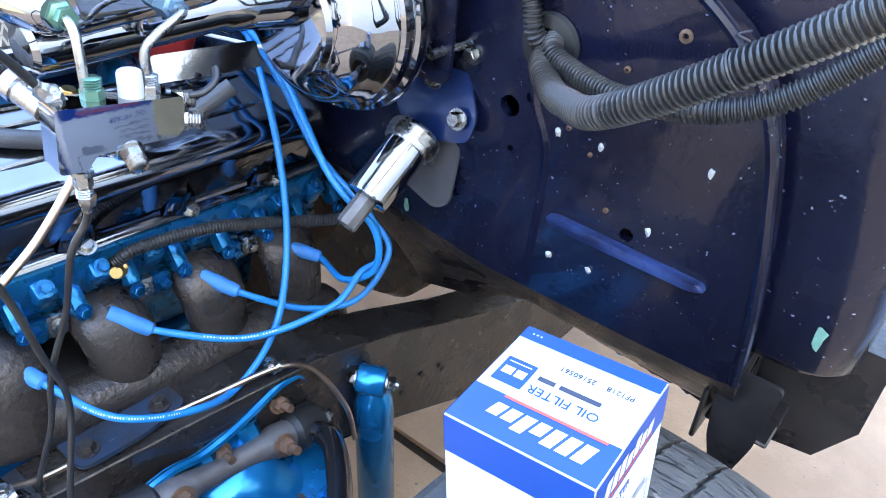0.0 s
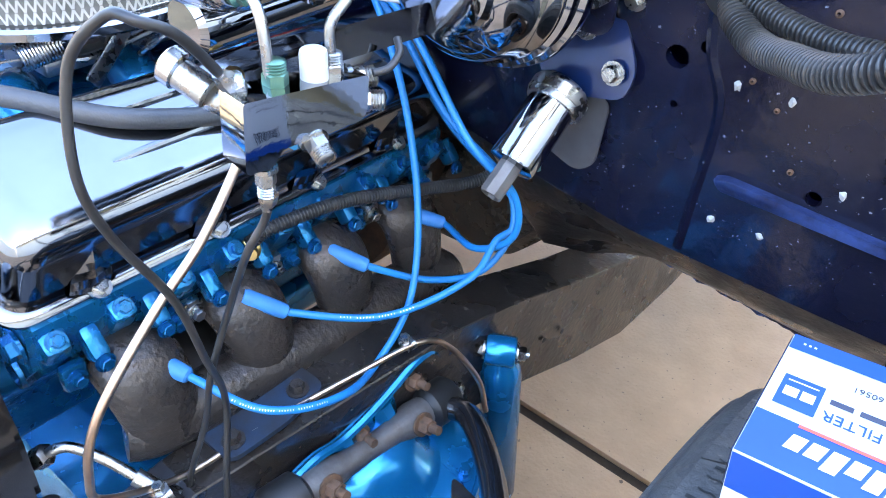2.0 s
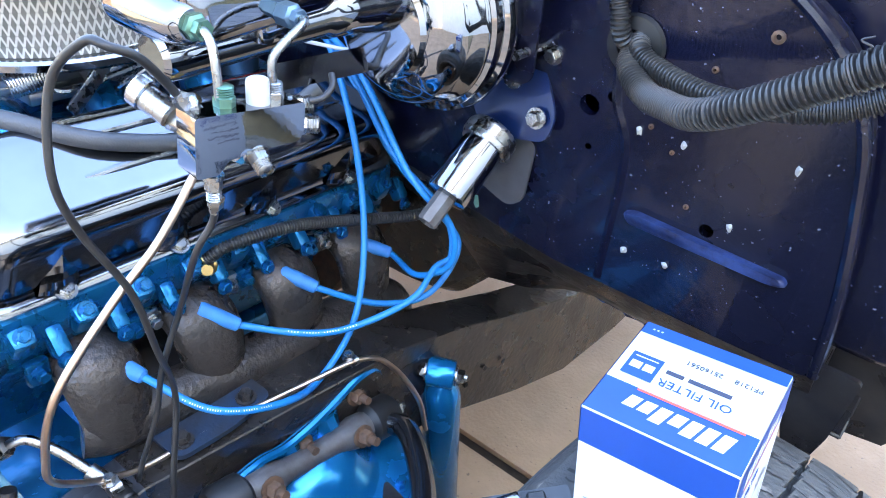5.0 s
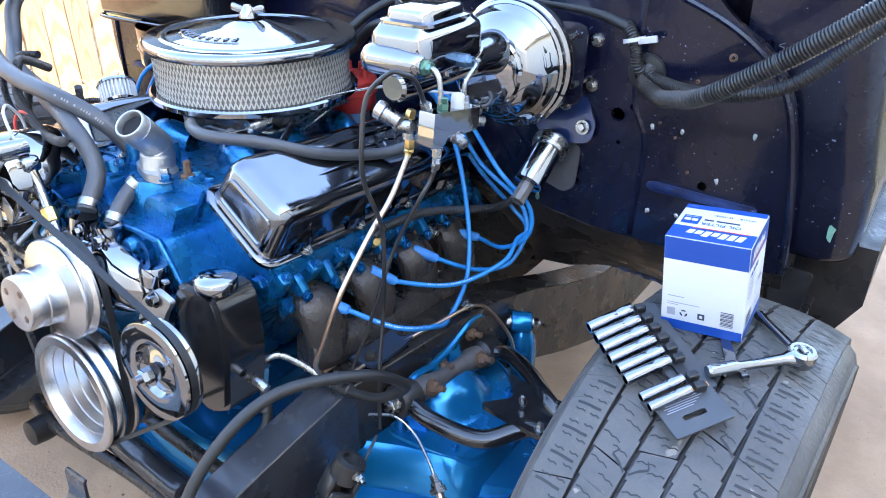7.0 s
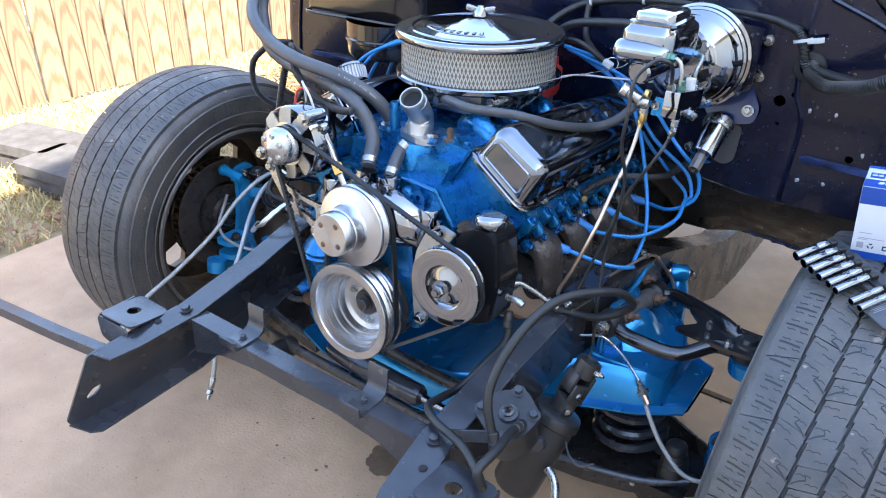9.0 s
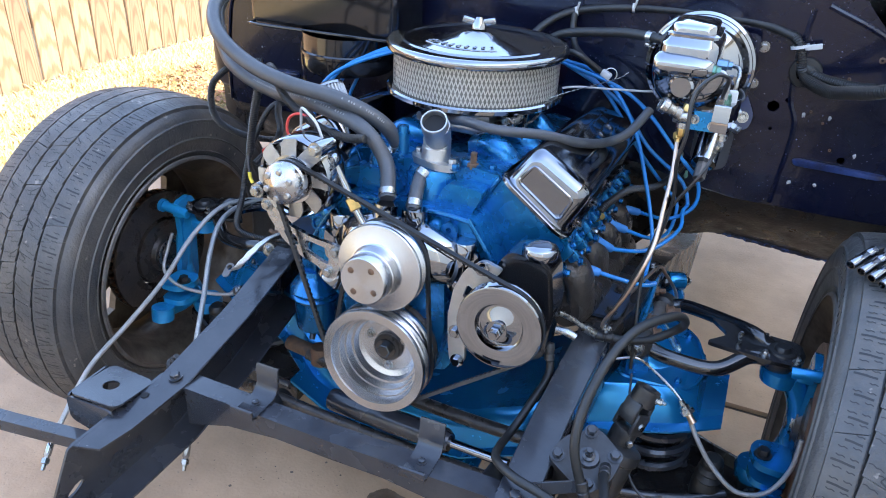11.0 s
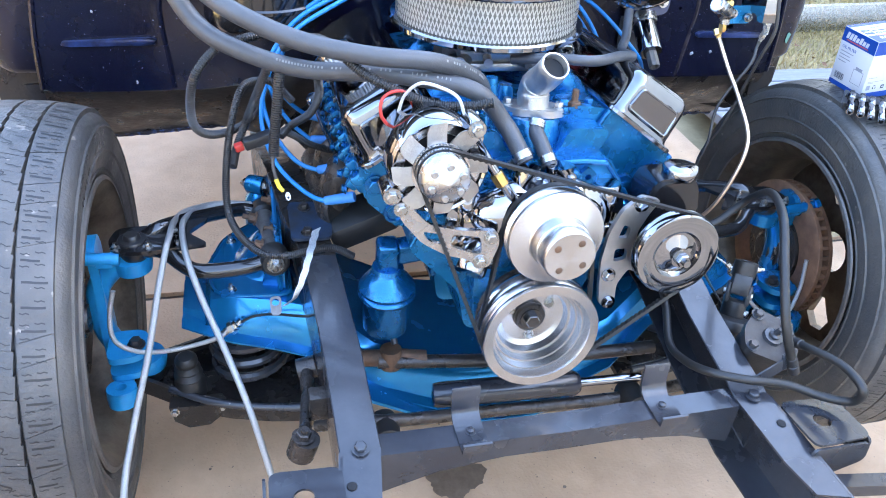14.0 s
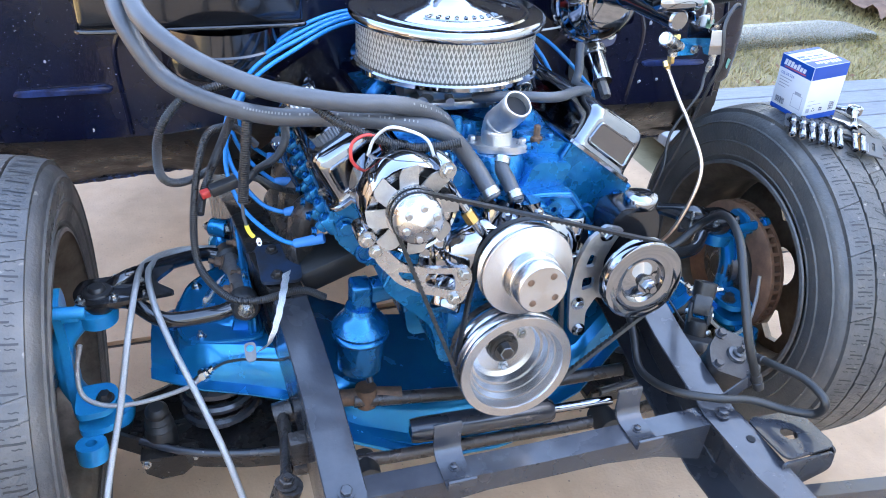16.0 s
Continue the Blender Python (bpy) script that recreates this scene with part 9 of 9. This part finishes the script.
for o, dd in (((0.402, 0.356, 0.960), (0.05, -0.1, -1)), ((0.404, 0.352, 1.002), (0.2, 0.1, 1))):
    bm = B()
    lathe(bm, [(0, -0.008), (0.0078, -0.008), (0.0078, 0.006), (0.006, 0.009), (0, 0.009)], axis(o, dd), 6)
    part("brass_nut", bm, BRASS, t, "brass nut")

t.rotation_euler.x, t.scale = radians(-6), (0.93, 0.93, 0.93)
t.location.z -= 0.002

# ---- steering column stub on the firewall ----
t = thing("steering_column", (0.46, 0.72, 0.88), "chrome steering column stub with a blue bracket and hose clamp", "steering column")
bm = B()
plate(bm, rounded([(-0.052, 0.050), (0.004, 0.072), (0.036, 0.056), (0.062, 0.008), (0.056, -0.022), (0.02, -0.030), (-0.03, -0.034), (-0.055, 0.0)], 0.012), 0.004, Matrix.Translation((0.452, 0.726, 0.888)) @ Matrix.Rotation(PI / 2 - FT * 4, 4, "X"))
part("column_bracket", bm, BRACKET_BLUE, t, "dark blue painted bracket plate")
bm = B()
plate(bm, rounded([(-0.05, 0.03), (0.030, 0.02), (0.028, -0.055), (0.008, -0.068), (-0.05, -0.05)], 0.012), 0.004, Matrix.Translation((0.455, 0.738, 0.83)) @ Matrix.Rotation(PI / 2 - FT * 3, 4, "X"))
part("gasket_plate", bm, GASKET, t, "grey gasket plate")
for x, y, z in ((0.493, 0.718, 0.892), (0.460, 0.716, 0.930), (0.424, 0.716, 0.926)):
    bm = B()
    bolt(bm, (x, y, z), (0, -1, 0.2), 0.0085, 0.009)
    part("bracket_bolt", bm, STEEL, t)
cd = V((-0.003, -0.077, -0.052)).normalized()
bm = B()
lathe(bm, [(0.0, -0.012), (0.026, -0.012), (0.026, 0.004), (0.0255, 0.006), (0.0255, 0.083), (0.0245, 0.086), (0.0125, 0.087), (0, 0.087)], axis((0.443, 0.703, 0.855), cd), 36)
part("column_tube", bm, CHROME, t)
bm = B()
lathe(bm, [(0.0255, 0.024), (0.029, 0.024), (0.0305, 0.020), (0.0305, 0.002), (0.028, -0.001), (0.026, -0.002)], axis((0.4435, 0.712, 0.861), cd), 30)
part("collar", bm, STEEL, t, "dull metal collar under the clamp")
clamp(t, V((0.4435, 0.712, 0.861)) + cd * 0.011, cd, 0.0306)
bm = B()
lathe(bm, [(0.0, 0.08), (0.0125, 0.08), (0.0125, 0.122), (0.0115, 0.124), (0.0095, 0.124), (0.009, 0.114), (0, 0.114)], axis((0.443, 0.703, 0.855), cd), 8)
part("shaft_end", bm, CAST_GREY, t, "bare machined steel shaft end")

# ---- oil filter carton on the tyre ----
def lettering(name, text, size, m, material, parent):
    """Flat raised letters in the built-in font, reading along the local x of m."""
    cu = bpy.data.curves.new(name, "FONT")
    cu.body, cu.size, cu.extrude, cu.resolution_u = text, size, 0.0001, 2
    tmp = bpy.data.objects.new(name, cu)
    scene.collection.objects.link(tmp)
    dg = bpy.context.evaluated_depsgraph_get()
    me = bpy.data.meshes.new_from_object(tmp.evaluated_get(dg))
    bpy.data.objects.remove(tmp)
    bpy.data.curves.remove(cu)
    me.transform(m)
    me.materials.clear()
    me.materials.append(material)
    ob = new(name, me)
    ob.parent, ob.matrix_parent_inverse = parent, Matrix.Translation(parent.location).inverted()
    return ob


bx = V((0.094, 0.005, 0.008)).normalized()
bz = V((-0.014, -0.003, 0.12))
bz = (bz - bx * bz.dot(bx)).normalized()
by = bz.cross(bx)
BM_ = Matrix((bx, by, bz)).transposed().to_4x4()
BM_.translation = V((0.8185, 0.408, 0.8095))
BW, BH = 0.0935, 0.121
ct = thing("oil_filter_box", BM_.translation, "white and blue cardboard oil filter box standing on the tyre", "cardboard box")
bm = B()
box(bm, (BW, BW, BH), BM_ @ Matrix.Translation((0, 0, BH / 2)), 0.0012, 2)
part("carton", bm, WHITE_CARD, ct)


def face(n):
    """Local xy runs over a side of the carton as one reads it, z outwards; the origin is the side's lower left corner."""
    if n == "front":
        m = Matrix.Translation((-BW / 2, -BW / 2, 0)) @ Matrix.Rotation(PI / 2, 4, "X")
    elif n == "left":
        m = Matrix.Translation((-BW / 2, BW / 2, 0)) @ Matrix.Rotation(-PI / 2, 4, "Z") @ Matrix.Rotation(PI / 2, 4, "X")
    elif n == "right":
        m = Matrix.Translation((BW / 2, -BW / 2, 0)) @ Matrix.Rotation(PI / 2, 4, "Z") @ Matrix.Rotation(PI / 2, 4, "X")
    else:
        m = Matrix.Translation((BW / 2, BW / 2, BH)) @ Matrix.Rotation(PI, 4, "Z")
    return BM_ @ m


def patch(name, n, rects, material, lift=0.0004, label="", skew=0.0):
    """Printed areas on a side: (x0, y0, x1, y1) in metres."""
    bm = B()
    m = face(n)
    for x0, y0, x1, y1 in rects:
        bm.faces.new([bm.verts.new(m @ V((x, y, lift))) for x, y in ((x0, y0), (x1, y0), (x1 + skew * (y1 - y0), y1), (x0 + skew * (y1 - y0), y1))])
    return part(name, bm, material, ct, label, smooth=0, split=False)


e0, e1 = 0.0006, BW - 0.0006
for n in ("front", "left", "right"):
    patch("blue_band", n, [(e0, BH * 0.765, e1, BH - 0.0006)], BLUE_CARD)
patch("blue_band", "front", [(e0, 0.0006, e1, BH * 0.105)], BLUE_CARD)
patch("blue_band", "right", [(e0, 0.0006, e1, BH * 0.105)], BLUE_CARD)
patch("blue_band", "left", [(e0, 0.0006, e1, BH * 0.085)], BLUE_CARD)
patch("blue_band", "top", [(e0, BW * 0.66, e1, e1)], BLUE_CARD)
patch("blue_band", "top", [(e0, e0, e1, BW * 0.13)], BLUE_CARD)
patch("red_stripe", "top", [(0.008, BW * 0.665, 0.072, BW * 0.685)], RED_CARD, 0.0007)
# wordmark drawn as plain slanted bars
word = [(0.010 + 0.0092 * i, 0.0, 0.0172 + 0.0092 * i, 1.0) for i in range(7)]
for n, yb, hh in (("top", BW * 0.74, 0.014), ("left", BH * 0.83, 0.013), ("right", BH * 0.83, 0.013)):
    for i, (a, _, b, _) in enumerate(word):
        patch("wordmark_bar", n, [(a, yb, b, yb + hh * (1 if i in (0, 1, 2, 4) else 0.72))], WHITE_CARD, 0.0007, "", 0.25)
    if n != "top":
        patch("red_stripe", n, [(0.014, yb - 0.004, 0.075, yb - 0.002)], RED_CARD, 0.0007)
lettering("printed_text", "OIL FILTER", 0.0095, face("top") @ Matrix.Translation((0.020, BW * 0.50, 0.0006)), BLUE_CARD, ct)
lettering("printed_text", "25160561", 0.0058, face("top") @ Matrix.Translation((0.034, BW * 0.245, 0.0006)), INK, ct)
lettering("printed_text", "PF1218", 0.0058, face("top") @ Matrix.Translation((0.010, BW * 0.245, 0.0006)), INK, ct)
patch("printed_bar", "top", [(0.024, BW * 0.40, 0.050, BW * 0.44), (0.053, BW * 0.40, 0.064, BW * 0.44)], INK)
patch("emblem", "top", [(0.068, BW * 0.34, 0.088, BW * 0.58)], BLUE_CARD, 0.0005, "plain blue square emblem")
patch("emblem_bar", "top", [(0.0705, BW * 0.43, 0.077, BW * 0.50), (0.0785, BW * 0.43, 0.0855, BW * 0.50), (0.0705, BW * 0.375, 0.0855, BW * 0.385)], WHITE_CARD, 0.0008)
patch("printed_dot", "top", [(0.080 + 0.0028 * i, BW * 0.06, 0.0813 + 0.0028 * i, BW * 0.075) for i in range(3)], WHITE_CARD, 0.0007)
# front: small print, coded square, recycling mark, black square, barcode
patch("printed_bar", "front", [(0.007, 0.044, 0.026, 0.0452), (0.007, 0.0355, 0.044, 0.0366), (0.007, 0.033, 0.020, 0.034)], INK_GREY)
patch("coded_square", "front", [(0.007, 0.0185, 0.0165, 0.0285)], INK_GREY)
patch("black_square", "front", [(0.0425, 0.019, 0.0505, 0.027)], INK)
patch("white_square", "front", [(0.0448, 0.0213, 0.0482, 0.0247)], WHITE_CARD, 0.0007)
patch("barcode_bar", "front", [(0.068, 0.0165 + 0.0018 * i, 0.0825, 0.0165 + 0.0018 * i + (0.0011 if i % 3 else 0.0006)) for i in range(11)], INK)
bm = B()
m = face("front") @ Matrix.Translation((0.0265, 0.0235, 0.0005))
for k in range(3):
    a = PI / 2 + k * 2 * PI / 3
    p = [V((0.0048 * math.cos(a + b), 0.0048 * math.sin(a + b), 0)) for b in (-0.7, 0.0, 0.7)]
    q = [V((0.0026 * math.cos(a + b), 0.0026 * math.sin(a + b), 0)) for b in (-0.6, 0.0, 0.6)]
    for i in range(2):
        bm.faces.new([bm.verts.new(m @ z) for z in (p[i], p[i + 1], q[i + 1], q[i])])
part("recycling_mark", bm, INK, ct, smooth=0, split=False)
for n in ("left", "right"):
    lettering("printed_text", "OIL FILTER", 0.0085, face(n) @ Matrix.Translation((0.008, BH * 0.66, 0.0006)), BLUE_CARD, ct)
    patch("printed_bar", n, [(0.008, BH * (0.60 - 0.055 * i), 0.008 + w, BH * (0.615 - 0.055 * i)) for i, w in enumerate((0.036, 0.028, 0.032, 0.022))], INK_GREY)
    patch("drawing_line", n, [(0.055, 0.022, 0.0835, 0.0232), (0.055, 0.050, 0.0835, 0.0512), (0.055, 0.022, 0.0562, 0.0512), (0.0823, 0.022, 0.0835, 0.0512), (0.060, 0.0512, 0.078, 0.057)], INK_GREY)
    patch("barcode_bar", n, [(0.010 + 0.0019 * i, 0.016, 0.010 + 0.0019 * i + (0.0012 if i % 3 else 0.0007), 0.030) for i in range(14)], INK)

# ---- socket rail, ratchet and wrench on the tyre ----
ra, rb = V((0.738, 0.360, 0.8100)), V((0.850, 0.262, 0.8000))
rd = (rb - ra).normalized()
rn = V((0.02, -0.13, 1.0))
rn = (rn - rd * rn.dot(rd)).normalized()
rs = rd.cross(rn).normalized()          # towards the socket tips or away
if rs.x > 0:
    rs = -rs
RMX = Matrix((rd, rs, rn)).transposed().to_4x4()
RMX.translation = ra
L = (rb - ra).length
sr = thing("socket_rail", ra, "black rail holding chrome deep sockets, lying on the tyre", "socket set")
bm = B()
plate(bm, rounded([(-0.003, -0.030), (L, -0.026), (L, 0.012), (-0.003, 0.034)], 0.003), 0.004, RMX)
part("rail_tray", bm, GREY_CARD, sr)
bm = B()
plate(bm, rounded([(0.0, -0.006), (L - 0.004, -0.006), (L - 0.004, 0.006), (0.0, 0.006)], 0.002), 0.004, RMX @ Matrix.Translation((0, 0, 0.0041)))
part("rail_spine", bm, PLASTIC_BLK, sr)
SOCK = ((0.010, 0.0078, 0.058), (0.030, 0.0078, 0.058), (0.049, 0.0075, 0.058), (0.068, 0.0073, 0.058), (0.087, 0.0072, 0.056), (0.104, 0.0070, 0.056), (0.134, 0.0062, 0.052), (0.150, 0.0058, 0.050))
for u, r, ln_ in SOCK:
    o = RMX @ V((u, 0.007, 0.0045 + r))
    d = (RMX.to_3x3() @ V((0.10, 1, -0.16))).normalized()
    bm = B()
    lathe(bm, [(0, 0), (r * 0.93, 0), (r, 0.001), (r, ln_ * 0.28), (r * 0.92, ln_ * 0.30), (r * 0.92, ln_ * 0.36), (r, ln_ * 0.38), (r, ln_ - 0.001), (r * 0.95, ln_), (r * 0.74, ln_), (r * 0.72, ln_ - 0.012), (0, ln_ - 0.012)], axis(o, d), 28)
    t_ = thing("socket", o, "chrome deep socket clipped on the rail", "socket", "sockets on the rail")
    part("socket_body", bm, CHROME, t_)
    bm = B()
    box(bm, (0.010, 0.013, 0.010), RMX @ Matrix.Translation((u, -0.004, 0.011)), 0.0015, 1)
    part("socket_clip", bm, PLASTIC_BLK, sr)
cm_c = [V((0.811, 0.230, 0.7935)), V((0.855, 0.280, 0.8065)), V((0.898, 0.247, 0.8010)), V((0.855, 0.198, 0.7850))]
cx = (cm_c[3] - cm_c[0]).normalized()
cz = cx.cross(cm_c[1] - cm_c[0]).normalized()
cyv = cz.cross(cx)
CMX = Matrix((cx, cyv, cz)).transposed().to_4x4()
CMX.translation = cm_c[0]
cl, cw = (cm_c[3] - cm_c[0]).length, (cm_c[1] - cm_c[0]).length
cd_ = thing("hang_card", cm_c[0], "dark grey plastic hang card with an orange band", "hang card")
bm = B()
plate(bm, rounded([(0, 0), (cl, 0), (cl, cw), (0, cw)], 0.003), 0.003, CMX, [rounded([(cl * 0.60, cw * 0.28), (cl * 0.72, cw * 0.28), (cl * 0.72, cw * 0.68), (cl * 0.60, cw * 0.68)], 0.004)])
part("card_plate", bm, GREY_CARD, cd_)
bm = B()
bm.faces.new([bm.verts.new(CMX @ V((x, y, 0.0035))) for x, y in ((cl * 0.10, cw * 0.02), (cl * 0.21, cw * 0.02), (cl * 0.21, cw * 0.98), (cl * 0.10, cw * 0.98))])
part("orange_band", bm, ORANGE_CARD, cd_, "orange printed band", smooth=0)
bm = B()
for k in range(5):
    x0 = cl * (0.25 + 0.05 * k)
    bm.faces.new([bm.verts.new(CMX @ V((x, y, 0.0035))) for x, y in ((x0, cw * (0.1 + 0.05 * (k % 2))), (x0 + cl * 0.018, cw * (0.1 + 0.05 * (k % 2))), (x0 + cl * 0.018, cw * (0.85 - 0.07 * k)), (x0, cw * (0.85 - 0.07 * k)))])
part("printed_bar", bm, INK_GREY, cd_, smooth=0, split=False)

rt = thing("ratchet", (0.933, 0.386, 0.822), "chrome ratchet handle lying across the tyre", "ratchet")
rh = V((0.930, 0.370, 0.8165))
he = V((0.852, 0.288, 0.8140))
bm = B()
d = (he - rh).normalized()
pth = [rh + d * 0.010, rh + d * 0.022, rh + d * 0.05, rh + d * 0.075, rh + d * 0.080, rh + d * 0.11, he - d * 0.004, he]
sweep(bm, pth, [0.011, 0.0065, 0.0055, 0.0055, 0.0078, 0.0080, 0.0080, 0.006], 14)
part("handle", bm, CHROME, rt)
bm = B()
hm = axis(rh, (0.05, 0, 1), d)
lathe(bm, [(0, -0.009), (0.014, -0.009), (0.016, -0.006), (0.016, 0.007), (0.0135, 0.0095), (0.010, 0.0095), (0.009, 0.0075), (0, 0.0075)], hm, 28)
part("ratchet_head", bm, CHROME, rt)
bm = B()
box(bm, (0.013, 0.006, 0.004), hm @ Matrix.Translation((0, 0, 0.010)), 0.001, 1)
part("selector_lever", bm, STEEL, rt)
wr = thing("extension_bar", (0.90, 0.43, 0.815), "chrome extension bar lying beside the ratchet", "extension bar")
bm = B()
sweep(bm, [V((0.920, 0.384, 0.8145)), V((0.915, 0.389, 0.8145)), V((0.882, 0.426, 0.8110)), V((0.868, 0.442, 0.8080))], [0.0065, 0.0048, 0.0045, 0.0065], 12)
part("bar", bm, CHROME, wr)
ow = thing("wrench", (0.875, 0.309, 0.826), "chrome open-ended wrench under the ratchet", "wrench")
wm = axis((0.868, 0.318, 0.829), (0, 0, 1)) @ pose(0, 0, 0, 0, 0, 0)
wd = (V((0.858, 0.357, 0.83)) - V((0.876, 0.318, 0.83))).normalized()
WMX = Matrix((wd, V((0, 0, 1)).cross(wd), V((0, 0, 1)))).transposed().to_4x4()
WMX.translation = V((0.872, 0.316, 0.8065))
bm = B()
plate(bm, [(-0.016, -0.015), (-0.020, -0.008), (-0.006, -0.006), (-0.002, 0.0), (-0.006, 0.006), (-0.020, 0.010), (-0.014, 0.016), (0.002, 0.014), (0.012, 0.006), (0.10, 0.005), (0.10, -0.005), (0.012, -0.006), (0.004, -0.013)], 0.005, WMX)
part("wrench_body", bm, CHROME, ow)
